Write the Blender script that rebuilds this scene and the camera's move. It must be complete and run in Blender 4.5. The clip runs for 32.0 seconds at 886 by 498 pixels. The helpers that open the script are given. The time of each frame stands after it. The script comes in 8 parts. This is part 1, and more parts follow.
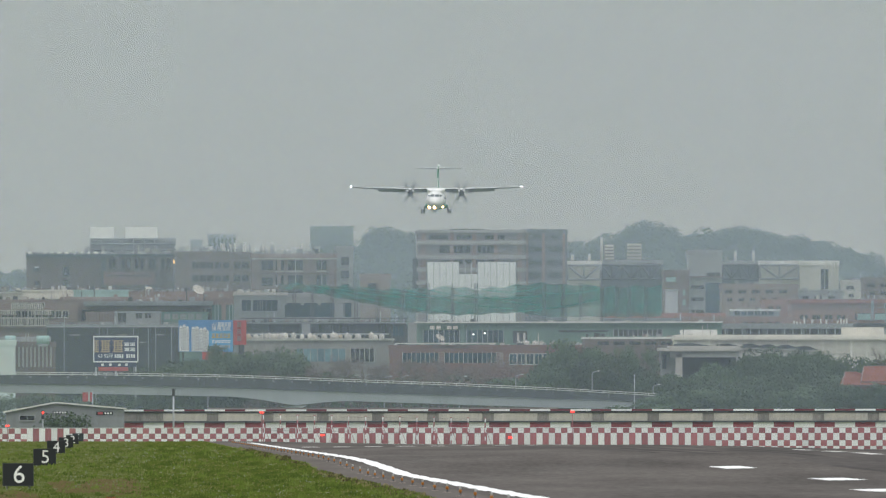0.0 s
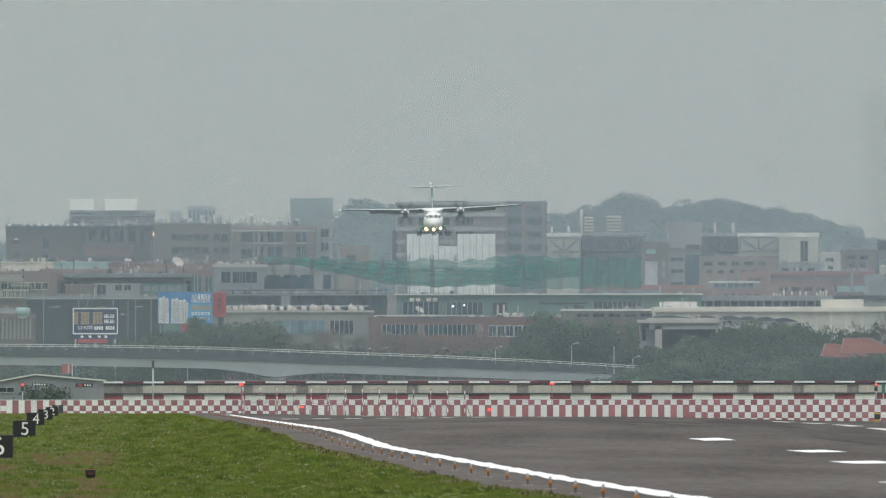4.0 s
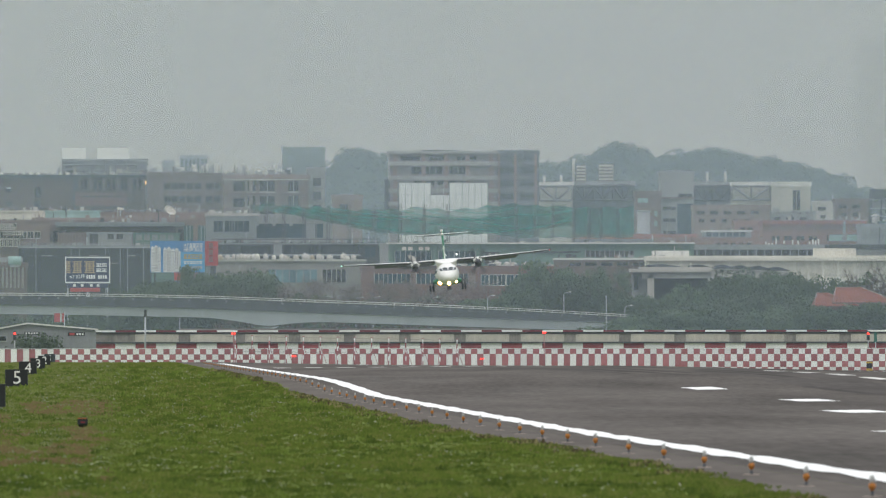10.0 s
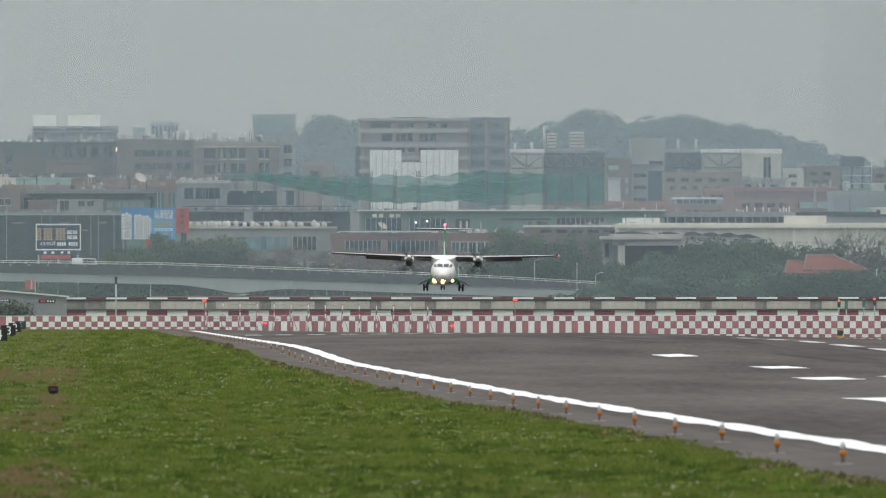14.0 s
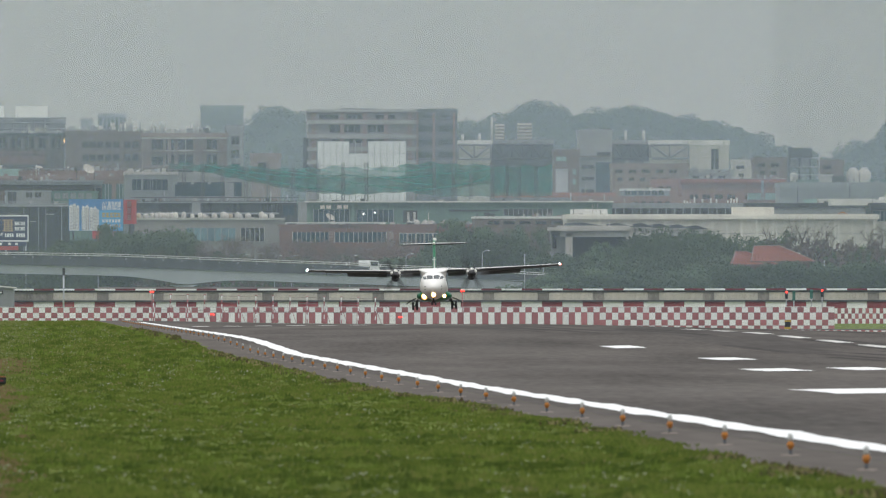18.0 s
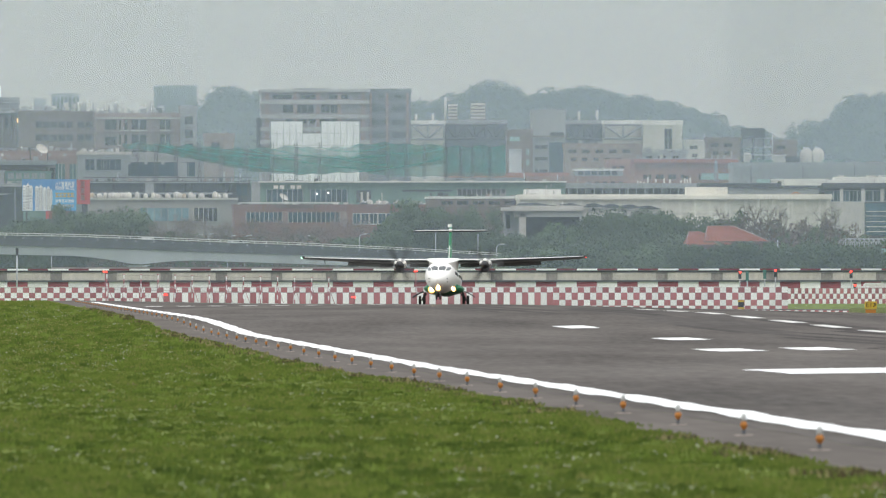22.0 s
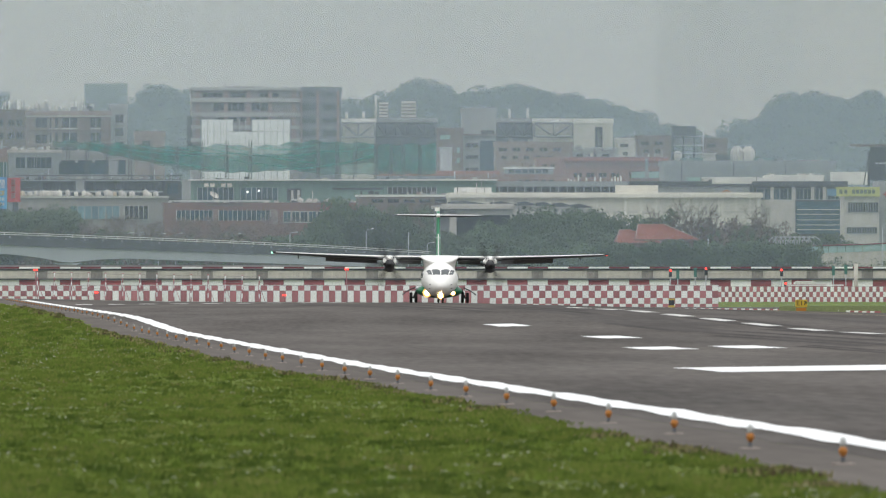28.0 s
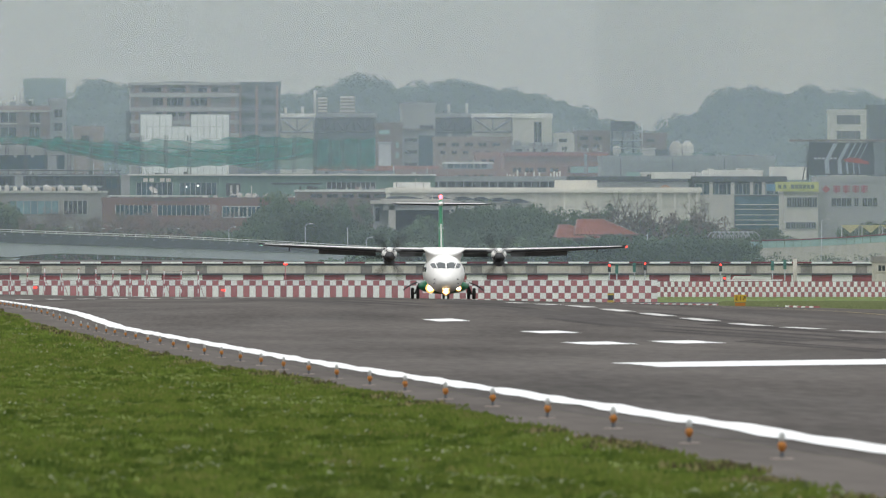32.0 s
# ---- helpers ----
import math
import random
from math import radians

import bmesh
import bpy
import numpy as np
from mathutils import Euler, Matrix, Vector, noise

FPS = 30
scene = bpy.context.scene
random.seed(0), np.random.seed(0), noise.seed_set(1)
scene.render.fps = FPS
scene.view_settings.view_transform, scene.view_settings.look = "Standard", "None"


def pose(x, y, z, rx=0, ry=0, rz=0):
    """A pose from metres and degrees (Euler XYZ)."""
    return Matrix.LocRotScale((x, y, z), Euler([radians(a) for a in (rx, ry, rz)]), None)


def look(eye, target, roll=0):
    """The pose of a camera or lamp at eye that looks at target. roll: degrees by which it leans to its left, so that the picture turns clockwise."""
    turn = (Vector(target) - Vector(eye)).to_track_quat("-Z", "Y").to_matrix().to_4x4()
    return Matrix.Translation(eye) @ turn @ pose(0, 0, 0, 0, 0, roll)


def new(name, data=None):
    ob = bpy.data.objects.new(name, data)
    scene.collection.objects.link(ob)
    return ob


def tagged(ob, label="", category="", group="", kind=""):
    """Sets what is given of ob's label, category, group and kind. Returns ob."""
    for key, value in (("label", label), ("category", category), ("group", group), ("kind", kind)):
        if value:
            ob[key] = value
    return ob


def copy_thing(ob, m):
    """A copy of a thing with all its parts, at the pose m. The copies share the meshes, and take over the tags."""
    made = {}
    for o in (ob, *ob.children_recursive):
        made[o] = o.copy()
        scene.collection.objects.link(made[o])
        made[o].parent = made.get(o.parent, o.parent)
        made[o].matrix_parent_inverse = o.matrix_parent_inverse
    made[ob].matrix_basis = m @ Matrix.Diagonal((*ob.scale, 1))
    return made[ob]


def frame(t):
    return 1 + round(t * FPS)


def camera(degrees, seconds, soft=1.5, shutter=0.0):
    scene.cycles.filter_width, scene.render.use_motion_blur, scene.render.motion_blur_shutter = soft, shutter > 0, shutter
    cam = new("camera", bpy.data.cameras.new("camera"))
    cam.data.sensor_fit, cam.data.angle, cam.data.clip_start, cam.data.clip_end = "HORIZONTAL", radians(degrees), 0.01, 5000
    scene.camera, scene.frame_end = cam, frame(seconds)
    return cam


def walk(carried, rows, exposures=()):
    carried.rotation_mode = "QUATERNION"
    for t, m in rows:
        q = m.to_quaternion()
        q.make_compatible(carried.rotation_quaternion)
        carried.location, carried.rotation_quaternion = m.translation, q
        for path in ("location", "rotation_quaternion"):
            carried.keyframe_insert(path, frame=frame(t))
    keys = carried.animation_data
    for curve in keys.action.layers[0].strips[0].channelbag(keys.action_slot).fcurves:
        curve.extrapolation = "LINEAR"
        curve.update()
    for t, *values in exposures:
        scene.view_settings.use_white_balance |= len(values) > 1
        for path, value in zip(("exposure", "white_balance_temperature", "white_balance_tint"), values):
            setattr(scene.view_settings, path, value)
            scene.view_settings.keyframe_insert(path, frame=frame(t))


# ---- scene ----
cam = camera(2.7, 32.0, soft=1.2, shutter=0.5)
EYE = 3.0
cam.data.dof.use_dof, cam.data.dof.focus_distance, cam.data.dof.aperture_fstop = True, 2200.0, 11.5
# the camera stands on a tripod and pans: seconds, heading, elevation in degrees
PAN = [
    (0.0, -1.0262, 0.5238), (0.5, -1.0314, 0.5122), (1.0, -1.0384, 0.5024), (1.5, -1.0433, 0.4949), (2.0, -1.0495, 0.4854),
    (2.5, -1.0677, 0.4691), (3.0, -1.081, 0.4537), (3.5, -1.0886, 0.4463), (5.5, -1.0819, 0.4014), (6.0, -1.064, 0.3873),
    (6.5, -1.0515, 0.3735), (7.0, -1.0452, 0.3617), (7.5, -1.0441, 0.3508), (8.0, -1.0499, 0.3422), (8.5, -1.0577, 0.3302),
    (9.0, -1.0709, 0.3129), (9.5, -1.0894, 0.2965), (10.0, -1.1122, 0.2827), (10.5, -1.1304, 0.2695), (11.0, -1.1374, 0.2546),
    (11.5, -1.1434, 0.2387), (12.0, -1.1536, 0.2246), (12.5, -1.1651, 0.2113), (13.0, -1.1781, 0.1992), (13.5, -1.1907, 0.1889),
    (14.0, -1.2015, 0.1825), (14.5, -1.2151, 0.1798), (16.5, -1.2753, 0.169), (17.0, -1.3032, 0.1611), (17.5, -1.3368, 0.1558),
    (18.0, -1.361, 0.156), (18.5, -1.3737, 0.1532), (19.0, -1.3864, 0.1453), (19.5, -1.405, 0.133), (20.0, -1.4263, 0.1215),
    (20.5, -1.4483, 0.1127), (21.0, -1.4665, 0.1081), (21.5, -1.4822, 0.1004), (22.0, -1.5031, 0.0952), (22.5, -1.5265, 0.0923),
    (23.0, -1.5502, 0.0931), (23.5, -1.5683, 0.0989), (24.0, -1.5866, 0.1028), (24.5, -1.6039, 0.1001), (25.0, -1.6173, 0.0926),
    (25.5, -1.6253, 0.0875), (27.5, -1.6948, 0.0893), (28.0, -1.7148, 0.0895), (28.5, -1.7308, 0.0867), (29.0, -1.7458, 0.0813),
    (29.5, -1.7587, 0.076), (30.0, -1.7722, 0.0738), (30.5, -1.797, 0.075), (31.0, -1.8365, 0.0736), (31.5, -1.8732, 0.0736),
    (32.0, -1.9007, 0.0741),
]
walk(cam, [(t, pose(0, 0, EYE, 90 + p, 0.06 * (1 - t / 32.0), y)) for t, y, p in PAN],
     exposures=[(0.0, 0.05), (9.0, 0.05), (17.0, 0.02), (19.0, 0.0), (20.0, -0.04), (21.0, 0.36), (22.0, 0.40), (23.0, 0.30), (24.0, 0.23), (25.0, 0.22), (28.0, 0.16), (30.0, 0.12), (32.0, 0.12)])

# ---- light: a bright overcast sky ----
world = bpy.data.worlds.new("overcast")
scene.world = world
world.use_nodes = True
wn, wl = world.node_tree.nodes, world.node_tree.links
wn.clear()
w_out = wn.new("ShaderNodeOutputWorld")
w_bg = wn.new("ShaderNodeBackground")
w_bg.inputs["Strength"].default_value = 0.1
w_sky = wn.new("ShaderNodeTexSky")
w_sky.sky_type = "NISHITA"
w_sky.sun_disc = False
w_sky.sun_elevation, w_sky.sun_rotation = radians(55), radians(205)
w_sky.air_density, w_sky.dust_density = 1.0, 4.0
w_hsv = wn.new("ShaderNodeHueSaturation")
w_hsv.inputs["Saturation"].default_value = 0.15
w_geo = wn.new("ShaderNodeTexCoord")
w_sep = wn.new("ShaderNodeSeparateXYZ")
w_ramp = wn.new("ShaderNodeValToRGB")
w_ramp.color_ramp.elements[0].position, w_ramp.color_ramp.elements[0].color = 0.0, (0.380, 0.396, 0.385, 1)
w_ramp.color_ramp.elements[1].position, w_ramp.color_ramp.elements[1].color = 1.0, (1.43, 1.47, 1.54, 1)
w_el = w_ramp.color_ramp.elements.new(0.012)
w_el.color = (0.405, 0.42, 0.408, 1)
w_el = w_ramp.color_ramp.elements.new(0.3)
w_el.color = (0.895, 0.92, 0.955, 1)
w_mul = wn.new("ShaderNodeVectorMath")
w_mul.operation = "SCALE"
w_mul.inputs["Scale"].default_value = 10.0
w_mix = wn.new("ShaderNodeMix")
w_mix.data_type = "RGBA"
w_mix.inputs[0].default_value = 0.96
wl.new(w_geo.outputs["Generated"], w_sep.inputs[0])
wl.new(w_sep.outputs["Z"], w_ramp.inputs[0])
wl.new(w_ramp.outputs[0], w_mul.inputs[0])
wl.new(w_sky.outputs[0], w_hsv.inputs["Color"])
wl.new(w_hsv.outputs[0], w_mix.inputs[6])
wl.new(w_mul.outputs[0], w_mix.inputs[7])
wl.new(w_mix.outputs[2], w_bg.inputs["Color"])
wl.new(w_bg.outputs[0], w_out.inputs["Surface"])
sun = new("sun", bpy.data.lights.new("sun", "SUN"))
sun.data.energy, sun.data.angle, sun.data.color = 0.6, radians(25), (1.0, 0.97, 0.92)
sun.matrix_world = look((-300, -640, 1000), (0, 0, 0))


# ---- materials ----
def mat(name, color, rough=0.8, metal=0.0, vary=0.25, scale=1.0, fine=12.0, bump=0.2, tint=None, stretch=(1, 1, 1), random_by=0.0, glow=0.0, spec=0.5):
    m = bpy.data.materials.new(name)
    m.use_nodes = True
    n, l = m.node_tree.nodes, m.node_tree.links
    b = n["Principled BSDF"]
    b.inputs["Roughness"].default_value = rough
    b.inputs["Metallic"].default_value = metal
    b.inputs["Specular IOR Level"].default_value = spec
    if glow:
        b.inputs["Base Color"].default_value = (*color, 1)
        b.inputs["Emission Color"].default_value = (*color, 1)
        b.inputs["Emission Strength"].default_value = glow
        return m
    tc = n.new("ShaderNodeTexCoord")
    mp = n.new("ShaderNodeMapping")
    mp.inputs["Scale"].default_value = stretch
    l.new(tc.outputs["Object"], mp.inputs["Vector"])
    n1, n2 = n.new("ShaderNodeTexNoise"), n.new("ShaderNodeTexNoise")
    n1.inputs["Scale"].default_value, n1.inputs["Detail"].default_value = scale, 4
    n2.inputs["Scale"].default_value, n2.inputs["Detail"].default_value = fine, 3
    l.new(mp.outputs[0], n1.inputs["Vector"])
    l.new(mp.outputs[0], n2.inputs["Vector"])
    mx = n.new("ShaderNodeMix")
    mx.data_type = "FLOAT"
    mx.inputs[0].default_value = 0.4
    l.new(n1.outputs["Fac"], mx.inputs[2])
    l.new(n2.outputs["Fac"], mx.inputs[3])
    rp = n.new("ShaderNodeValToRGB")
    lo = tint if tint else tuple(c * (1 - vary) for c in color)
    hi = tuple(min(1, c * (1 + vary)) for c in color)
    rp.color_ramp.elements[0].position, rp.color_ramp.elements[0].color = 0.3, (*lo, 1)
    rp.color_ramp.elements[1].position, rp.color_ramp.elements[1].color = 0.7, (*hi, 1)
    l.new(mx.outputs[0], rp.inputs[0])
    col = rp.outputs[0]
    if random_by:
        oi = n.new("ShaderNodeObjectInfo")
        mr = n.new("ShaderNodeMapRange")
        mr.inputs["To Min"].default_value, mr.inputs["To Max"].default_value = 1 - random_by, 1 + random_by
        l.new(oi.outputs["Random"], mr.inputs["Value"])
        sc = n.new("ShaderNodeVectorMath")
        sc.operation = "SCALE"
        l.new(col, sc.inputs[0])
        l.new(mr.outputs[0], sc.inputs["Scale"])
        col = sc.outputs[0]
    l.new(col, b.inputs["Base Color"])
    if bump:
        bp = n.new("ShaderNodeBump")
        bp.inputs["Strength"].default_value, bp.inputs["Distance"].default_value = bump, 0.05
        l.new(mx.outputs[0], bp.inputs["Height"])
        l.new(bp.outputs[0], b.inputs["Normal"])
    return m


def leaf_mat(name, color, dark, scale=0.5):
    """Foliage: each clump of the mesh has its own green."""
    m = bpy.data.materials.new(name)
    m.use_nodes = True
    n, l = m.node_tree.nodes, m.node_tree.links
    b = n["Principled BSDF"]
    b.inputs["Roughness"].default_value = 0.75
    g = n.new("ShaderNodeNewGeometry")
    rp = n.new("ShaderNodeValToRGB")
    rp.color_ramp.elements[0].color, rp.color_ramp.elements[1].color = (*dark, 1), (*color, 1)
    l.new(g.outputs["Random Per Island"], rp.inputs[0])
    oi = n.new("ShaderNodeObjectInfo")
    mr = n.new("ShaderNodeMapRange")
    mr.inputs["To Min"].default_value, mr.inputs["To Max"].default_value = 0.75, 1.3
    l.new(oi.outputs["Random"], mr.inputs["Value"])
    sc = n.new("ShaderNodeVectorMath")
    sc.operation = "SCALE"
    l.new(rp.outputs[0], sc.inputs[0])
    l.new(mr.outputs[0], sc.inputs["Scale"])
    l.new(sc.outputs[0], b.inputs["Base Color"])
    return m


def blade_mat(name, color, dark, dry):
    """Grass blades: patches of fresh, dull and straw green over the field, a little change from blade to blade."""
    m = leaf_mat(name, color, dark)
    n, l = m.node_tree.nodes, m.node_tree.links
    b = n["Principled BSDF"]
    b.inputs["Specular IOR Level"].default_value = 0.1
    g = n.new("ShaderNodeNewGeometry")
    mp = n.new("ShaderNodeMapping")
    mp.inputs["Scale"].default_value = (1.3, 0.7, 0.0)
    l.new(g.outputs["Position"], mp.inputs["Vector"])
    nz = n.new("ShaderNodeTexNoise")
    nz.inputs["Scale"].default_value, nz.inputs["Detail"].default_value = 1.0, 4
    l.new(mp.outputs[0], nz.inputs["Vector"])
    rp = n.new("ShaderNodeValToRGB")
    rp.color_ramp.elements[0].position, rp.color_ramp.elements[0].color = 0.33, (*dark, 1)
    rp.color_ramp.elements[1].position, rp.color_ramp.elements[1].color = 0.68, (*dry, 1)
    e = rp.color_ramp.elements.new(0.5)
    e.color = (*color, 1)
    l.new(nz.outputs["Fac"], rp.inputs[0])
    mr = n.new("ShaderNodeMapRange")
    mr.inputs["To Min"].default_value, mr.inputs["To Max"].default_value = 0.86, 1.14
    l.new(g.outputs["Random Per Island"], mr.inputs["Value"])
    sc = n.new("ShaderNodeVectorMath")
    sc.operation = "SCALE"
    l.new(rp.outputs[0], sc.inputs[0])
    l.new(mr.outputs[0], sc.inputs["Scale"])
    l.new(sc.outputs[0], b.inputs["Base Color"])
    return m


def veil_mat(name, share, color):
    """Sheet that stands in for haze: passes most light, scatters the rest in its tint."""
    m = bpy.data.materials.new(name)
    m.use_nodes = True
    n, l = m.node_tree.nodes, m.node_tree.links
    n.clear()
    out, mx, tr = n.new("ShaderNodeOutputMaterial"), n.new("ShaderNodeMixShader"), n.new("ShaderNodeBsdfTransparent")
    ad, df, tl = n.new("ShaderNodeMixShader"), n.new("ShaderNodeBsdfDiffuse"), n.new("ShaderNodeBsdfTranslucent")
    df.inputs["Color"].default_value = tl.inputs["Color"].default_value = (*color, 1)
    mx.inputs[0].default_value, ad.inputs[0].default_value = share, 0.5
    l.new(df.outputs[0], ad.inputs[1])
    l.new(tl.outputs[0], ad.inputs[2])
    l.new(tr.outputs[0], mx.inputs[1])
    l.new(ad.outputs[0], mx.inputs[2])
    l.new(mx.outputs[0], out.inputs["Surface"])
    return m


GRASS = mat("grass_ground", (0.130, 0.170, 0.040), 1.0, vary=0.25, scale=1.4, fine=5.0, bump=0.0, tint=(0.088, 0.108, 0.03), stretch=(1, 0.06, 1), spec=0.05)
BLADE = blade_mat("grass_blades", (0.156, 0.207, 0.043), (0.096, 0.140, 0.030), (0.216, 0.224, 0.074))
DARK_BLADE = blade_mat("dark_clover", (0.105, 0.156, 0.034), (0.078, 0.118, 0.026), (0.13, 0.17, 0.042))
FRESH_BLADE = blade_mat("fresh_grass", (0.19, 0.26, 0.055), (0.13, 0.19, 0.036), (0.27, 0.31, 0.11))
DRY = leaf_mat("dry_grass", (0.30, 0.26, 0.12), (0.17, 0.16, 0.07))
STRAW = leaf_mat("brown_straw", (0.29, 0.195, 0.11), (0.19, 0.145, 0.07))
BLOOM = leaf_mat("grass_flowers", (0.46, 0.48, 0.34), (0.24, 0.28, 0.15))
PALE_MEADOW = blade_mat("pale_meadow_grass", (0.21, 0.245, 0.085), (0.15, 0.19, 0.055), (0.30, 0.29, 0.15))
WEED = leaf_mat("dark_weeds", (0.12, 0.14, 0.045), (0.11, 0.075, 0.035))
TARMAC = mat("runway_asphalt", (0.095, 0.085, 0.077), 1.0, vary=0.5, scale=0.13, fine=3.0, bump=0.0, stretch=(1, 0.06, 1), spec=0.06)
# damp, polished patches of the runway mirror the lamps
tn, tl = TARMAC.node_tree.nodes, TARMAC.node_tree.links
t_geo, t_map, t_noise, t_range = tn.new("ShaderNodeNewGeometry"), tn.new("ShaderNodeMapping"), tn.new("ShaderNodeTexNoise"), tn.new("ShaderNodeMapRange")
t_map.inputs["Scale"].default_value = (0.12, 0.012, 0.0)
t_noise.inputs["Scale"].default_value, t_noise.inputs["Detail"].default_value = 1.0, 5
t_range.inputs["From Min"].default_value, t_range.inputs["From Max"].default_value = 0.47, 0.66
t_range.inputs["To Min"].default_value, t_range.inputs["To Max"].default_value = 0.004, 0.055
tl.new(t_geo.outputs["Position"], t_map.inputs["Vector"])
tl.new(t_map.outputs[0], t_noise.inputs["Vector"])
tl.new(t_noise.outputs["Fac"], t_range.inputs["Value"])
tl.new(t_range.outputs[0], tn["Principled BSDF"].inputs["Coat Weight"])
tn["Principled BSDF"].inputs["Coat Roughness"].default_value = 0.06
SHOULDER = mat("shoulder_asphalt", (0.112, 0.099, 0.088), 1.0, vary=0.25, scale=0.3, fine=2.0, bump=0.0, stretch=(1, 0.07, 1), spec=0.06)
LINE = mat("line_paint", (0.80, 0.80, 0.78), 0.9, spec=0.1, vary=0.12, scale=0.3, fine=5, bump=0.1)
WORN_LINE = mat("worn_line_paint", (0.56, 0.55, 0.52), 0.9, spec=0.1, vary=0.4, scale=0.5, fine=4, bump=0.1, stretch=(1, 0.2, 1))
YELLOW_LINE = mat("yellow_paint", (0.24, 0.19, 0.07), 0.7, vary=0.2)
WHITE = mat("white_paint", (0.82, 0.82, 0.79), 0.7, vary=0.12, scale=0.6, fine=6, bump=0.1, random_by=0.1)
ROAD_RED = mat("dark_red_panel_paint", (0.29, 0.065, 0.072), 0.75, vary=0.3, scale=0.8, fine=6, bump=0.1, random_by=0.2)
RED = mat("red_paint", (0.385, 0.14, 0.145), 0.75, vary=0.3, scale=0.8, fine=6, bump=0.1, random_by=0.2)
DARKRED = mat("dark_red_paint", (0.15, 0.018, 0.028), 0.75, vary=0.2, scale=0.8, fine=6, bump=0.1)
CONCRETE = mat("weathered_concrete", (0.235, 0.22, 0.20), 0.9, vary=0.3, scale=0.4, fine=5, bump=0.3)
CREAM_PANEL = mat("stained_cream_concrete", (0.50, 0.465, 0.40), 0.9, vary=0.22, scale=0.9, fine=5, bump=0.2, stretch=(1.5, 1, 0.4), random_by=0.1)
GIRDER = mat("girder_concrete", (0.39, 0.41, 0.435), 0.85, vary=0.14, scale=0.15, fine=2, bump=0.15, stretch=(1, 1, 0.3))
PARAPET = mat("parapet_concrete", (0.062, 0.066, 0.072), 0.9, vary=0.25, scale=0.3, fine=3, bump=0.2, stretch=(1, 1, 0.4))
STEEL = mat("galvanised_steel", (0.42, 0.43, 0.43), 0.45, metal=0.6, vary=0.15, bump=0.05)
DARKSTEEL = mat("dark_steel", (0.06, 0.065, 0.07), 0.6, metal=0.3, vary=0.25, bump=0.05)
BLACK = mat("black_sign_face", (0.012, 0.015, 0.018), 0.6, vary=0.2, bump=0.05)
RUBBER = mat("black_rubber", (0.02, 0.02, 0.02), 0.8, vary=0.2, bump=0.1)
ORANGE = mat("orange_paint", (0.40, 0.15, 0.02), 0.6, vary=0.2, scale=8, fine=40)
SIGN_YELLOW = mat("yellow_sign_face", (0.52, 0.34, 0.03), 0.6, vary=0.15)
RED_GLOW = mat("red_lamp_glow", (1.0, 0.035, 0.02), 0.4, glow=4.0)
HALO_GLOW = mat("lamp_halo_glow", (1.0, 0.50, 0.15), 0.4, glow=1.4)
WALL_GREY = mat("dark_stained_concrete", (0.24, 0.222, 0.198), 0.9, vary=0.4, scale=0.5, fine=4, bump=0.3, stretch=(1.2, 1, 0.5))
WHITE_GLOW = mat("white_lamp_glow", (1.0, 0.98, 0.92), 0.4, glow=3.0)
GLASS = mat("dark_window_glass", (0.014, 0.018, 0.021), 0.12, vary=0.4, scale=0.3, fine=1.5, bump=0.0, random_by=0.4)
BLUEGLASS = mat("blue_window_glass", (0.025, 0.06, 0.078), 0.12, vary=0.4, scale=0.3, fine=1.5, bump=0.0, random_by=0.35)


def wall_mat(name, c, vary=0.16):
    return mat(name, c, 0.9, vary=vary, scale=0.12, fine=1.6, bump=0.2, stretch=(1, 1, 0.35), random_by=0.06)


BROWN_WALL = wall_mat("brown_render", (0.112, 0.075, 0.064), 0.24)
TAUPE_WALL = wall_mat("taupe_render", (0.155, 0.122, 0.105), 0.24)
PINK_WALL = wall_mat("pinkish_tile", (0.25, 0.19, 0.168), 0.24)
GREY_WALL = wall_mat("grey_tile", (0.30, 0.30, 0.30), 0.2)
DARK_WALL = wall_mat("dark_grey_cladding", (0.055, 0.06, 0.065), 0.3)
PALE_WALL = wall_mat("pale_render", (0.48, 0.455, 0.405), 0.22)
CREAM_WALL = wall_mat("cream_render", (0.66, 0.62, 0.53), 0.22)
GREEN_WALL = wall_mat("grey_green_panels", (0.14, 0.225, 0.185), 0.2)
MAROON_WALL = wall_mat("dull_maroon_tile", (0.19, 0.105, 0.09), 0.22)
BRICK_WALL = wall_mat("red_brown_brick", (0.29, 0.165, 0.135), 0.22)
SHED_WALL = wall_mat("grey_sheet_metal", (0.26, 0.27, 0.275), 0.2)
ORANGE_TILE = mat("orange_roof_tiles", (0.205, 0.066, 0.043), 0.8, vary=0.25, scale=0.5, fine=6, stretch=(1, 1, 1))
SALMON = wall_mat("salmon_column_tile", (0.285, 0.205, 0.185))
BAND_GREY = wall_mat("grey_pink_band", (0.38, 0.36, 0.35))
TOWER_GREY = wall_mat("grey_mauve_tile", (0.255, 0.235, 0.232))
TARP = mat("white_tarpaulin", (0.80, 0.80, 0.78), 0.8, vary=0.05, scale=0.6, fine=3, bump=0.0, random_by=0.03)
PLANT_WHITE = mat("white_plant_cladding", (0.92, 0.90, 0.83), 0.6, vary=0.06, scale=0.3, fine=2, bump=0.0)
ROOF_WHITE = mat("white_roof_sheet", (0.66, 0.64, 0.58), 0.7, vary=0.24, scale=0.4, fine=4)
TURQ = mat("turquoise_sheet", (0.28, 0.42, 0.38), 0.7, vary=0.2, scale=0.4, fine=4)
TOWER_WALL = wall_mat("far_tower_render", (0.29, 0.30, 0.30))
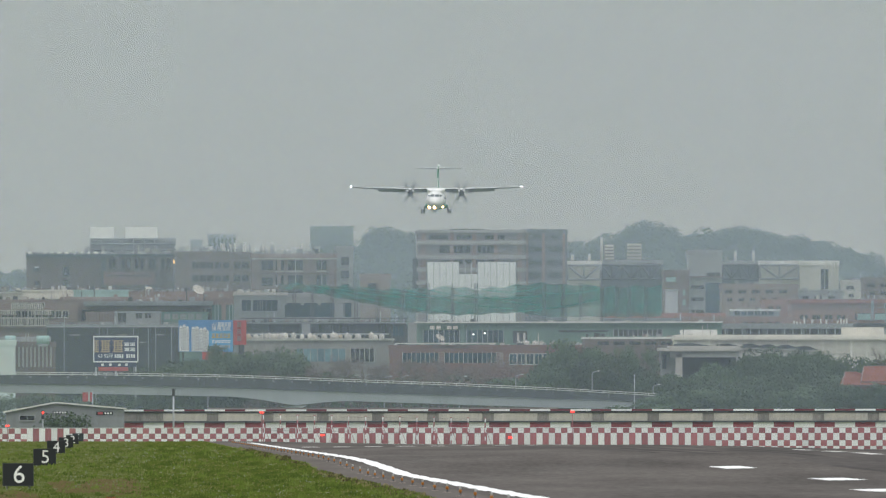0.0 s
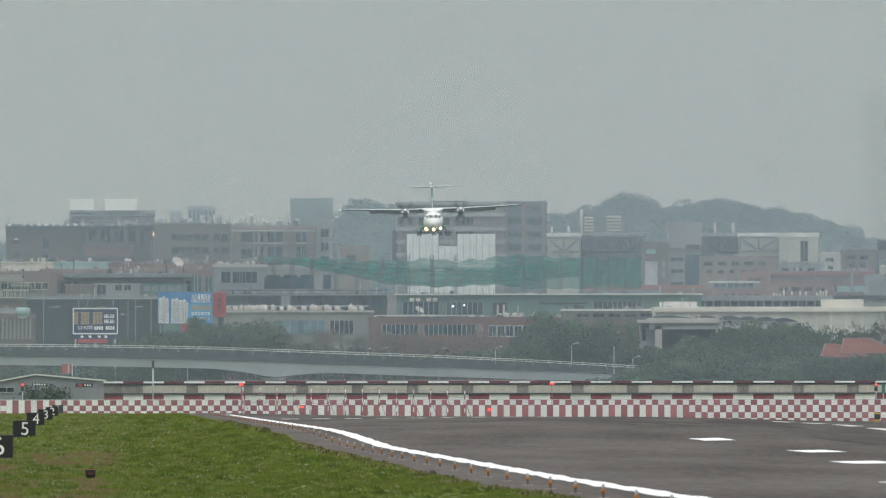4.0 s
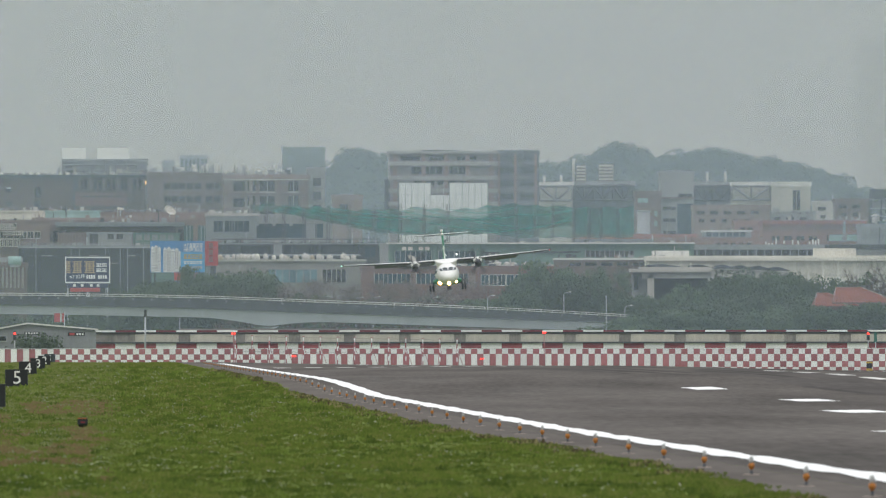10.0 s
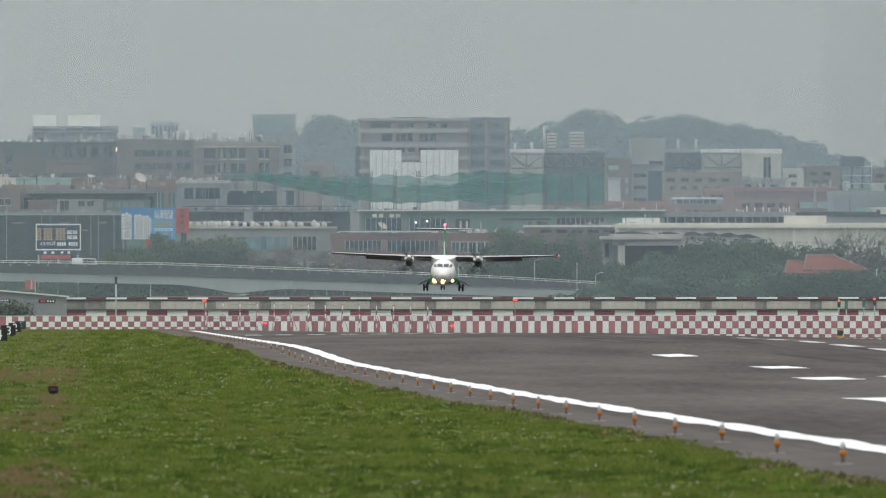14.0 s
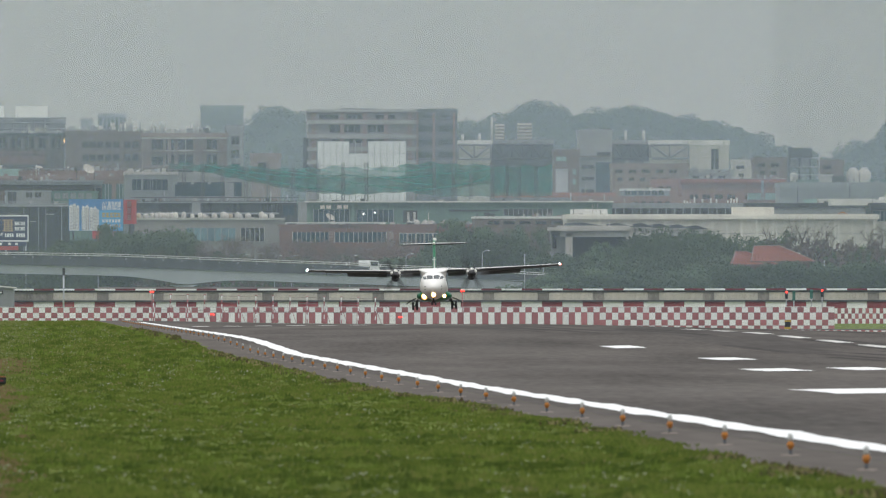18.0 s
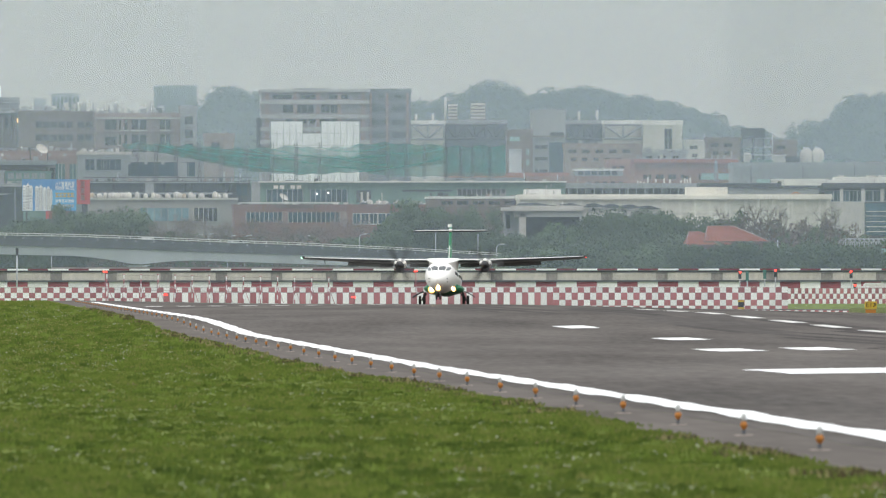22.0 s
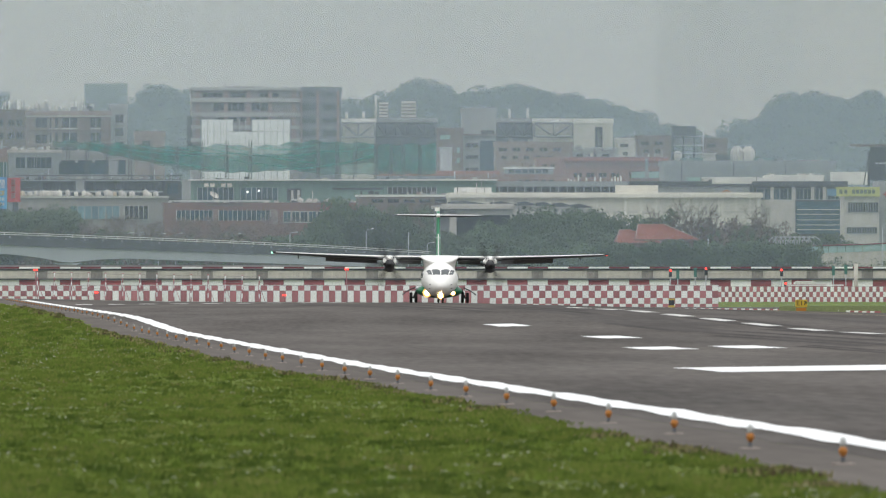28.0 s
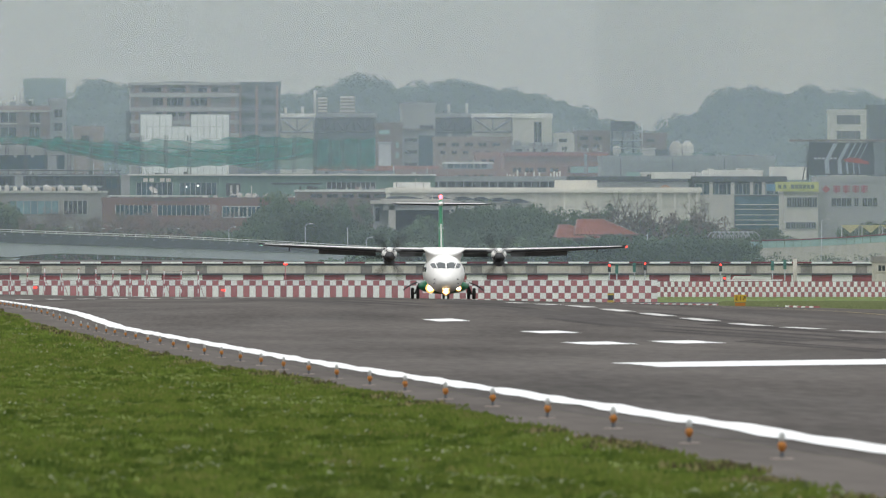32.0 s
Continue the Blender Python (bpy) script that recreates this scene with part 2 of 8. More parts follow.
HALL_BLACK = mat("dark_glazed_hall", (0.02, 0.025, 0.027), 0.35, vary=0.4, scale=0.25, fine=1.2, bump=0.0)
TAN = mat("tan_fibreglass", (0.45, 0.36, 0.25), 0.7, vary=0.15, scale=0.8, fine=4)
TOWER_PALE = wall_mat("pale_far_tower", (0.62, 0.58, 0.50))
LEAF = leaf_mat("tree_leaves", (0.068, 0.106, 0.050), (0.046, 0.074, 0.037))
LEAF_DARK = leaf_mat("dark_tree_leaves", (0.058, 0.090, 0.043), (0.038, 0.060, 0.030))
PALE_GRASS = leaf_mat("pale_grass", (0.27, 0.30, 0.15), (0.18, 0.21, 0.10))
SKID = mat("rubber_streaked_asphalt", (0.064, 0.059, 0.056), 1.0, vary=0.3, scale=0.4, fine=2, bump=0.0, stretch=(1, 0.05, 1), spec=0.05)
LEAF_DRY = leaf_mat("bare_twigs", (0.14, 0.108, 0.092), (0.072, 0.06, 0.052))
LEAF_FAR = leaf_mat("hill_forest", (0.046, 0.064, 0.038), (0.026, 0.039, 0.024))
BARK = mat("bark", (0.11, 0.09, 0.075), 0.95, vary=0.3, scale=2, fine=12)


# ---- mesh helpers ----
def box(bm, x0, x1, y0, y1, z0, z1, mi=0):
    v = [bm.verts.new(p) for p in ((x0, y0, z0), (x1, y0, z0), (x1, y1, z0), (x0, y1, z0), (x0, y0, z1), (x1, y0, z1), (x1, y1, z1), (x0, y1, z1))]
    for f in ((0, 3, 2, 1), (4, 5, 6, 7), (0, 1, 5, 4), (1, 2, 6, 5), (2, 3, 7, 6), (3, 0, 4, 7)):
        bm.faces.new([v[i] for i in f]).material_index = mi
    return bm


def rod(bm, a, b, r0, r1=None, seg=8, mi=0):
    """A capped round bar from a to b."""
    a, b, r1 = Vector(a), Vector(b), r0 if r1 is None else r1
    q = (b - a).to_track_quat("Z", "Y")
    rings = []
    for p, r in ((a, r0), (b, r1)):
        rings.append([bm.verts.new(p + q @ Vector((r * math.cos(2 * math.pi * i / seg), r * math.sin(2 * math.pi * i / seg), 0))) for i in range(seg)])
    for i in range(seg):
        f = bm.faces.new((rings[0][i], rings[0][(i + 1) % seg], rings[1][(i + 1) % seg], rings[1][i]))
        f.material_index, f.smooth = mi, True
    bm.faces.new(rings[0][::-1]).material_index = mi
    bm.faces.new(rings[1]).material_index = mi
    return bm


def ball(bm, c, rx, ry=None, rz=None, u=10, v=7, mi=0):
    r = bmesh.ops.create_uvsphere(bm, u_segments=u, v_segments=v, radius=1.0)
    ry, rz = ry or rx, rz or rx
    for p in r["verts"]:
        p.co = Vector((c[0] + p.co.x * rx, c[1] + p.co.y * ry, c[2] + p.co.z * rz))
        for f in p.link_faces:
            f.smooth, f.material_index = True, mi
    return bm


def rings(bm, loops, caps=True, smooth=True, mi=0):
    """Skin through loops of equal point counts."""
    vs = [[bm.verts.new(p) for p in lp] for lp in loops]
    n = len(vs[0])
    for a, b in zip(vs, vs[1:]):
        for i in range(n):
            f = bm.faces.new((a[i], a[(i + 1) % n], b[(i + 1) % n], b[i]))
            f.smooth, f.material_index = smooth, mi
    if caps:
        bm.faces.new(vs[0][::-1]).material_index = mi
        bm.faces.new(vs[-1]).material_index = mi
    return bm


def mesh_of(name, bm, *mats):
    me = bpy.data.meshes.new(name)
    bmesh.ops.recalc_face_normals(bm, faces=bm.faces)
    bm.to_mesh(me)
    bm.free()
    for m in mats:
        me.materials.append(m)
    return me


def part(name, bm, m, parent, label=""):
    mats = m if isinstance(m, (list, tuple)) else [m]
    ob = new(name, mesh_of(name, bm, *mats) if isinstance(bm, bmesh.types.BMesh) else bm)
    ob.parent = parent
    if label:
        ob["label"] = label
    return ob


def thing(name, at, label, category, group="", kind="", rz=0):
    ob = new(name)
    ob.matrix_basis = pose(*at, 0, 0, rz)
    return tagged(ob, label, category, group, kind)


def raw_mesh(name, verts, faces, *mats):
    me = bpy.data.meshes.new(name)
    me.from_pydata(verts, [], faces)
    me.update()
    for m in mats:
        me.materials.append(m)
    return me


# ---- plan: x to the side, y along the runway, z up; bearings in units of 30 microradians from the runway's axis and the horizon ----
UNIT = 33268.0


def bx(u, d):
    return (u + 320.0) * d / UNIT


def bz(v, d):
    return EYE - (v - 484.0) * d / UNIT


# long sections of the runway: left edge, crown, right edge
YS = np.arange(0, 2801, 5.0)


def section(ys, zs):
    z = np.interp(YS, ys, zs)
    k = np.hanning(17)
    return np.convolve(np.pad(z, 8, mode="edge"), k / k.sum(), mode="valid")


Z_EDGE = section([0, 284, 653, 1030, 1190, 1275, 1700, 2125, 2350], [.35, .26, .02, .02, .43, .51, .49, .5, .5])
Z_CROWN = section([0, 284, 653, 930, 1041, 1140, 1384, 1488, 1640, 1733, 1866, 2100, 2350], [.6, .55, .42, .43, .75, 1.02, 1.1, 1.06, .92, .77, .64, .35, -.05])
Z_RIGHT = section([0, 1000, 1410, 1720, 2100, 2350, 2395], [.2, .3, .29, 0, -.5, -.75, .05])


def gz(x, y):
    e, c, r = (float(np.interp(y, YS, s)) for s in (Z_EDGE, Z_CROWN, Z_RIGHT))
    if y < 1500 and x > 11:
        e += min(1.0, (x - 11) / 2) * (0.011 * math.sin(y * 0.21) + 0.012 * math.sin(y * 0.113 + 1) + 0.008 * math.sin(y * 0.37))
    if x <= 16:
        return e - 0.012 * (16 - x) if x > 8 else e - 0.096
    return float(np.interp(x, [16, 46, 80], [e, c, r]))


# ---- ground ----
XS = [-5000, -900, -200, -60, -20, -8, 0, 4, 8, 12.3, 16, 46, 80, 95, 110, 200, 900, 5000]
GY = [-4000, -1000, -200] + list(np.arange(0, 2801, 25.0)) + [3200, 4000, 7000]
gv = [(x, y, (gz(x, min(y, 2800)) - (0.10 if 12.4 < x < 81 else 0.0)) if y <= 2500 else -0.6) for y in GY for x in XS]
gf = [(j * len(XS) + i, j * len(XS) + i + 1, (j + 1) * len(XS) + i + 1, (j + 1) * len(XS) + i) for j in range(len(GY) - 1) for i in range(len(XS) - 1)]
ground = tagged(new("ground", raw_mesh("ground", gv, gf, GRASS)), "rough green grass of the airfield with dry patches", "grass", kind="structure")


def strip(name, x0f, x1f, y0, y1, m, lift, step=5.0, mids=()):
    """A sheet laid along the runway between two side lines."""
    ys = sorted({y0, y1, *[y for y in np.arange(math.ceil(y0 / step) * step, y1, step)]})
    vs, fs = [], []
    for y in ys:
        a, b = (x0f(y) if callable(x0f) else x0f), (x1f(y) if callable(x1f) else x1f)
        for x in [a, *[q for q in mids if a < q < b], b]:
            vs.append((x, y, gz(x, y) + lift))
    n = len(vs) // len(ys)
    for j in range(len(ys) - 1):
        for i in range(n - 1):
            fs.append((j * n + i, j * n + i + 1, (j + 1) * n + i + 1, (j + 1) * n + i))
    return raw_mesh(name, vs, fs, m)


def verge(y):
    """Where the grass meets the shoulder."""
    return float(np.interp(y, [200, 257, 340, 388, 440, 526, 640, 920, 1200, 2400], [12.35, 12.5, 12.8, 12.95, 13.1, 13.0, 12.3, 12.3, 11.7, 12.0])) + 0.12 * math.sin(y * 0.05) + 0.12 * math.sin(y * 0.173)


runway = tagged(new("runway", strip("runway", 15.2, 80, 60, 2349, TARMAC, 0.0, mids=(16, 46))), "dark grey rubber-streaked asphalt runway", "runway", kind="structure")
shoulder = tagged(new("runway_shoulder", strip("runway_shoulder", lambda y: verge(y) - 0.4, 15.2, 60, 2349, SHOULDER, -0.004)), "pale weathered asphalt shoulder beside the runway", "road", kind="structure")

tagged(new("taxiway_apron", strip("taxiway_apron", 79.8, lambda y: max(80.5, bx(1275, y)), 1690, 2349, TARMAC, 0.035)), "worn grey asphalt beside the runway's far end", "road", kind="structure")


def marking(name, x0, x1, y0, y1, m=LINE, label="white painted runway line", lift=0.02):
    return tagged(new(name, strip(name, x0, x1, y0, y1, m, lift, mids=(46,))), label, "road marking", kind="structure")


marking("edge_line", 16.0, 16.9, 60, 2160, label="continuous white runway edge line")
for y in np.arange(350, 1240, 51.3):
    marking("centreline_dash", 45.55, 46.45, float(y), float(y) + 30, LINE if y < 700 else WORN_LINE, "worn white runway centreline dash")
marking("aiming_bar", 25.0, 34.0, 559, 593, label="broad white aiming point bar")
for y, pairs in ((729, ((29.9, 31.8), (33.4, 35.2))), (857, ((33.0, 34.8),)), (1010, ((33.3, 35.0),))):
    for a, b in pairs:
        marking("touchdown_bar", a, b, y, y + 29, label="white touchdown zone bar")
for k in range(9):
    marking("far_threshold_bar", 18.5 + k * 3.0, 20.0 + k * 3.0, 1760, 1790, WORN_LINE, "worn white threshold bar")
for u in (175, 240, 470):
    marking("far_touchdown_bar", bx(u - 8, 2080), bx(u + 20, 2080), 2060, 2085, label="white bar near the runway's far end")
rk = random.Random(8)
RUBBER_FILM = mat("rubber_darkened_asphalt", (0.081, 0.074, 0.069), 1.0, vary=0.3, scale=0.25, fine=2, bump=0.0, stretch=(1, 0.04, 1), spec=0.05)
for _ in range(34):
    xa, ya = rk.gauss(47, 8), rk.uniform(420, 1650)
    marking("rubber_film", xa, xa + rk.uniform(1.2, 4.5), ya, ya + rk.uniform(60, 260), RUBBER_FILM, "broad darker rubber film on the runway", 0.003 + 0.0001 * _)
for _ in range(40):
    xa, ya = rk.gauss(46, 5.5), rk.uniform(300, 1500)
    marking("skid_mark", xa, xa + rk.uniform(0.25, 0.9), ya, ya + rk.uniform(40, 220), SKID, "dark rubber streak on the runway", 0.008)
marking("taxi_line", lambda y: 60 + (y - 1000) * 0.012, lambda y: 60.35 + (y - 1000) * 0.012, 900, 1500, YELLOW_LINE, "faded yellow taxiway line")


# ---- chequered wall at the runway's end, in three lengths ----
WALL_Y = 2352.0
PX = WALL_Y / UNIT


def panel_mesh(name, w, h, m, t=0.16):
    return mesh_of(name, box(bmesh.new(), 0, w - 0.02, 0, t, 0, h - 0.02), m)


CELLS = {}


def chequers(name, label, u0, n, cell, levels, striped=lambda u: False, odd=0):
    """A length of wall: n columns of painted squares from the bearing u0, rows between the given heights."""
    w = thing(name, (bx(u0, WALL_Y), WALL_Y, 0), label, "wall", kind="structure")
    cw = cell * PX
    part("backing", box(bmesh.new(), 0, n * cw, 0.10, 0.5, -1.4, 2.12), CONCRETE, w)
    part("coping", box(bmesh.new(), 0, n * cw, -0.04, 0.55, 2.12, 2.18), WHITE, w)
    for i in range(n):
        rows = [levels[0], levels[-1]] if striped(u0 + i * cell) else levels
        for k in range(len(rows) - 1):
            z1, z0 = rows[k], rows[k + 1]
            m = RED if (i + k + odd) % 2 == 0 else WHITE
            key = (round(z1 - z0, 2), round(cw, 3), m.name)
            if key not in CELLS:
                CELLS[key] = panel_mesh("panel", cw, z1 - z0, m)
            ob = new("panel", CELLS[key])
            ob.parent = w
            ob.location = (i * cw, random.uniform(-0.012, 0.012), z0)
    return w


chequers("wall_north", "red and white chequered wall behind the grass", -525.2, 53, 10.8, [2.12, 1.445, 0.77, 0.08], lambda u: -468 < u < -386, 1)
chequers("wall_end", "red and white chequered wall with tall lower squares at the runway's end", 47.2, 64, 10.95, [2.12, 1.48, -0.2])
chequers("wall_corner", "red and white chequered wall with small squares", 748.0, 38, 10.95, [2.12, 1.445, 0.55, -0.18, -0.60, -1.05])

# the wall that runs on behind the taxiway grass, with smaller squares
side_wall = thing("wall_east", (bx(1132, 2400), 2400, bz(525, 2400)), "low red and white chequered wall behind rough grass", "wall", kind="structure")
part("backing", box(bmesh.new(), 0, 42, 0.08, 0.4, -1.0, 1.92), CONCRETE, side_wall)
small = [panel_mesh("panel", 0.45, 0.67, m, 0.12) for m in (RED, WHITE)]
for i in range(93):
    for k in range(3):
        ob = new("panel", small[(i + k) % 2])
        ob.parent = side_wall
        ob.location = (i * 0.45, random.uniform(-0.01, 0.01), k * 0.67 - 0.1)

# ---- road wall behind it: large painted panels, stained concrete, striped coping ----
ROAD_Y = 2425.0
R0, RW = bx(-290, ROAD_Y), bx(1660, ROAD_Y) - bx(-290, ROAD_Y)
road_wall = thing("wall_road", (R0, ROAD_Y, 0), "stained concrete road wall with red and white striped coping", "wall", kind="structure")
part("body", box(bmesh.new(), 0, RW, 0.15, 0.7, -1.5, bz(468, ROAD_Y)), WALL_GREY, road_wall)
part("ledge", box(bmesh.new(), 0, RW, -0.25, 0.15, bz(486.8, ROAD_Y), bz(484.3, ROAD_Y)), PARAPET, road_wall)
part("gutter", box(bmesh.new(), 0, RW, -0.06, 0.15, bz(469.3, ROAD_Y), bz(467.2, ROAD_Y)), RUBBER, road_wall)
part("rear_kerb", box(bmesh.new(), bx(-140, ROAD_Y) - R0, bx(480, ROAD_Y) - R0, 2.0, 3.0, -1.5, bz(460.5, ROAD_Y)), CONCRETE, road_wall)
pw = 36.0 * ROAD_Y / UNIT
cap = [mesh_of("coping_block", box(bmesh.new(), 0, pw, -0.12, 0.8, 0, 0.22), m) for m in (WHITE, DARKRED)]
low = [mesh_of("painted_panel", box(bmesh.new(), 0, pw - 0.03, 0, 0.15, 0, 0.90), m) for m in (ROAD_RED, WHITE)]
for i in range(int(RW / pw)):
    ob = part("coping_block", cap[i % 2], None, road_wall)
    ob.location = (i * pw, 0, bz(466.5, ROAD_Y))
    ob = part("painted_panel", low[i % 2], None, road_wall)
    ob.location = (i * pw, 0, bz(499, ROAD_Y))
cream = mesh_of("cream_panel", box(bmesh.new(), 0, 77 * ROAD_Y / UNIT, 0.04, 0.15, 0, 13.5 * ROAD_Y / UNIT), CREAM_PANEL)
x = 71.0 * ROAD_Y / UNIT
while x < RW - 6:
    ob = part("cream_panel", cream, None, road_wall)
    ob.location = (x, 0, bz(484, ROAD_Y))
    x += 97.5 * ROAD_Y / UNIT

# ---- viaduct, curving down to the right ----
VIA_U = [-5600, -2700, -508, -308, -108, -8, 92, 292, 492, 640, 800, 1000, 2800]
VIA_TOP = [391, 396, 402, 404, 407.5, 411, 415, 422.5, 432, 440.5, 452, 464, 472]
VIA_MID = [406, 411, 417, 420, 424.5, 428, 432, 439, 446, 450, 458, 468, 478]
VIA_Y = [2300, 2450, 2565, 2580, 2600, 2610, 2622, 2650, 2690, 2720, 2760, 2790, 2850]


def via(u):
    y = float(np.interp(u, VIA_U, VIA_Y))
    return bx(u, y), y, bz(float(np.interp(u, VIA_U, VIA_TOP)), y), bz(float(np.interp(u, VIA_U, VIA_MID)), y)


viaduct = thing("viaduct", (0, 0, 0), "long pale concrete road viaduct with a dark parapet", "bridge", kind="structure")
us = list(np.arange(-4200, -560, 120.0)) + list(np.arange(-560, 901, 20.0)) + list(np.arange(960, 2761, 120.0))
pier_us = (12.0, -900.0)


def soffit(u):
    s = min(abs(u - p) for p in pier_us[:1])
    return 1.25 + 0.95 * max(0.0, 1 - s / 110.0) ** 1.6


def deck_loops(f):
    return [[(x, y, z) for (x, y, z) in f(u)] for u in us]


def para(u):
    x, y, zt, zm = via(u)
    return [(x, y - 0.15, zm - 0.05), (x, y + 0.15, zm - 0.05), (x, y + 0.15, zt), (x, y - 0.15, zt)]


def gird(u):
    x, y, zt, zm = via(u)
    return [(x, y + 0.35, zm - soffit(u)), (x, y + 8, zm - soffit(u)), (x, y + 9.5, zt - 1.06), (x, y + 0.16, zt - 1.06)]


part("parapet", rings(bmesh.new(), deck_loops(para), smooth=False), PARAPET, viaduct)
part("girder", rings(bmesh.new(), deck_loops(gird), smooth=False), GIRDER, viaduct)
rail = bmesh.new()
for a, b in zip(us, us[1:]):
    (xa, ya, za, _), (xb, yb, zb, _) = via(a), via(b)
    for h in (0.14, 0.40):
        rod(rail, (xa, ya, za + h), (xb, yb, zb + h), 0.052, seg=5)
    rod(rail, (xa, ya, za - 0.1), (xa, ya, za + 0.42), 0.05, seg=5)
part("guard_rail", rail, ROOF_WHITE, viaduct, "twin galvanised guard rail")
flange = bmesh.new()
for a, b in zip(us, us[1:]):
    (xa, ya, _, za), (xb, yb, _, zb_) = via(a), via(b)
    rod(flange, (xa, ya - 0.02, za - 0.02), (xb, yb - 0.02, zb_ - 0.02), 0.07, seg=4)
part("flange", flange, GIRDER, viaduct)
bracket = mesh_of("bracket", box(bmesh.new(), -0.16, 0.16, -0.12, 0, -0.34, -0.06), SHED_WALL)
for u in np.arange(-520, 660, 33.0):
    x, y, zt, zm = via(u)
    part("bracket", bracket, None, viaduct).location = (x, y - 0.15, zt)
for u in pier_us:
    x, y, zt, zm = via(u)
    p = bmesh.new()
    rings(p, [[(x - w, y + 1.6, z), (x + w, y + 1.6, z), (x + w, y + 7, z), (x - w, y + 7, z)] for w, z in ((0.9, -1.5), (0.9, zm - 2.6), (1.9, zm - soffit(u)))], smooth=False)
    part("pier", p, GIRDER, viaduct)

# the ramp with its pale noise barrier
ramp = thing("ramp", (0, 0, 0), "pale turquoise glass noise barrier along a rising ramp", "bridge", kind="structure")
RY = 2640.0
rb = bmesh.new()
rp_pts = [(1285, 428, 452), (1345, 426, 452), (1420, 424, 453), (1500, 420, 450), (1600, 413, 446)]
rings(rb, [[(bx(u, RY), RY, -1.0), (bx(u, RY), RY + 8, -1.0), (bx(u, RY), RY + 8, bz(a + 13, RY)), (bx(u, RY), RY, bz(a + 13, RY))] for u, a, c in rp_pts], smooth=False)
part("deck", rb, CREAM_PANEL, ramp)
for (u0, a0, c0), (u1, a1, c1) in zip(rp_pts, rp_pts[1:]):
    n = max(2, int((u1 - u0) / 14))
    for k in range(n):
        s0, s1 = k / n, (k + 1) / n
        g = bmesh.new()
        ua, ub = u0 + (u1 - u0) * s0, u0 + (u1 - u0) * s1 - 0.8
        ta, tb = a0 + (a1 - a0) * s0, a0 + (a1 - a0) * s1
        ma, mb = ta + 13, tb + 13
        rings(g, [[(bx(u, RY), RY - 0.05, bz(m, RY)), (bx(u, RY), RY + 0.05, bz(m, RY)), (bx(u, RY), RY + 0.05, bz(t, RY)), (bx(u, RY), RY - 0.05, bz(t, RY))] for u, t, m in ((ua, ta, ma), (ub, tb, mb))], smooth=False)
        part("barrier_pane", g, TURQ, ramp)
    rr = bmesh.new()
    rod(rr, (bx(u0, RY), RY - 0.1, bz(a0, RY)), (bx(u1, RY), RY - 0.1, bz(a1, RY)), 0.11, seg=6)
    part("top_rail", rr, DARKRED, ramp)


# ---- buildings ----
WIN_CACHE = {}


def window_mesh(w, h, glass, frame_m):
    """Pane and frame of a window, shared by all of one size."""
    key = (round(w, 2), round(h, 2), glass.name, frame_m.name)
    if key not in WIN_CACHE:
        b = bmesh.new()
        t = min(0.09, w * 0.12)
        box(b, -w / 2 - t, -w / 2, -0.10, 0.05, -t, h + t)
        box(b, w / 2, w / 2 + t, -0.10, 0.05, -t, h + t)
        box(b, -w / 2, w / 2, -0.10, 0.05, h, h + t)
        box(b, -w / 2, w / 2, -0.14, 0.05, -t * 1.4, 0)
        for q in range(1, max(1, int(w / 1.1)) + 1):
            xx = -w / 2 + w * q / (max(1, int(w / 1.1)) + 1)
            box(b, xx - 0.03, xx + 0.03, -0.06, -0.02, 0, h)
        WIN_CACHE[key] = (mesh_of("window", box(bmesh.new(), -w / 2, w / 2, -0.02, 0.05, 0, h), glass), mesh_of("frame", b, frame_m))
    return WIN_CACHE[key]


def window(w, h, glass, frame_m, ob, at):
    pane, rim_ = window_mesh(w, h, glass, frame_m)
    wd = part("window", pane, None, ob)
    wd.location = at
    part("frame", rim_, None, wd)
    return wd


def clutter(ob, w, depth, h, seed):
    """Plant, pipes and tanks on a flat roof."""
    rg = random.Random(seed)
    for _ in range(max(3, min(16, int(w / 1.3)))):
        s, t = rg.uniform(0.2, 0.85), rg.uniform(0.15, 0.6)
        x, y = rg.uniform(0.4, max(0.5, w - 1.6)), rg.uniform(0.6, min(depth - 1, 5))
        part("roof_unit", box(bmesh.new(), x, x + s, y, y + s * .8, h - 0.05, h + t), rg.choice((PALE_WALL, GREY_WALL, DARK_WALL, PINK_WALL, SHED_WALL)), ob)
    for _ in range(max(1, min(4, int(w / 6)))):
        x = rg.uniform(0.3, w - 0.3)
        part("roof_pipe", rod(bmesh.new(), (x, 1, h - 0.05), (x, 1, h + rg.uniform(0.6, 1.9)), rg.uniform(0.03, 0.09), seg=5), rg.choice((STEEL, PALE_WALL, DARKSTEEL)), ob)


CLUTTER = [0]


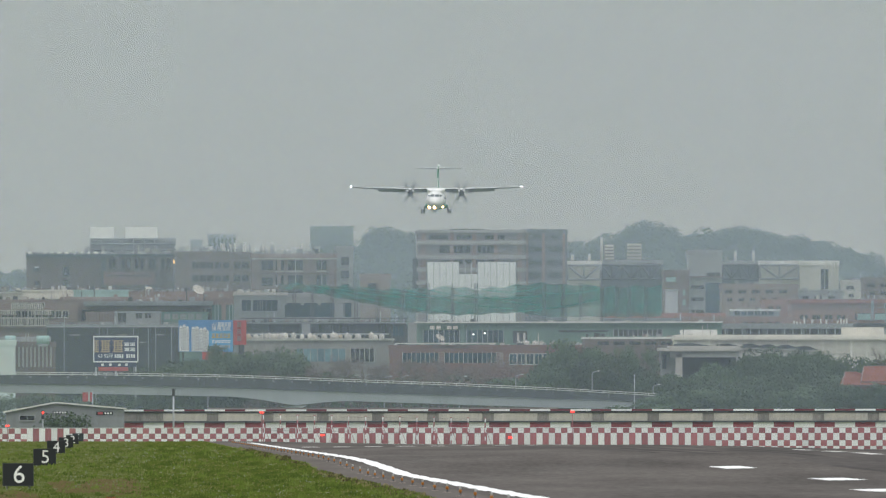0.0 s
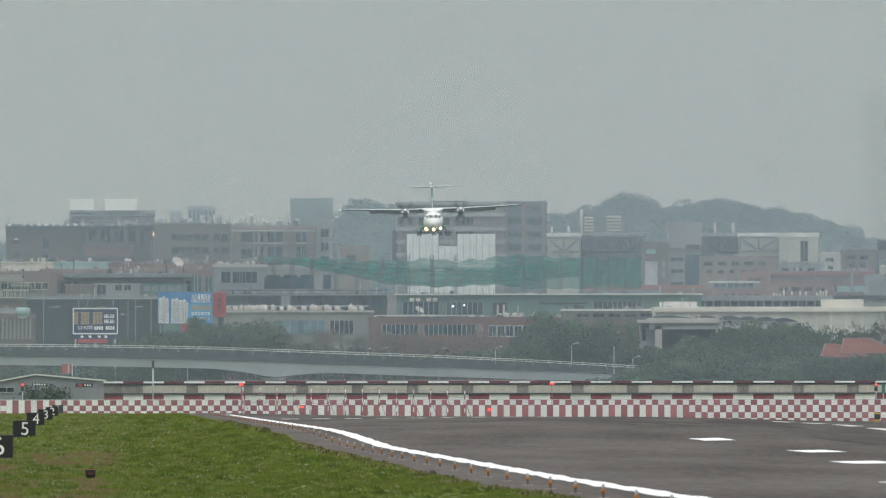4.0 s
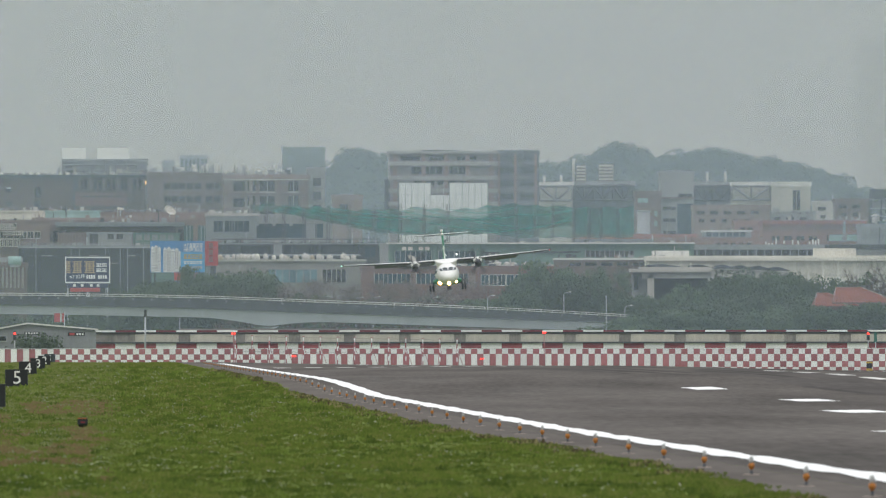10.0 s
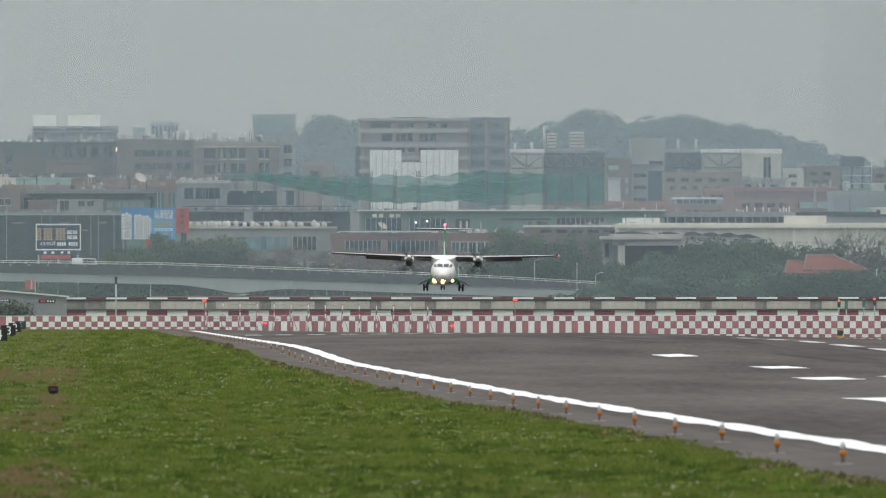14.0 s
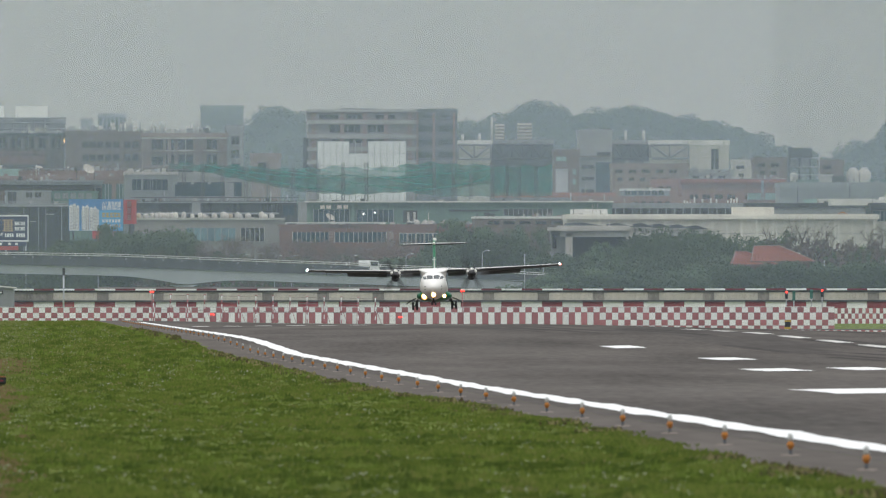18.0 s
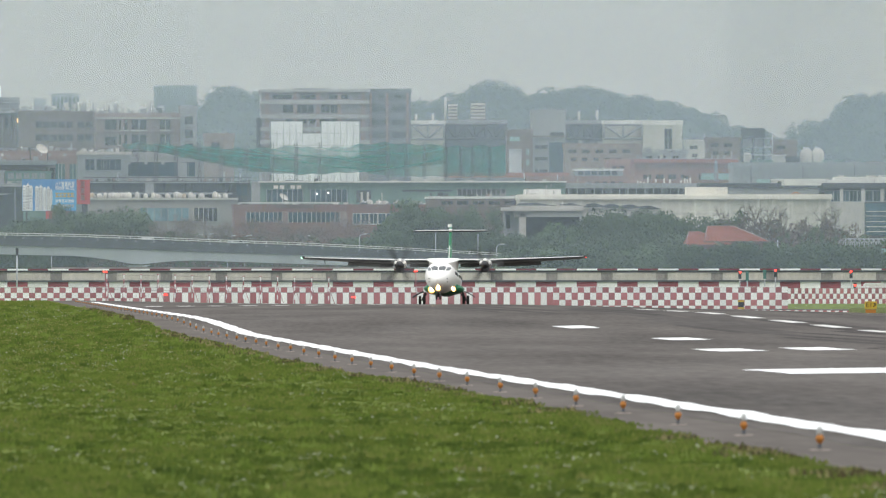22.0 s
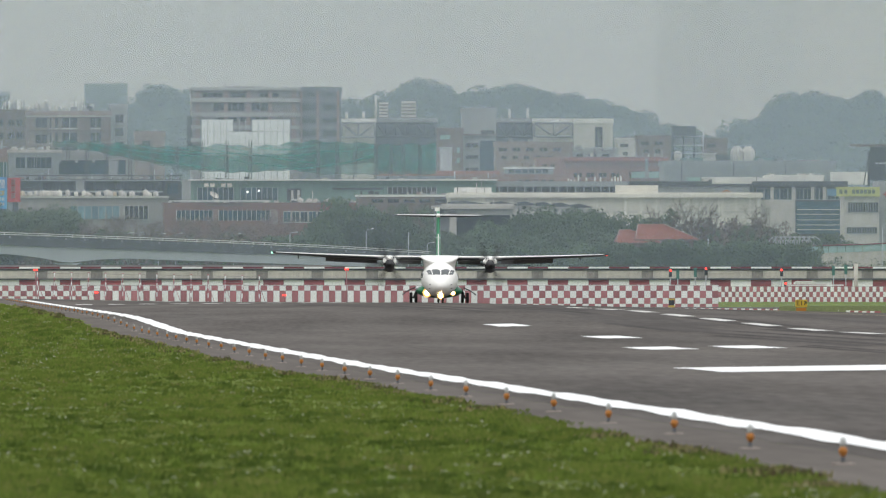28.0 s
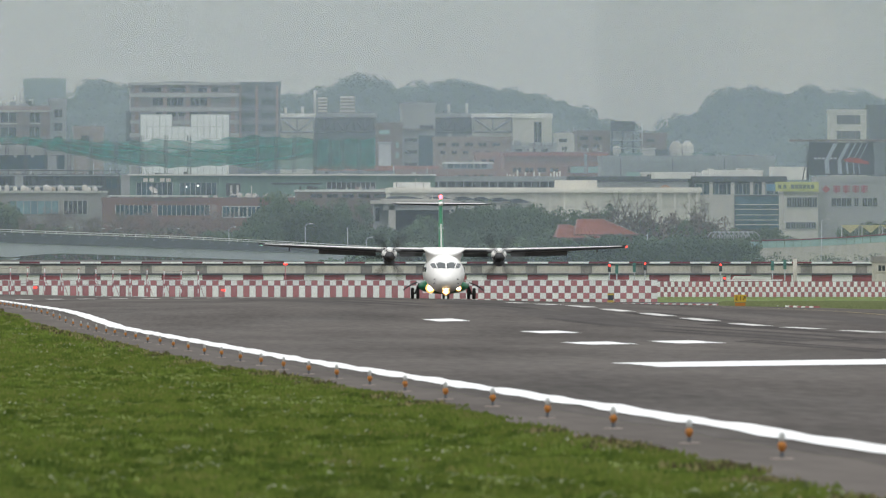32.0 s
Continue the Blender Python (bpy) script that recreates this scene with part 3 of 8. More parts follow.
def building(label, u0, u1, v, d, m, depth=14.0, base=None, category="building", name="building", roof=None, windows=(), glass=GLASS, trim=None, parapet=0.5, busy=True):
    """A flat-roofed block: walls, roof slab with a raised rim, windows in rows (top, bottom, first, step, width, count)."""
    x0, x1, z1 = bx(u0, d), bx(u1, d), bz(v, d)
    z0 = -1.2 if base is None else bz(base, d)
    ob = thing(name, (x0, d, z0), label, category)
    w, h = x1 - x0, z1 - z0
    part("wall", box(bmesh.new(), 0, w, 0, depth, 0, h - 0.3), m, ob)
    r = bmesh.new()
    box(r, -0.15, w + 0.15, -0.15, depth + 0.15, h - 0.3, h - 0.05)
    if parapet:
        box(r, -0.15, w + 0.15, -0.15, 0.1, h - 0.05, h + parapet)
        box(r, -0.15, 0.1, 0.1, depth, h - 0.05, h + parapet)
        box(r, w - 0.1, w + 0.15, 0.1, depth, h - 0.05, h + parapet)
    part("roof", r, roof or m, ob)
    CLUTTER[0] += 1
    if busy and d < 3400 and w > 2.5:
        clutter(ob, w, depth, h, CLUTTER[0])
    for vt, vb, first, step, ww, n in windows:
        for k in range(n):
            window(ww * d / UNIT, (vb - vt) * d / UNIT, glass, trim or m, ob, (bx(first + k * step, d) - x0, 0, bz(vb, d) - z0))
    return ob


def slab(ob, name, u0, u1, v0, v1, d, m, y0=-0.5, y1=0.0, label=""):
    """A block fixed to a building's front, by its bearings."""
    o = ob.matrix_basis.translation
    return part(name, box(bmesh.new(), bx(u0, d) - o.x, bx(u1, d) - o.x, y0, y1, bz(v1, d) - o.z, bz(v0, d) - o.z), m, ob, label)


# far left blocks
def mark(ob, d, *rows):
    """Openings and piers on a front: (name, material, u0, u1, v0, v1, depth)."""
    for nm, m, u0, u1, v0, v1, y in rows:
        slab(ob, nm, u0, u1, v0, v1, d, m, y)


b = building("long dark brown building with a cluttered flat roof", -461, -198, 190, 3200, BROWN_WALL, 20, windows=((210, 228, -391, 60, 11, 1), (239, 252, -391, 60, 11, 1), (212, 219, -443, 60, 9, 1)), glass=BLUEGLASS)
slab(b, "bay", -325, -233, 219, 243, 3200, MAROON_WALL, -0.6)
slab(b, "shaft", -328, -318, 192, 262, 3200, DARK_WALL, -0.4)
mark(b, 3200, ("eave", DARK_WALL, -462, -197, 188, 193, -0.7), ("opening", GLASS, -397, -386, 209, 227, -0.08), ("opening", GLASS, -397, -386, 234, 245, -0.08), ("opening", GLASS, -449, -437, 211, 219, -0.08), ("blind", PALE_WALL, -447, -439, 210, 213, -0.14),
     ("opening", GLASS, -446, -437, 236, 243, -0.08), ("bay_head", BROWN_WALL, -326, -232, 216, 219.5, -0.9), ("bay_line", DARK_WALL, -318, -240, 226, 227.5, -0.75))
for u in (-316, -309, -292, -283, -268, -259, -244, -238, -222, -212):
    slab(b, "glass_strip", u, u + 5, 197, 214, 3200, GLASS, -0.1)
for u in (-319, -300, -276, -251, -229, -206):
    slab(b, "pier", u, u + 4, 193, 250, 3200, TAUPE_WALL, -0.5)
for u0 in (-348, -286):
    slab(b, "plant_box", u0, u0 + (42 if u0 == -348 else 57), 140, 161, 3200, PLANT_WHITE, 3, 9, "white metal plant box")
ox = b.matrix_basis.translation
for u in np.arange(-348, -196, 19.0):
    for yy in (3, 11):
        part("roof_post", rod(bmesh.new(), (bx(u, 3200) - ox.x, yy, bz(190, 3200) - ox.z), (bx(u, 3200) - ox.x, yy, bz(161, 3200) - ox.z), 0.12, seg=5), SHED_WALL, b)
for v in (161, 170, 180):
    part("roof_beam", rod(bmesh.new(), (bx(-348, 3200) - ox.x, 3, bz(v, 3200) - ox.z), (bx(-196, 3200) - ox.x, 3, bz(v, 3200) - ox.z), 0.14, seg=5), SHED_WALL, b)
for u in np.arange(-348, -215, 38.0):
    part("roof_brace", rod(bmesh.new(), (bx(u, 3200) - ox.x, 3, bz(180, 3200) - ox.z), (bx(u + 19, 3200) - ox.x, 3, bz(161, 3200) - ox.z), 0.08, seg=5), SHED_WALL, b)
slab(b, "plant_room", -300, -235, 163, 188, 3200, SHED_WALL, 12, 16)
building("grey brown office block with paired windows", -197, -63, 189, 3180, TAUPE_WALL, 18, windows=((203, 214, -162, 13, 11, 3), (203, 214, -122, 14, 11, 2), (203, 214, -88, 14, 11, 2), (226, 237, -162, 13, 11, 3), (226, 237, -122, 14, 11, 2), (226, 237, -88, 14, 11, 2)))
b = building("unfinished looking pinkish block with open bays", -62, 88, 193, 3160, PINK_WALL, 18, windows=((200, 217, -35, 26, 20, 1), (200, 217, 14, 26, 22, 1), (203, 217, 60, 26, 16, 1), (230, 245, -35, 26, 20, 1), (230, 245, 14, 26, 22, 1), (230, 245, 60, 26, 16, 1), (258, 274, 14, 26, 22, 1), (258, 274, 60, 26, 16, 1), (290, 306, 60, 26, 16, 1)))
for u in (-52, -14, 34, 78):
    slab(b, "column", u - 3, u + 3, 196, 320, 3160, PINK_WALL, -0.7)
for v in (196, 222, 250, 282):
    slab(b, "ledge", -62, 88, v, v + 2, 3160, TAUPE_WALL if v > 200 else PALE_WALL, -0.9)
for u0, u1 in ((-20, -6), (2, 28), (53, 70)):
    for v in (199, 225, 252):
        mark(b, 3160, ("opening", GLASS, u0, u1, v + 1, v + 19, -0.12), ("sash", PALE_WALL, (u0 + u1) / 2 - .6, (u0 + u1) / 2 + .6, v + 1, v + 19, -0.2), ("sill", PALE_WALL, u0 - 1, u1 + 1, v + 19, v + 21, -0.5))
building("grey stair tower with narrow windows", 88, 117, 180, 3170, GREY_WALL, 16, windows=tuple((v, v + 14, 103, 20, 14, 1) for v in (194, 218, 242)))
b = building("hazy grey green tower block", 43, 117, 143, 4200, wall_mat("far_green_grey", (0.20, 0.225, 0.20)), 20)
for u in range(46, 116, 6):
    slab(b, "rib", u, u + 2, 147, 200, 4200, bpy.data.materials["far_green_grey"], -0.5)
b = building("hazy grey tower block", -139, -91, 157, 4300, GREY_WALL, 20)
for u in range(-137, -92, 7):
    slab(b, "window_strip", u, u + 3.5, 160, 200, 4300, DARK_WALL, -0.2)
building("small hazy tower block", -170, -150, 166, 4350, GREY_WALL, 15)

# more of the left skyline
D1 = 3190.0
b = building("grey panelled plant deck on the brown roof", -346, -198, 165, D1 + 14, SHED_WALL, 6, windows=((170, 184, -335, 16, 9, 8),), glass=GREY_WALL, trim=STEEL, parapet=0.1)
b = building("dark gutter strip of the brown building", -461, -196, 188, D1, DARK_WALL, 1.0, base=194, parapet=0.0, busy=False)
for u in range(-455, -200, 13):
    if random.random() < 0.75:
        o = thing("roof_vent", (bx(u, D1), D1 + 0.3, bz(188, D1) - 0.1), "small pale rooftop vent", "vent", "rooftop vents")
        part("cowl", ball(bmesh.new(), (0, 0, 0.25), random.uniform(0.2, 0.45), 0.3, 0.25, 8, 5), random.choice((CREAM_WALL, PALE_WALL, GREY_WALL)), o)
        part("base", rod(bmesh.new(), (0, 0, 0), (0, 0, 0.2), 0.15, seg=8), STEEL, o)
o = thing("flare_stack", (bx(-200, 3150), 3150, -1.2), "thin stack with a small orange flame lamp", "chimney")
part("pipe", rod(bmesh.new(), (0, 0, 0), (0, 0, bz(206, 3150) + 1.2), 0.2, 0.12, seg=8), DARKSTEEL, o)
part("flame", ball(bmesh.new(), (0, 0, bz(202, 3150) + 1.2), 0.1, 0.1, 0.42), mat("orange_flame_glow", (1.0, 0.55, 0.18), 0.4, glow=2.0), o)

# low sheds and terraces
building("long shed with a pale sheet roof", -520, -265, 254, 2960, PALE_WALL, 20, roof=ROOF_WHITE, parapet=0.0)
b = building("long cream eaves of the sheds", -468, -378, 250.7, 2957, CREAM_WALL, 3, base=267, parapet=0.0, busy=False)
b = building("turquoise sheet eaves of the sheds", -377.5, -281, 250.7, 2956, TURQ, 3, base=266, parapet=0.0, busy=False)
b = building("pale sheet eaves of the sheds", -280, -93, 254, 2958, PINK_WALL, 3, base=268, parapet=0.0)
building("pale building with a washed turquoise mural", -524, -481, 346, 2815, mat("faded_mural", (0.42, 0.53, 0.50), 0.9, vary=0.4, scale=0.35, fine=1.2, tint=(0.62, 0.62, 0.58)), 8)
building("grey block with narrow upright fins", -480, -410, 349, 2822, TAUPE_WALL, 8, windows=((352, 388, -474, 7, 3, 9),), glass=PALE_WALL)
for u, r in ((-490, 10), (-432, 12)):
    o = thing("roof_tank", (bx(u, 2818), 2822, bz(349, 2815)), "turquoise rooftop drum tank on a roof", "tank", "turquoise drums")
    part("drum", rod(bmesh.new(), (-r * .08, 0, 0.75), (r * .08, 0, 0.75), 0.7, seg=14), TURQ, o)
    part("cradle", box(bmesh.new(), -r * .06, r * .06, -.4, .4, -0.2, 0.2), STEEL, o)
building("brown terraced workshops with white railings", -520, -370, 268, 2930, PINK_WALL, 14, parapet=0.0, windows=((275, 281, -482, 12, 9, 5), (289, 300, -500, 12, 9, 10), (303, 314, -500, 12, 9, 7)), trim=PALE_WALL)
building("brown workshop with dark eaves", -400, -90, 265, 2945, PINK_WALL, 16, parapet=0.1, windows=((287, 306, -355, 22, 17, 2), (287, 304, -298, 30, 20, 1), (284, 298, -255, 30, 24, 1), (285, 305, -190, 30, 26, 3)))
for u0, u1 in ((-133, -116), (-108, -90)):
    o = thing("glass_bay", (bx(u0, 2922), 2922, -1.2), "green glass bay between pink piers", "bay", "glass bays")
    part("glass", box(bmesh.new(), 0, bx(u1, 2922) - bx(u0, 2922), 0, 0.4, 0, bz(278, 2922) + 1.2), mat("green_bay_glass", (0.07, 0.14, 0.13), 0.2, vary=0.3, bump=0.0), o)
    for q in (0.33, 0.66):
        w_ = bx(u1, 2922) - bx(u0, 2922)
        part("mullion", box(bmesh.new(), w_ * q - .05, w_ * q + .05, -0.1, 0, 0, bz(278, 2922) + 1.2), STEEL, o)
b = building("dark soffit under the canopy", -352, -150, 279, 2927, TAUPE_WALL, 18, base=287, parapet=0.0, busy=False, category="roof", name="canopy_soffit")
b = building("row of small workshops under the canopy", -330, -150, 285, 2931, TAUPE_WALL, 6, parapet=0.0, busy=False, windows=((290, 306, -318, 18, 10, 2), (288, 305, -292, 20, 12, 1), (287, 299, -244, 30, 22, 1), (288, 304, -205, 11, 9, 5)), glass=mat("dusty_glass", (0.06, 0.075, 0.075), 0.3, vary=0.4, scale=0.3, fine=1.5, bump=0.0, random_by=0.3))
building("brown slatted workshop front", -356, -305, 290, 2921, PINK_WALL, 1.5, parapet=0.0, busy=False, windows=((293, 312, -352, 5, 2.2, 10),), glass=TAUPE_WALL)
building("grey workshop front with a dark door", -304, -224, 289, 2920, GREY_WALL, 1.5, parapet=0.0, busy=False, windows=((292, 312, -292, 20, 15, 1), (293, 302, -262, 16, 11, 2)), glass=DARK_WALL)
building("grey green workshop front", -223, -140, 290, 2921, GREEN_WALL, 1.5, parapet=0.0, busy=False, windows=((294, 304, -212, 14, 10, 5),), glass=SHED_WALL)
b = building("long dark canopy roof on brown workshops", -359, -132, 271, 2925, SHED_WALL, 20, base=279, parapet=0.0, category="roof", name="canopy")
building("pale building with a flat white roof", -93, 0, 258, 2900, wall_mat("blue_grey_panels", (0.24, 0.26, 0.26), 0.2), 16, roof=PALE_WALL, parapet=0.15, windows=((270, 289, -32, 44, 30, 1), (270, 289, -72, 20, 16, 2)), glass=BLUEGLASS)
building("grey green glazed block", 0, 130, 263, 2960, GREY_WALL, 14, windows=((275, 300, 12, 30, 24, 4),), glass=BLUEGLASS)
building("small cream house behind the netting", 131, 183, 229, 3140, PINK_WALL, 10, windows=((240, 252, 150, 20, 14, 1),))
b = building("dark glazed hall with thin mullions", -425, -190, 314, 2860, HALL_BLACK, 12, roof=SHED_WALL, parapet=0.1)
for u in (-395, -333, -318, -272, -246, -233, -205):
    slab(b, "mullion", u, u + 1.2, 318, 400, 2860, SHED_WALL, -0.2)
for v in (330, 352, 376):
    slab(b, "transom", -424, -191, v, v + 0.9, 2860, DARKSTEEL, -0.18)
for u in np.arange(-420, -192, 9.5):
    slab(b, "glazing_bar", u, u + 0.6, 320, 400, 2860, DARKSTEEL, -0.1)
slab(b, "gutter", -425, -190, 315.5, 318, 2860, GREY_WALL, -0.4)
for u0, u1, v in ((-385, -366, 331), (-300, -284, 331), (-262, -250, 344)):
    slab(b, "tube_light", u0, u1, v, v + 1, 2860, PALE_WALL, -0.3)
slab(b, "tube_light", -232, -218, 331, 332, 2860, PALE_WALL, -0.3)
building("grey block behind the signboard", -520, -420, 340, 2830, GREY_WALL, 10, windows=((352, 375, -470, 9, 5, 3), (350, 372, -445, 9, 5, 4)))
b = building("dark steel glazed hall with roof posts", -85, 215, 308, 2890, DARK_WALL, 12, windows=((316, 334, 192, 10, 8, 2),), glass=BLUEGLASS, parapet=0.0)
tr = bmesh.new()
ob_o = b.matrix_basis.translation
for u in np.arange(-80, 215, 17.0):
    box(tr, bx(u, 2890) - ob_o.x, bx(u + 3, 2890) - ob_o.x, -0.4, 0, bz(316, 2890) - ob_o.z, bz(307, 2890) - ob_o.z)
box(tr, 0, bx(215, 2890) - ob_o.x, -0.4, 0, bz(311, 2890) - ob_o.z, bz(308.5, 2890) - ob_o.z)
part("roof_truss", tr, DARKSTEEL, b)
building("grey concrete block with a roof full of water tanks", -75, 190, 338, 2860, wall_mat("grey_concrete_render", (0.27, 0.25, 0.23), 0.2), 12, parapet=0.0, busy=False)


def tank(u, v, d, r, h, label="cream rooftop water tank", m=None):
    o = thing("water_tank", (bx(u, d), d + 3, bz(v, d)), label, "water tank", "rooftop water tanks")
    part("shell", rings(bmesh.new(), [[(rr * math.cos(a * math.pi / 6), rr * math.sin(a * math.pi / 6), z) for a in range(12)] for rr, z in ((r, 0), (r * 1.04, h * .35), (r, h * .7), (r * .75, h * .92), (r * .2, h))]), m or CREAM_WALL, o)
    part("hatch", rod(bmesh.new(), (0, 0, h), (0, 0, h + 0.15), r * 0.25, seg=8), STEEL, o)
    return o


for u in (-68, -55, -44, -37, -31, -24, -17, -9, -3, 12, 27, 41, 47, 66, 82, 86, 95, 107, 112, 126, 150, 156, 168):
    tank(u, 338.2, 2862 - 2 * (u % 3 == 0), random.uniform(0.3, 0.52), random.uniform(0.55, 1.0), m=random.choice((CREAM_PANEL, PALE_WALL, CREAM_WALL, TAN)))
for u in (412, 424, 440, 452, 474, 530, 545, 560):
    tank(u, 351, 2812, random.uniform(0.4, 0.5), random.uniform(0.6, 0.8), "white rooftop water tank", PALE_WALL)

# green works building and maroon block
b = building("long grey green office building with lettering bars", 216, 770, 311, 2840, GREEN_WALL, 14, trim=GREEN_WALL, parapet=0.2)
slab(b, "end_pier", 214, 232, 309, 350, 2840, GREY_WALL, -0.5)
slab(b, "white_eave", 225, 772, 308.5, 311, 2840, ROOF_WHITE, -0.8)
slab(b, "dark_band", 480, 570, 324, 326, 2840, DARKSTEEL, -0.08)
for k in range(4):
    slab(b, "sign_bar", 253 + k * 11 + (8 if k > 1 else 0), 261 + k * 11 + (8 if k > 1 else 0), 316, 322, 2840, CREAM_WALL, -0.6)
b = building("low maroon tiled block with a window strip", 182, 627, 351, 2810, MAROON_WALL, 12, windows=((366, 384, 400, 15, 12, 8), (366, 384, 540, 15, 12, 5)), glass=BLUEGLASS, trim=PALE_WALL, parapet=0.1)
for u in (375, 520):
    slab(b, "striped_pier", u, u + 8, 364, 390, 2810, PINK_WALL, -0.4)
building("grey block with a pale roofline behind trees", 525, 770, 336, 2800, TAUPE_WALL, 10, roof=ROOF_WHITE, parapet=0.03, windows=((344, 350, 560, 28, 20, 7),))
building("grey block with a white roof box", 700, 760, 329, 2805, PALE_WALL, 8, roof=ROOF_WHITE)
b = building("grey concrete portal building half hidden by trees", 678, 800, 358, 2760, wall_mat("raw_concrete", (0.34, 0.34, 0.32)), 10, base=372, roof=PALE_WALL, category="building")
slab(b, "pier", 688, 700, 365, 425, 2760, PALE_WALL, 0, 1.2)
# near-black panel stands in for the shade inside the opening
slab(b, "recess", 701, 796, 370, 425, 2760, HALL_BLACK, 3, 4)
slab(b, "side_room", 662, 688, 358, 425, 2760, GREY_WALL, 2, 6)
slab(b, "side_window", 665, 672, 368, 392, 2760, GLASS, 1.8, 2.1)
slab(b, "lintel", 657, 800, 355, 361, 2760, PALE_WALL, -0.4, 6)

# glazing, piers and clutter of the middle row
def glazing(u0, u1, v0, v1, d, n, ob, glass=BLUEGLASS, frame_m=None, y=-0.35):
    """A window group: one recessed pane a bay between mullions."""
    w = (u1 - u0) / n
    for q in range(n):
        slab(ob, "pane", u0 + q * w + 0.5, u0 + (q + 1) * w - 0.5, v0, v1, d, glass, y + 0.1, 0.0)
    for q in range(n + 1):
        slab(ob, "mullion", u0 + q * w - 0.5, u0 + q * w + 0.5, v0 - 1, v1 + 1, d, frame_m or STEEL, y, 0.0)


MAROON = b
glazing(195, 258, 366, 383, 2810, 8, MAROON, frame_m=PALE_WALL)
glazing(268, 358, 366, 383, 2810, 11, MAROON, frame_m=PALE_WALL)
for u in (258, 359):
    for q in range(6):
        slab(MAROON, "striped_pier", u, u + 9, 364 + q * 4.4, 366.6 + q * 4.4, 2810, PINK_WALL, -0.45)
slab(MAROON, "white_ledge", 182, 358, 348.5, 350.3, 2810, ROOF_WHITE, -0.7)
slab(MAROON, "sign_strip", 246, 312, 353, 358, 2810, TAUPE_WALL, -0.3)
GREEN_OFFICE = [o for o in bpy.data.objects if o.get("label", "").startswith("long grey green office")][0]
glazing(241, 305, 324, 345, 2840, 7, GREEN_OFFICE)
glazing(318, 383, 324, 345, 2840, 7, GREEN_OFFICE)
for u0, u1 in ((400, 425), (431, 473)):
    slab(GREEN_OFFICE, "recess", u0, u1, 325, 347, 2840, DARK_WALL if u0 == 400 else GREEN_WALL, -0.25)
slab(GREEN_OFFICE, "window_frame", 407, 411, 328, 343, 2840, PALE_WALL, -0.4)
slab(GREEN_OFFICE, "window_frame", 418, 422, 328, 343, 2840, PALE_WALL, -0.4)
# shade of a gap, given as a dark strip on the wall
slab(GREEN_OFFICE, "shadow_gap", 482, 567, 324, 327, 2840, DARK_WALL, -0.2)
glazing(578, 664, 323, 334, 2840, 10, GREEN_OFFICE, DARK_WALL)
for u in (232, 311, 389, 429, 477, 573, 668):
    slab(GREEN_OFFICE, "pier", u - 2.5, u + 2.5, 312, 350, 2840, GREEN_WALL, -0.55)
DARK_HALL = [o for o in bpy.data.objects if o.get("label", "").startswith("dark steel glazed hall")][0]
glazing(-33, 22, 314, 328, 2890, 9, DARK_HALL, GLASS, DARKSTEEL, -0.5)
glazing(44, 178, 313, 328, 2890, 22, DARK_HALL, GLASS, DARKSTEEL, -0.5)
slab(DARK_HALL, "grey_pier", 26, 41, 312, 329, 2890, GREY_WALL, -0.7)
for u in np.arange(-78, 214, 14.2):
    slab(DARK_HALL, "truss_post", u, u + 1.6, 302.5, 310, 2890, SHED_WALL, -0.7, -0.4)
slab(DARK_HALL, "top_chord", -82, 215, 301.5, 303.2, 2890, DARKSTEEL, -0.7, -0.4)
slab(DARK_HALL, "bottom_chord", -82, 215, 309.5, 311.5, 2890, SHED_WALL, -0.75, -0.4)
slab(DARK_HALL, "balcony", -80, 180, 329, 332, 2890, GREY_WALL, -1.0)
GREY_TANKS = [o for o in bpy.data.objects if o.get("label", "").startswith("grey concrete block with a roof")][0]
glazing(17, 103, 356, 379, 2860, 7, GREY_TANKS, mat("pale_blue_glass", (0.14, 0.24, 0.27), 0.2, vary=0.35, scale=0.4, fine=1.5, bump=0.0, random_by=0.3), GREY_WALL)
glazing(112, 154, 356, 379, 2860, 5, GREY_TANKS, GLASS, PALE_WALL)
slab(GREY_TANKS, "cornice", -76, 190, 338, 341.5, 2860, PALE_WALL, -0.35)
for u0, u1, v0, v1, m in ((-4, 34, 279, 300, BLUEGLASS), (51, 74, 279, 300, BLUEGLASS), (86, 100, 276, 300, SHED_WALL)):
    o = thing("wall_panel", (bx(u0, 2895), 2895, -1.2), "glazed panel on posts behind the rooftops", "panel")
    part("panel", box(bmesh.new(), 0, bx(u1, 2895) - bx(u0, 2895), 0, 0.2, bz(v1, 2895) + 1.2, bz(v0, 2895) + 1.2), m, o)
    part("post", rod(bmesh.new(), (0.3, 0.1, 0), (0.3, 0.1, bz(v1, 2895) + 1.25), 0.1, seg=6), STEEL, o)

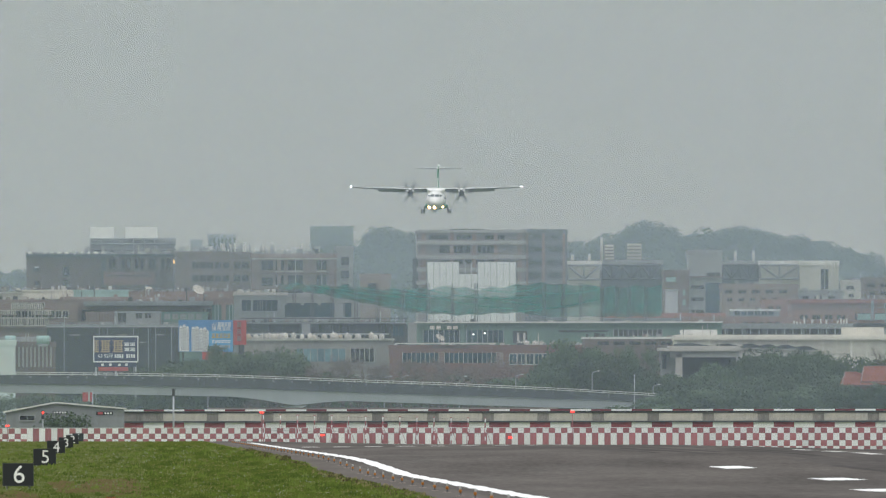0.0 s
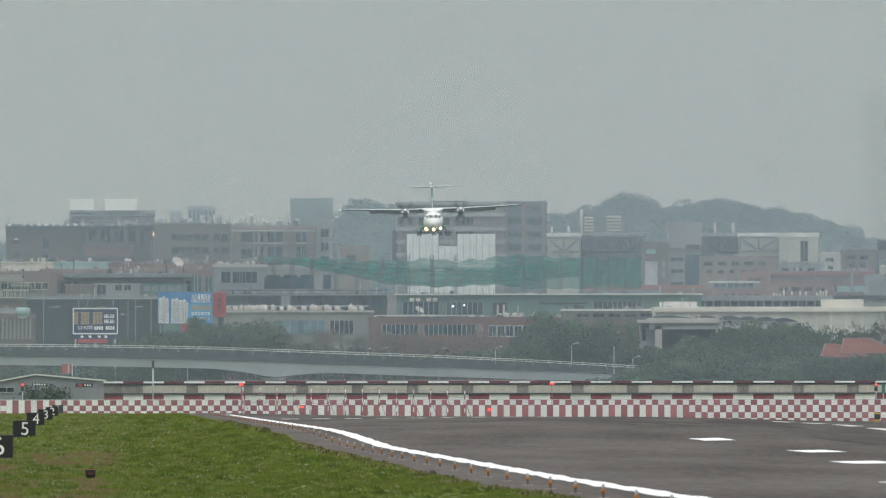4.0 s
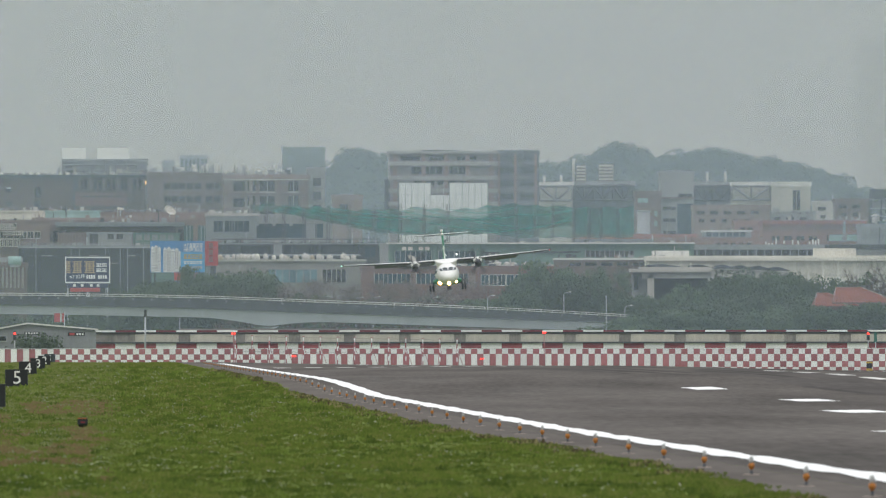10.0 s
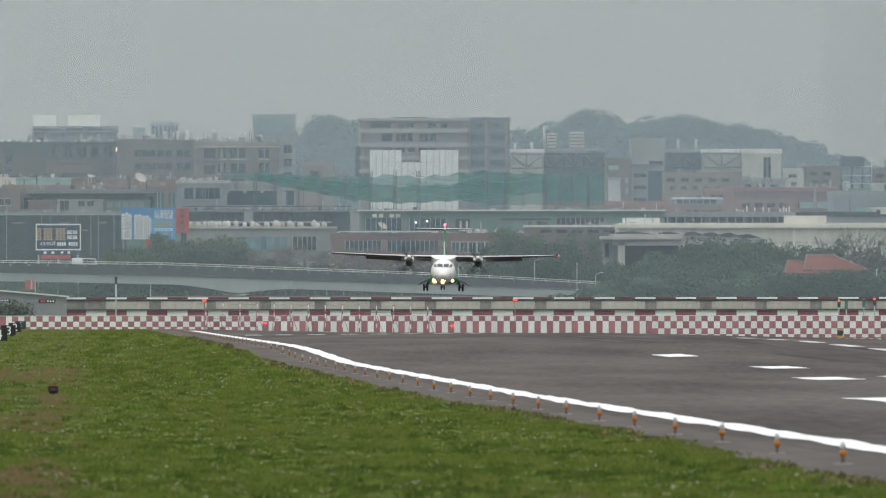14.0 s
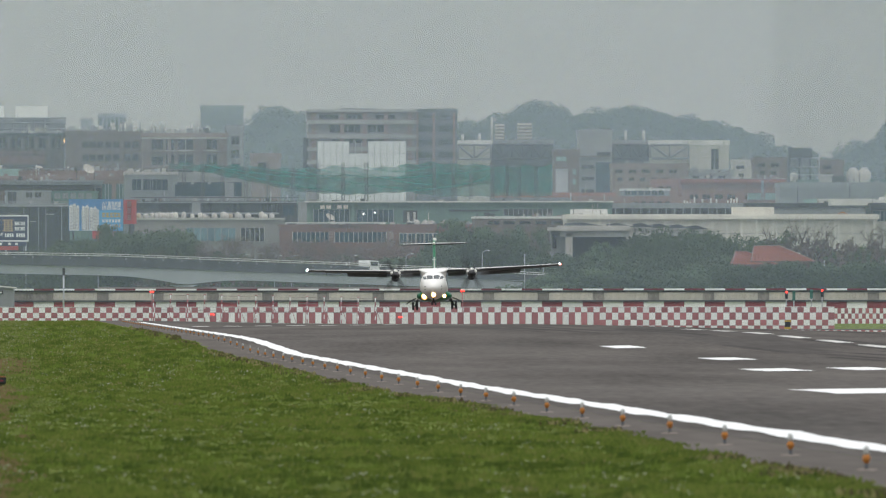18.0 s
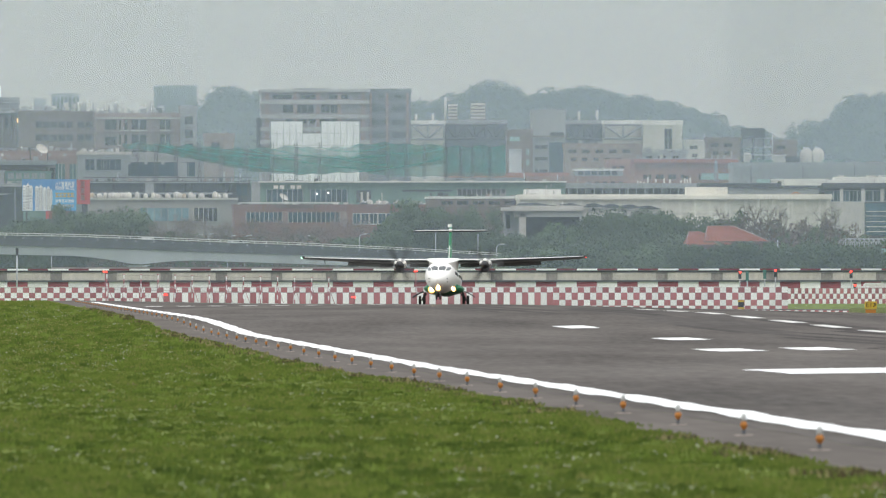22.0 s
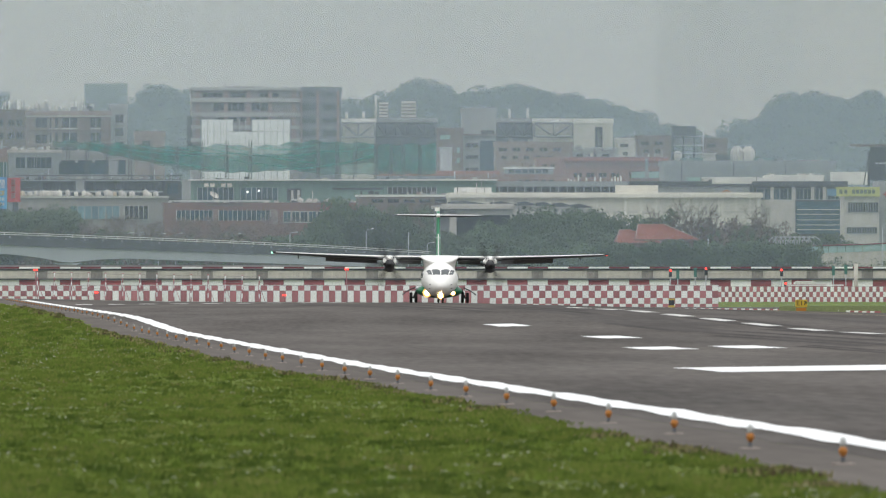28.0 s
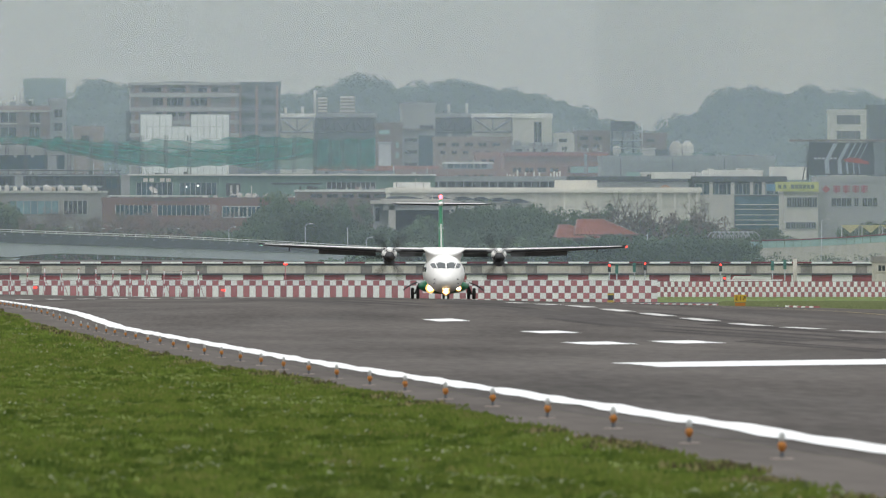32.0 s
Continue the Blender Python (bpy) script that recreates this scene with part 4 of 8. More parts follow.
# terraces with white balustrades on the brown workshops
TERRACE = [o for o in bpy.data.objects if o.get("label", "").startswith("brown terraced workshops")][0]
o = TERRACE.matrix_basis.translation
for u0, u1, v0, v1 in ((-488, -433, 276, 286), (-512, -478, 287, 295), (-453, -418, 287, 295), (-512, -423, 301, 316)):
    bal = bmesh.new()
    X, Z = (lambda u: bx(u, 2930) - o.x), (lambda v: bz(v, 2930) - o.z)
    box(bal, X(u0), X(u1), -1.15, -0.85, Z(v0 + 1.4), Z(v0))
    box(bal, X(u0), X(u1), -1.15, -0.85, Z(v1), Z(v1 - 1.2))
    for u in np.arange(u0, u1, 3.4):
        box(bal, X(u), X(u + 1.5), -1.1, -0.9, Z(v1), Z(v0 + 1))
    part("balustrade", bal, CREAM_PANEL, TERRACE, "white concrete balustrade")
    slab(TERRACE, "terrace_floor", u0, u1, v1, v1 + 1.5, 2930, TAUPE_WALL, -1.2)
    # the shade behind the balustrade is a dark sheet on the wall
    slab(TERRACE, "terrace_shade", u0, u1, v0 + 1, v1, 2930, DARK_WALL, -0.06)


# roofscape: plant, pipes, tanks and rails along the flat roofs
def rooftop(u0, u1, v, d, n, seed, high, mats, rail=0.0, label="jumble of pale plant, tanks and pipes along a flat roof"):
    rg = random.Random(seed)
    x0, kk = bx(u0, d), d / UNIT
    o = thing("rooftop_plant", (x0, d + 0.4, bz(v, d) - 0.08), label, "rooftop plant")
    w = bx(u1, d) - x0
    for _ in range(n):
        ww, hh = rg.uniform(2, 11) * kk, (1.5 + (high - 1.5) * rg.random() ** 2.2) * kk
        x, y = rg.uniform(0, w - ww), rg.uniform(0, 3.0)
        t = rg.random()
        if t < 0.55:
            g = bmesh.new()
            box(g, x, x + ww, y, y + 0.6, 0, hh)
            if hh > 0.35:
                box(g, x - .06, x + ww + .06, y - .06, y + 0.66, hh, hh + 0.06)
            part("plant_unit", g, rg.choice(mats), o)
        elif t < 0.75:
            r = min(0.45, ww * .4)
            part("drum", rings(bmesh.new(), [[(x + q * r * math.cos(a * math.pi / 5), y + q * r * math.sin(a * math.pi / 5), z) for a in range(10)] for q, z in ((1, 0), (1.05, hh * .4), (1, hh * .8), (.5, hh * 1.05))]), rg.choice(mats), o)
        elif t < 0.88:
            part("pipe", rod(bmesh.new(), (x, y, 0), (x, y, hh * rg.uniform(1.0, 1.7)), rg.uniform(.03, .07), seg=5), rg.choice((STEEL, PALE_WALL, DARKSTEEL)), o)
        else:
            g = bmesh.new()
            n_ = max(2, int(ww / 0.5))
            for q in range(n_ + 1):
                rod(g, (x + ww * q / n_, y, 0), (x + ww * q / n_, y, hh * .8), 0.035, seg=4)
            rod(g, (x, y, hh * .8), (x + ww, y, hh * .8), 0.04, seg=4)
            rod(g, (x, y, hh * .4), (x + ww, y, hh * .4), 0.03, seg=4)
            part("frame", g, rg.choice((STEEL, DARKSTEEL, SHED_WALL)), o)
    if rail:
        g = bmesh.new()
        for hh in (rail * .5, rail):
            rod(g, (0, 0, hh * kk), (w, 0, hh * kk), 0.04, seg=4)
        for q in np.arange(0, w, 1.1):
            rod(g, (q, 0, 0), (q, 0, rail * kk), 0.035, seg=4)
        part("railing", g, SHED_WALL, o)


PALES, MIXED, DULL = (PALE_WALL, CREAM_PANEL, ROOF_WHITE, GREY_WALL), (PALE_WALL, PINK_WALL, GREY_WALL, SHED_WALL, DARK_WALL, CREAM_PANEL), (TAUPE_WALL, SHED_WALL, DARK_WALL, GREY_WALL, GREEN_WALL)
rooftop(-455, -200, 188.5, 3196, 46, 61, 8, MIXED, 4)
rooftop(-385, -200, 184, 3199, 30, 62, 13, MIXED)
rooftop(-197, -64, 188, 3182, 44, 63, 13, MIXED, 4)
rooftop(-195, -70, 182, 3187, 24, 64, 15, PALES)
rooftop(-60, 86, 192, 3163, 60, 65, 15, MIXED, 4)
rooftop(-110, 60, 184, 3170, 50, 66, 17, PALES)
rooftop(90, 116, 180, 3171, 10, 67, 6, MIXED)
rooftop(-518, -282, 251.5, 2958, 60, 68, 8, MIXED)
rooftop(-280, -95, 254.5, 2959, 40, 69, 9, MIXED, 5)
rooftop(-92, -6, 258, 2901, 26, 70, 8, PALES)
rooftop(2, 128, 263, 2961, 22, 71, 7, MIXED, 6)
rooftop(-420, -192, 314, 2861, 30, 72, 7, DULL, 6)
rooftop(-75, 188, 338, 2863, 24, 73, 8, PALES)
rooftop(240, 760, 309, 2842, 50, 74, 4, MIXED)
rooftop(186, 400, 349, 2812, 20, 75, 4, PALES)
rooftop(404, 622, 351, 2813, 46, 76, 9, PALES)
rooftop(496, 664, 205, 3333, 30, 77, 6, DULL, 3)
rooftop(772, 976, 205, 3332, 30, 78, 5, DULL, 3)
rooftop(776, 900, 247, 3184, 26, 79, 11, DULL, 4)
rooftop(906, 984, 257, 3182, 20, 80, 9, MIXED, 5)
rooftop(986, 1076, 237, 3236, 16, 81, 7, DULL)
rooftop(894, 1072, 272, 3042, 40, 82, 11, MIXED, 4)
rooftop(565, 770, 299, 3036, 20, 83, 6, DULL, 4)
rooftop(1072, 1368, 281, 3012, 54, 84, 11, DULL, 5)
rooftop(704, 1006, 317.5, 2903, 36, 85, 7, MIXED)
rooftop(1014, 1236, 317.5, 2883, 30, 86, 6, MIXED)
rooftop(1252, 1350, 300, 2886, 14, 87, 4, PALES)
rooftop(1232, 1366, 318, 2833, 20, 88, 5, DULL, 4)
rooftop(1392, 1446, 338, 2773, 6, 89, 4, PALES)

# grey office tower under repair
D = 3250.0
TOWER = building("grey office block wrapped in white repair sheets", 232, 421, 151, D, TOWER_GREY, 22, windows=((156, 163, 268, 50, 34, 3), (174, 187, 243, 50, 0.1, 1), (174, 187, 280, 23, 20, 2), (174, 187, 313, 23, 22, 1), (174, 187, 345, 16, 14, 2), (199, 206, 283, 20, 16, 5)))
for v in (165, 190.5, 213, 236):
    slab(TOWER, "floor_band", 229, 423, v, v + 7, D, BAND_GREY, -1.0)
slab(TOWER, "roof_band", 229, 424, 146, 151, D, BAND_GREY, -0.9)
for u in (238, 288, 328, 366, 408):
    slab(TOWER, "salmon_column", u, u + 7, 151, 247, D, SALMON, -0.7)
slab(TOWER, "dark_bay", 223, 234, 196, 250, D, DARK_WALL, 0.5, 6)
for k in range(14):
    for j in range(5):
        u0, v0 = 248 + k * 11.2, 203 + j * 21.4
        if 4 < k < 8 and j == 0:
            continue
        slab(TOWER, "sheet", u0, u0 + 10.9, v0, v0 + 21.0, D, TARP, -1.35 - random.uniform(0, 0.12), -1.2)
pn = bmesh.new()
o = TOWER.matrix_basis.translation
for k in range(15):
    u0 = 248 + k * 11.2
    rod(pn, (bx(u0, D) - o.x, -1.5, bz(310, D) - o.z), (bx(u0, D) - o.x, -1.5, bz(202, D) - o.z), 0.05, seg=4)
part("scaffold", pn, STEEL, TOWER, "thin scaffold poles")
slab(TOWER, "helipad", 290, 352, 144, 145.5, D, DARK_WALL, 4, 9)
wing = building("grey side wing of the office block with floor bands", 421, 496, 150, D + 1.5, wall_mat("blue_grey_tile", (0.16, 0.17, 0.185)), 20, windows=((156, 161, 442, 32, 11, 2), (176, 186, 440, 36, 26, 2), (200, 209, 440, 36, 26, 2), (222, 232, 440, 36, 26, 2)), glass=wall_mat("dim_glazing", (0.085, 0.095, 0.105)))
for v in (166, 190, 213, 236):
    slab(wing, "floor_band", 421, 496, v, v + 6, D + 1.5, wall_mat("dull_band", (0.185, 0.195, 0.21)) if v == 166 else bpy.data.materials["dull_band"], -0.3)
for u in (423, 452, 488):
    slab(wing, "salmon_column", u, u + 4, 152, 300, D + 1.5, SALMON, -0.35)

# green safety net on lattice posts
NETM = bpy.data.materials.new("green_net")
NETM.use_nodes = True
nn, nl = NETM.node_tree.nodes, NETM.node_tree.links
nb = nn["Principled BSDF"]
nb.inputs["Base Color"].default_value = (0.004, 0.215, 0.175, 1)
nb.inputs["Roughness"].default_value = 0.8
nt, nm = nn.new("ShaderNodeBsdfTransparent"), nn.new("ShaderNodeMixShader")
nz = nn.new("ShaderNodeTexNoise")
nz.inputs["Scale"].default_value = 0.25
nr = nn.new("ShaderNodeMapRange")
nr.inputs["To Min"].default_value, nr.inputs["To Max"].default_value = 0.48, 0.66
ng_, np_ = nn.new("ShaderNodeNewGeometry"), nn.new("ShaderNodeMapping")
np_.inputs["Scale"].default_value = (0.12, 0.3, 1.0)
np_.inputs["Rotation"].default_value = (0, radians(9), 0)
nz.inputs["Detail"].default_value = 5
nl.new(ng_.outputs["Position"], np_.inputs["Vector"])
nl.new(np_.outputs[0], nz.inputs["Vector"])
nz.inputs["Scale"].default_value = 0.8
nr.inputs["From Min"].default_value, nr.inputs["From Max"].default_value = 0.3, 0.7
nl.new(nz.outputs["Fac"], nr.inputs["Value"])
nl.new(nr.outputs[0], nm.inputs[0])
nl.new(nt.outputs[0], nm.inputs[1])
nl.new(nb.outputs[0], nm.inputs[2])
nl.new(nm.outputs[0], nn["Material Output"].inputs["Surface"])
ND = 2950.0
net = thing("safety_net", (bx(0, ND), ND, 0), "green golf range netting slung between lattice posts", "net")
for q, (tops, bots, uu) in enumerate((([240, 243, 248, 252, 250, 246, 252, 245, 240, 244, 243, 248, 246], [249, 258, 274, 285, 291, 296, 296, 290, 300, 300, 300, 300, 300], [-15, 60, 140, 200, 250, 293, 334, 400, 455, 488, 520, 557, 664]),
                                      ([246, 252, 262, 268, 262, 244], [256, 272, 292, 297, 292, 278], [40, 120, 220, 300, 420, 560]))):
    vs, fs = [], []
    fine = np.arange(uu[0], uu[-1] + 1, 6.0)
    for k, u in enumerate(fine):
        sag = 2.2 * math.sin((u - uu[0]) * 2 * math.pi / 43.0 + q)
        t, c = float(np.interp(u, uu, tops)) + sag, float(np.interp(u, uu, bots)) + sag * 0.5
        for j in range(5):
            vs.append((bx(u, ND) - bx(0, ND), q * 1.5 + 0.35 * math.sin(u * 0.21 + j), bz(t + (c - t) * j / 4, ND)))
    for k in range(len(fine) - 1):
        for j in range(4):
            fs.append((k * 5 + j, k * 5 + j + 1, k * 5 + j + 6, k * 5 + j + 5))
    part("net_sheet", raw_mesh("net_sheet", vs, fs, NETM), None, net, "sagging translucent green netting")
CABLE = mat("dark_green_rope", (0.008, 0.16, 0.13), 0.9, vary=0.2)
for u0, v0, u1, v1, sag in ((40, 243, 250, 268, 4), (60, 247, 293, 292, 6), (122, 246, 334, 262, 7), (205, 250, 400, 286, 6), (250, 252, 455, 262, 10), (293, 250, 455, 280, 5), (334, 248, 455, 246, 9), (400, 292, 557, 268, 3), (455, 258, 557, 250, 5), (488, 284, 557, 262, 2)):
    c = bmesh.new()
    pts = [(bx(u0 + (u1 - u0) * q / 14, ND) - bx(0, ND), -0.35, bz(v0 + (v1 - v0) * q / 14 + sag * 4 * (q / 14) * (1 - q / 14), ND)) for q in range(15)]
    for p0, p1 in zip(pts, pts[1:]):
        rod(c, p0, p1, 0.055, seg=4)
    part("rope", c, CABLE, net, "dark green sagging edge rope")
for u in (12, 45, 80, 122, 160, 205, 250, 293, 334, 455, 488, 520, 557, 584, 605, 635):
    p = bmesh.new()
    xx = bx(u, ND) - bx(0, ND)
    for dx, dy in ((-0.24, -0.9), (0.24, -0.9), (0.0, -0.5)):
        rod(p, (xx + dx, dy, -1), (xx + dx, dy, bz(240, ND)), 0.05, seg=4)
    z = 0.0
    s = 1
    while z < bz(240, ND) - 1:
        rod(p, (xx - 0.24 * s, -0.9, z), (xx + 0.24 * s, -0.9, z + 0.8), 0.03, seg=4)
        z += 0.8
        s = -s
    part("lattice_post", p, DARKSTEEL, net)

# trussed station-like halls
D = 3330.0


def truss(ob, u0, u1, v0, v1, d, bays, m, y=-0.8):
    o = ob.matrix_basis.translation
    t = bmesh.new()
    X = lambda u: bx(u, d) - o.x
    Z = lambda v: bz(v, d) - o.z
    for v in (v0, v1):
        rod(t, (X(u0), y, Z(v)), (X(u1), y, Z(v)), 0.22, seg=5)
    for k in range(bays + 1):
        u = u0 + (u1 - u0) * k / bays
        rod(t, (X(u), y, Z(v0)), (X(u), y, Z(v1)), 0.18, seg=5)
        if k < bays:
            w = (u1 - u0) / bays
            a, c = (v0, v1) if k % 2 == 0 else (v1, v0)
            rod(t, (X(u), y, Z(a)), (X(u + w), y, Z(c)), 0.2, seg=5)
    part("truss", t, m, ob)


b = building("hall with pale panels and an exposed grey truss", 495, 556, 206, D, PALE_WALL, 20, roof=ROOF_WHITE)
truss(b, 497, 555, 209, 234, D, 2, SHED_WALL)
b = building("dark hall with an exposed steel truss", 556, 665, 205, D + 4, wall_mat("grey_blue_hall_cladding", (0.125, 0.145, 0.155)), 20, roof=GREY_WALL)
HALL_GREY = bpy.data.materials["grey_blue_hall_cladding"]
TRUSS_GREY = mat("dull_truss_steel", (0.075, 0.08, 0.085), 0.6, vary=0.2)
truss(b, 558, 662, 209, 233, D + 4, 6, TRUSS_GREY)
for u0, u1, v in ((563, 582, 172), (602, 632, 170)):
    o = thing("cooling_tower", (bx((u0 + u1) / 2, D), D + 6, bz(206, D)), "stepped cream cooling tower with louvres", "cooling tower", "cooling towers")
    hw, hh = (u1 - u0) / 2 * D / UNIT, (206 - v) * D / UNIT
    part("core", box(bmesh.new(), -hw * .85, hw * .85, 0, hw * 1.7, 0, hh), CREAM_WALL, o)
    for k in range(6):
        s = 1.0 - 0.03 * k
        part("louvre", box(bmesh.new(), -hw * s, hw * s, -0.15, hw * 1.7 + .15, hh * k / 6, hh * k / 6 + hh * .07), CONCRETE, o)
for u, v in ((558, 161), (536, 190), (506, 191), (795, 185), (827, 184)):
    o = thing("roof_flue", (bx(u, D), D + 3, bz(206, D)), "pale round roof flue", "chimney", "roof flues")
    hh = (206 - v) * D / UNIT
    part("pipe", rod(bmesh.new(), (0, 0, 0), (0, 0, hh), 0.24, seg=10), PALE_WALL, o)
    part("cap", rod(bmesh.new(), (0, 0, hh), (0, 0, hh + 0.15), 0.3, seg=10), STEEL, o)
building("brown stair block with a green window", 668, 712, 222, D - 30, TAUPE_WALL, 12, windows=((230, 238, 680, 20, 18, 1), (252, 262, 703, 20, 5, 1), (270, 280, 703, 20, 5, 1)), glass=TURQ)
o = thing("silo", (bx(681, D - 40), D - 40, -1.2), "pale round water silo", "tank")
part("shell", rod(bmesh.new(), (0, 0, 0), (0, 0, bz(254, D - 40) + 1.2), 1.1, seg=20), GREY_WALL, o)
part("lid", rod(bmesh.new(), (0, 0, bz(254, D - 40) + 1.2), (0, 0, bz(252, D - 40) + 1.2), 1.2, seg=16), STEEL, o)
b = building("raw concrete tower with slot windows", 712, 770, 187, D - 20, GREY_WALL, 14, windows=((222, 228, 755, 20, 24, 1), (245, 251, 727, 20, 22, 1), (266, 272, 727, 20, 22, 1), (288, 294, 727, 20, 22, 1)))
slab(b, "dark_bay", 741, 768, 240, 300, D - 20, BLUEGLASS, -0.3)
slab(b, "ledge", 710, 772, 228, 231, D - 20, TAUPE_WALL, -0.5)
b = building("dark hall with a steel truss", 770, 836, 206, D, HALL_GREY, 20, roof=GREY_WALL)
truss(b, 772, 834, 209, 233, D, 4, TRUSS_GREY)
b = building("white hall with an exposed truss and red lower wall", 836, 908, 206, D - 2, PALE_WALL, 20, roof=ROOF_WHITE)
truss(b, 838, 906, 209, 233, D - 2, 2, SHED_WALL)
b = building("white panelled plant building", 908, 977, 206, D - 6, PALE_WALL, 14, windows=((216, 252, 952, 20, 13, 1),), roof=ROOF_WHITE)
slab(b, "column", 963, 966, 210, 255, D - 6, PALE_WALL, -0.4)
for u0, u1, v, m in ((770, 905, 247, PINK_WALL), (905, 985, 258, GREY_WALL), (985, 1022, 240, PALE_WALL), (1022, 1080, 236, TAUPE_WALL), (1140, 1180, 240, TAUPE_WALL)):
    building("jumbled low rooftop block", u0, u1, v, 3180 + (u0 % 7) * 6, m, 12, windows=((v + 6, v + 12, u0 + 12, 24, 14, max(1, int((u1 - u0) / 26))), (v + 20, v + 26, u0 + 14, 20, 9, max(1, int((u1 - u0) / 24)))))
building("pinkish brick block among the sheds", 842, 893, 275, 3062, BRICK_WALL, 8, windows=((282, 288, 856, 14, 9, 2),))
building("grey shed with a pale roof edge", 787, 872, 287, 3052, SHED_WALL, 8, roof=ROOF_WHITE, parapet=0.05, windows=((290, 298, 797, 12, 9, 6),), glass=BLUEGLASS)
building("red brown brick workshops with a long roof", 893, 1075, 275, 3040, BRICK_WALL, 16, windows=((294, 306, 1020, 35, 28, 2), (297, 305, 915, 22, 14, 4)), roof=mat("dull_red_roof", (0.24, 0.10, 0.09), 0.8, vary=0.2))
building("long red roofed shed behind the net", 560, 775, 299, 3035, SHED_WALL, 12, roof=mat("red_eave", (0.34, 0.13, 0.10), 0.8, vary=0.2))
building("long grey sheet metal shed", 1068, 1372, 281, 3010, SHED_WALL, 20, windows=((305, 315, 1122, 30, 26, 1),), glass=TURQ)
building("grey shed with a flat dark roof", 700, 1010, 318, 2900, DARK_WALL, 12, roof=SHED_WALL, windows=((322, 332, 760, 34, 26, 7),))
building("grey lean-to shed roof", 1010, 1240, 318, 2880, SHED_WALL, 12, roof=DARK_WALL)

# eaves, ribs and aerials of the right-hand sheds
RED_EAVE = bpy.data.materials["red_eave"]
WORKS = [o for o in bpy.data.objects if o.get("label", "").startswith("red brown brick workshops")][0]
slab(WORKS, "roof_band", 893, 1075, 272, 276, 3040, RED_EAVE, -0.5)
slab(WORKS, "pale_course", 894, 1068, 283, 284.5, 3040, PINK_WALL, -0.2)
slab(WORKS, "grey_column", 1034, 1039, 272, 308, 3040, GREY_WALL, -0.6)
for u in (914, 948, 982, 1008):
    slab(WORKS, "pier", u, u + 3, 277, 300, 3040, BRICK_WALL, -0.35)
glazing(1010, 1033, 295, 306, 3040, 3, WORKS, TURQ)
glazing(1041, 1070, 295, 306, 3040, 4, WORKS, TURQ)
SHED = [o for o in bpy.data.objects if o.get("label", "").startswith("long grey sheet metal shed")][0]
for v in (284, 288.5, 293, 297.5):
    slab(SHED, "sheet_rib", 1069, 1371, v, v + 1.2, 3010, GREY_WALL, -0.14)
for u in (1098, 1190, 1282):
    slab(SHED, "downpipe", u, u + 1.4, 282, 310, 3010, DARKSTEEL, -0.2)
LEANTO = [o for o in bpy.data.objects if o.get("label", "").startswith("grey lean-to")][0]
for u in np.arange(1012, 1238, 13.0):
    slab(LEANTO, "roof_rib", u, u + 1.5, 319.5, 333, 2880, GREY_WALL, -0.3)
FLAT = [o for o in bpy.data.objects if o.get("label", "").startswith("grey shed with a flat dark")][0]
for u in np.arange(760, 1008, 15.0):
    slab(FLAT, "roof_rib", u, u + 1.5, 319.5, 333, 2900, SHED_WALL, -0.3)
ra = random.Random(41)
for u in [898, 903, 909, 916, 930, 945, 955, 975, 981, 986, 991]:
    o = thing("cell_antenna", (bx(u, 2905), 2905, bz(318, 2900) - 0.1), "white panel antenna on a short mast", "antenna", "rooftop antennas")
    hh = ra.uniform(8, 19) * 2905 / UNIT
    part("mast", rod(bmesh.new(), (0, 0.1, 0), (0, 0.1, hh * .9), 0.05, seg=5), STEEL, o)
    part("panel", box(bmesh.new(), -.13, .13, -.1, .05, hh * .35, hh), CREAM_WALL, o)
b = building("long white roof house on the sheds", 1137, 1235, 304, 2890, CREAM_WALL, 6, parapet=0.0, roof=ROOF_WHITE, busy=False, windows=((309, 314, 1150, 22, 8, 4),))
b = building("white roof house with small vents", 1249, 1351, 300.5, 2885, CREAM_WALL, 6, parapet=0.0, roof=ROOF_WHITE, busy=False, windows=((307, 313, 1262, 20, 7, 5),))
b = building("low pink wall before the workshops", 700, 893, 299, 3020, BRICK_WALL, 3, parapet=0.0, busy=False, windows=((309, 315, 812, 14, 8, 5),))
b = building("brown blocks behind the workshops", 1022, 1073, 236, 3240, PINK_WALL, 8, windows=((246, 254, 1034, 18, 10, 2), (262, 270, 1034, 18, 10, 2)))
b = building("pale frame house with a dark gateway", 985, 1020, 238, 3230, PALE_WALL, 8, roof=ROOF_WHITE, parapet=0.2)
slab(b, "gateway", 997, 1014, 244, 265, 3230, DARK_WALL, -0.1)

# water tower and tanks on the right
o = thing("water_tower", (bx(1103, 3014), 3014, bz(281, 3010) - 0.1), "dark square water tower on a steel frame", "water tower")
k = 3014 / UNIT
part("tank", box(bmesh.new(), -21 * k, 21 * k, 0, 4, 50 * k, 67 * k), DARKSTEEL, o)
part("lid", box(bmesh.new(), -22 * k, 22 * k, -.1, 4.1, 67 * k, 68 * k), DARKSTEEL, o)
part("lower_tank", box(bmesh.new(), -18 * k, 18 * k, .5, 3.6, 34 * k, 48 * k), SHED_WALL, o)
for sx in (-19, 0, 19):
    for yy in (0.2, 3.8):
        part("leg", rod(bmesh.new(), (sx * k, yy, 0), (sx * k, yy, 50 * k), 0.14, seg=6), DARKSTEEL, o)
fm = bmesh.new()
for h in (20, 34, 50):
    rod(fm, (-20 * k, 0.1, h * k), (34 * k, 0.1, h * k), 0.07, seg=4)
rod(fm, (34 * k, 0.1, 0), (34 * k, 0.1, 66 * k), 0.07, seg=4)
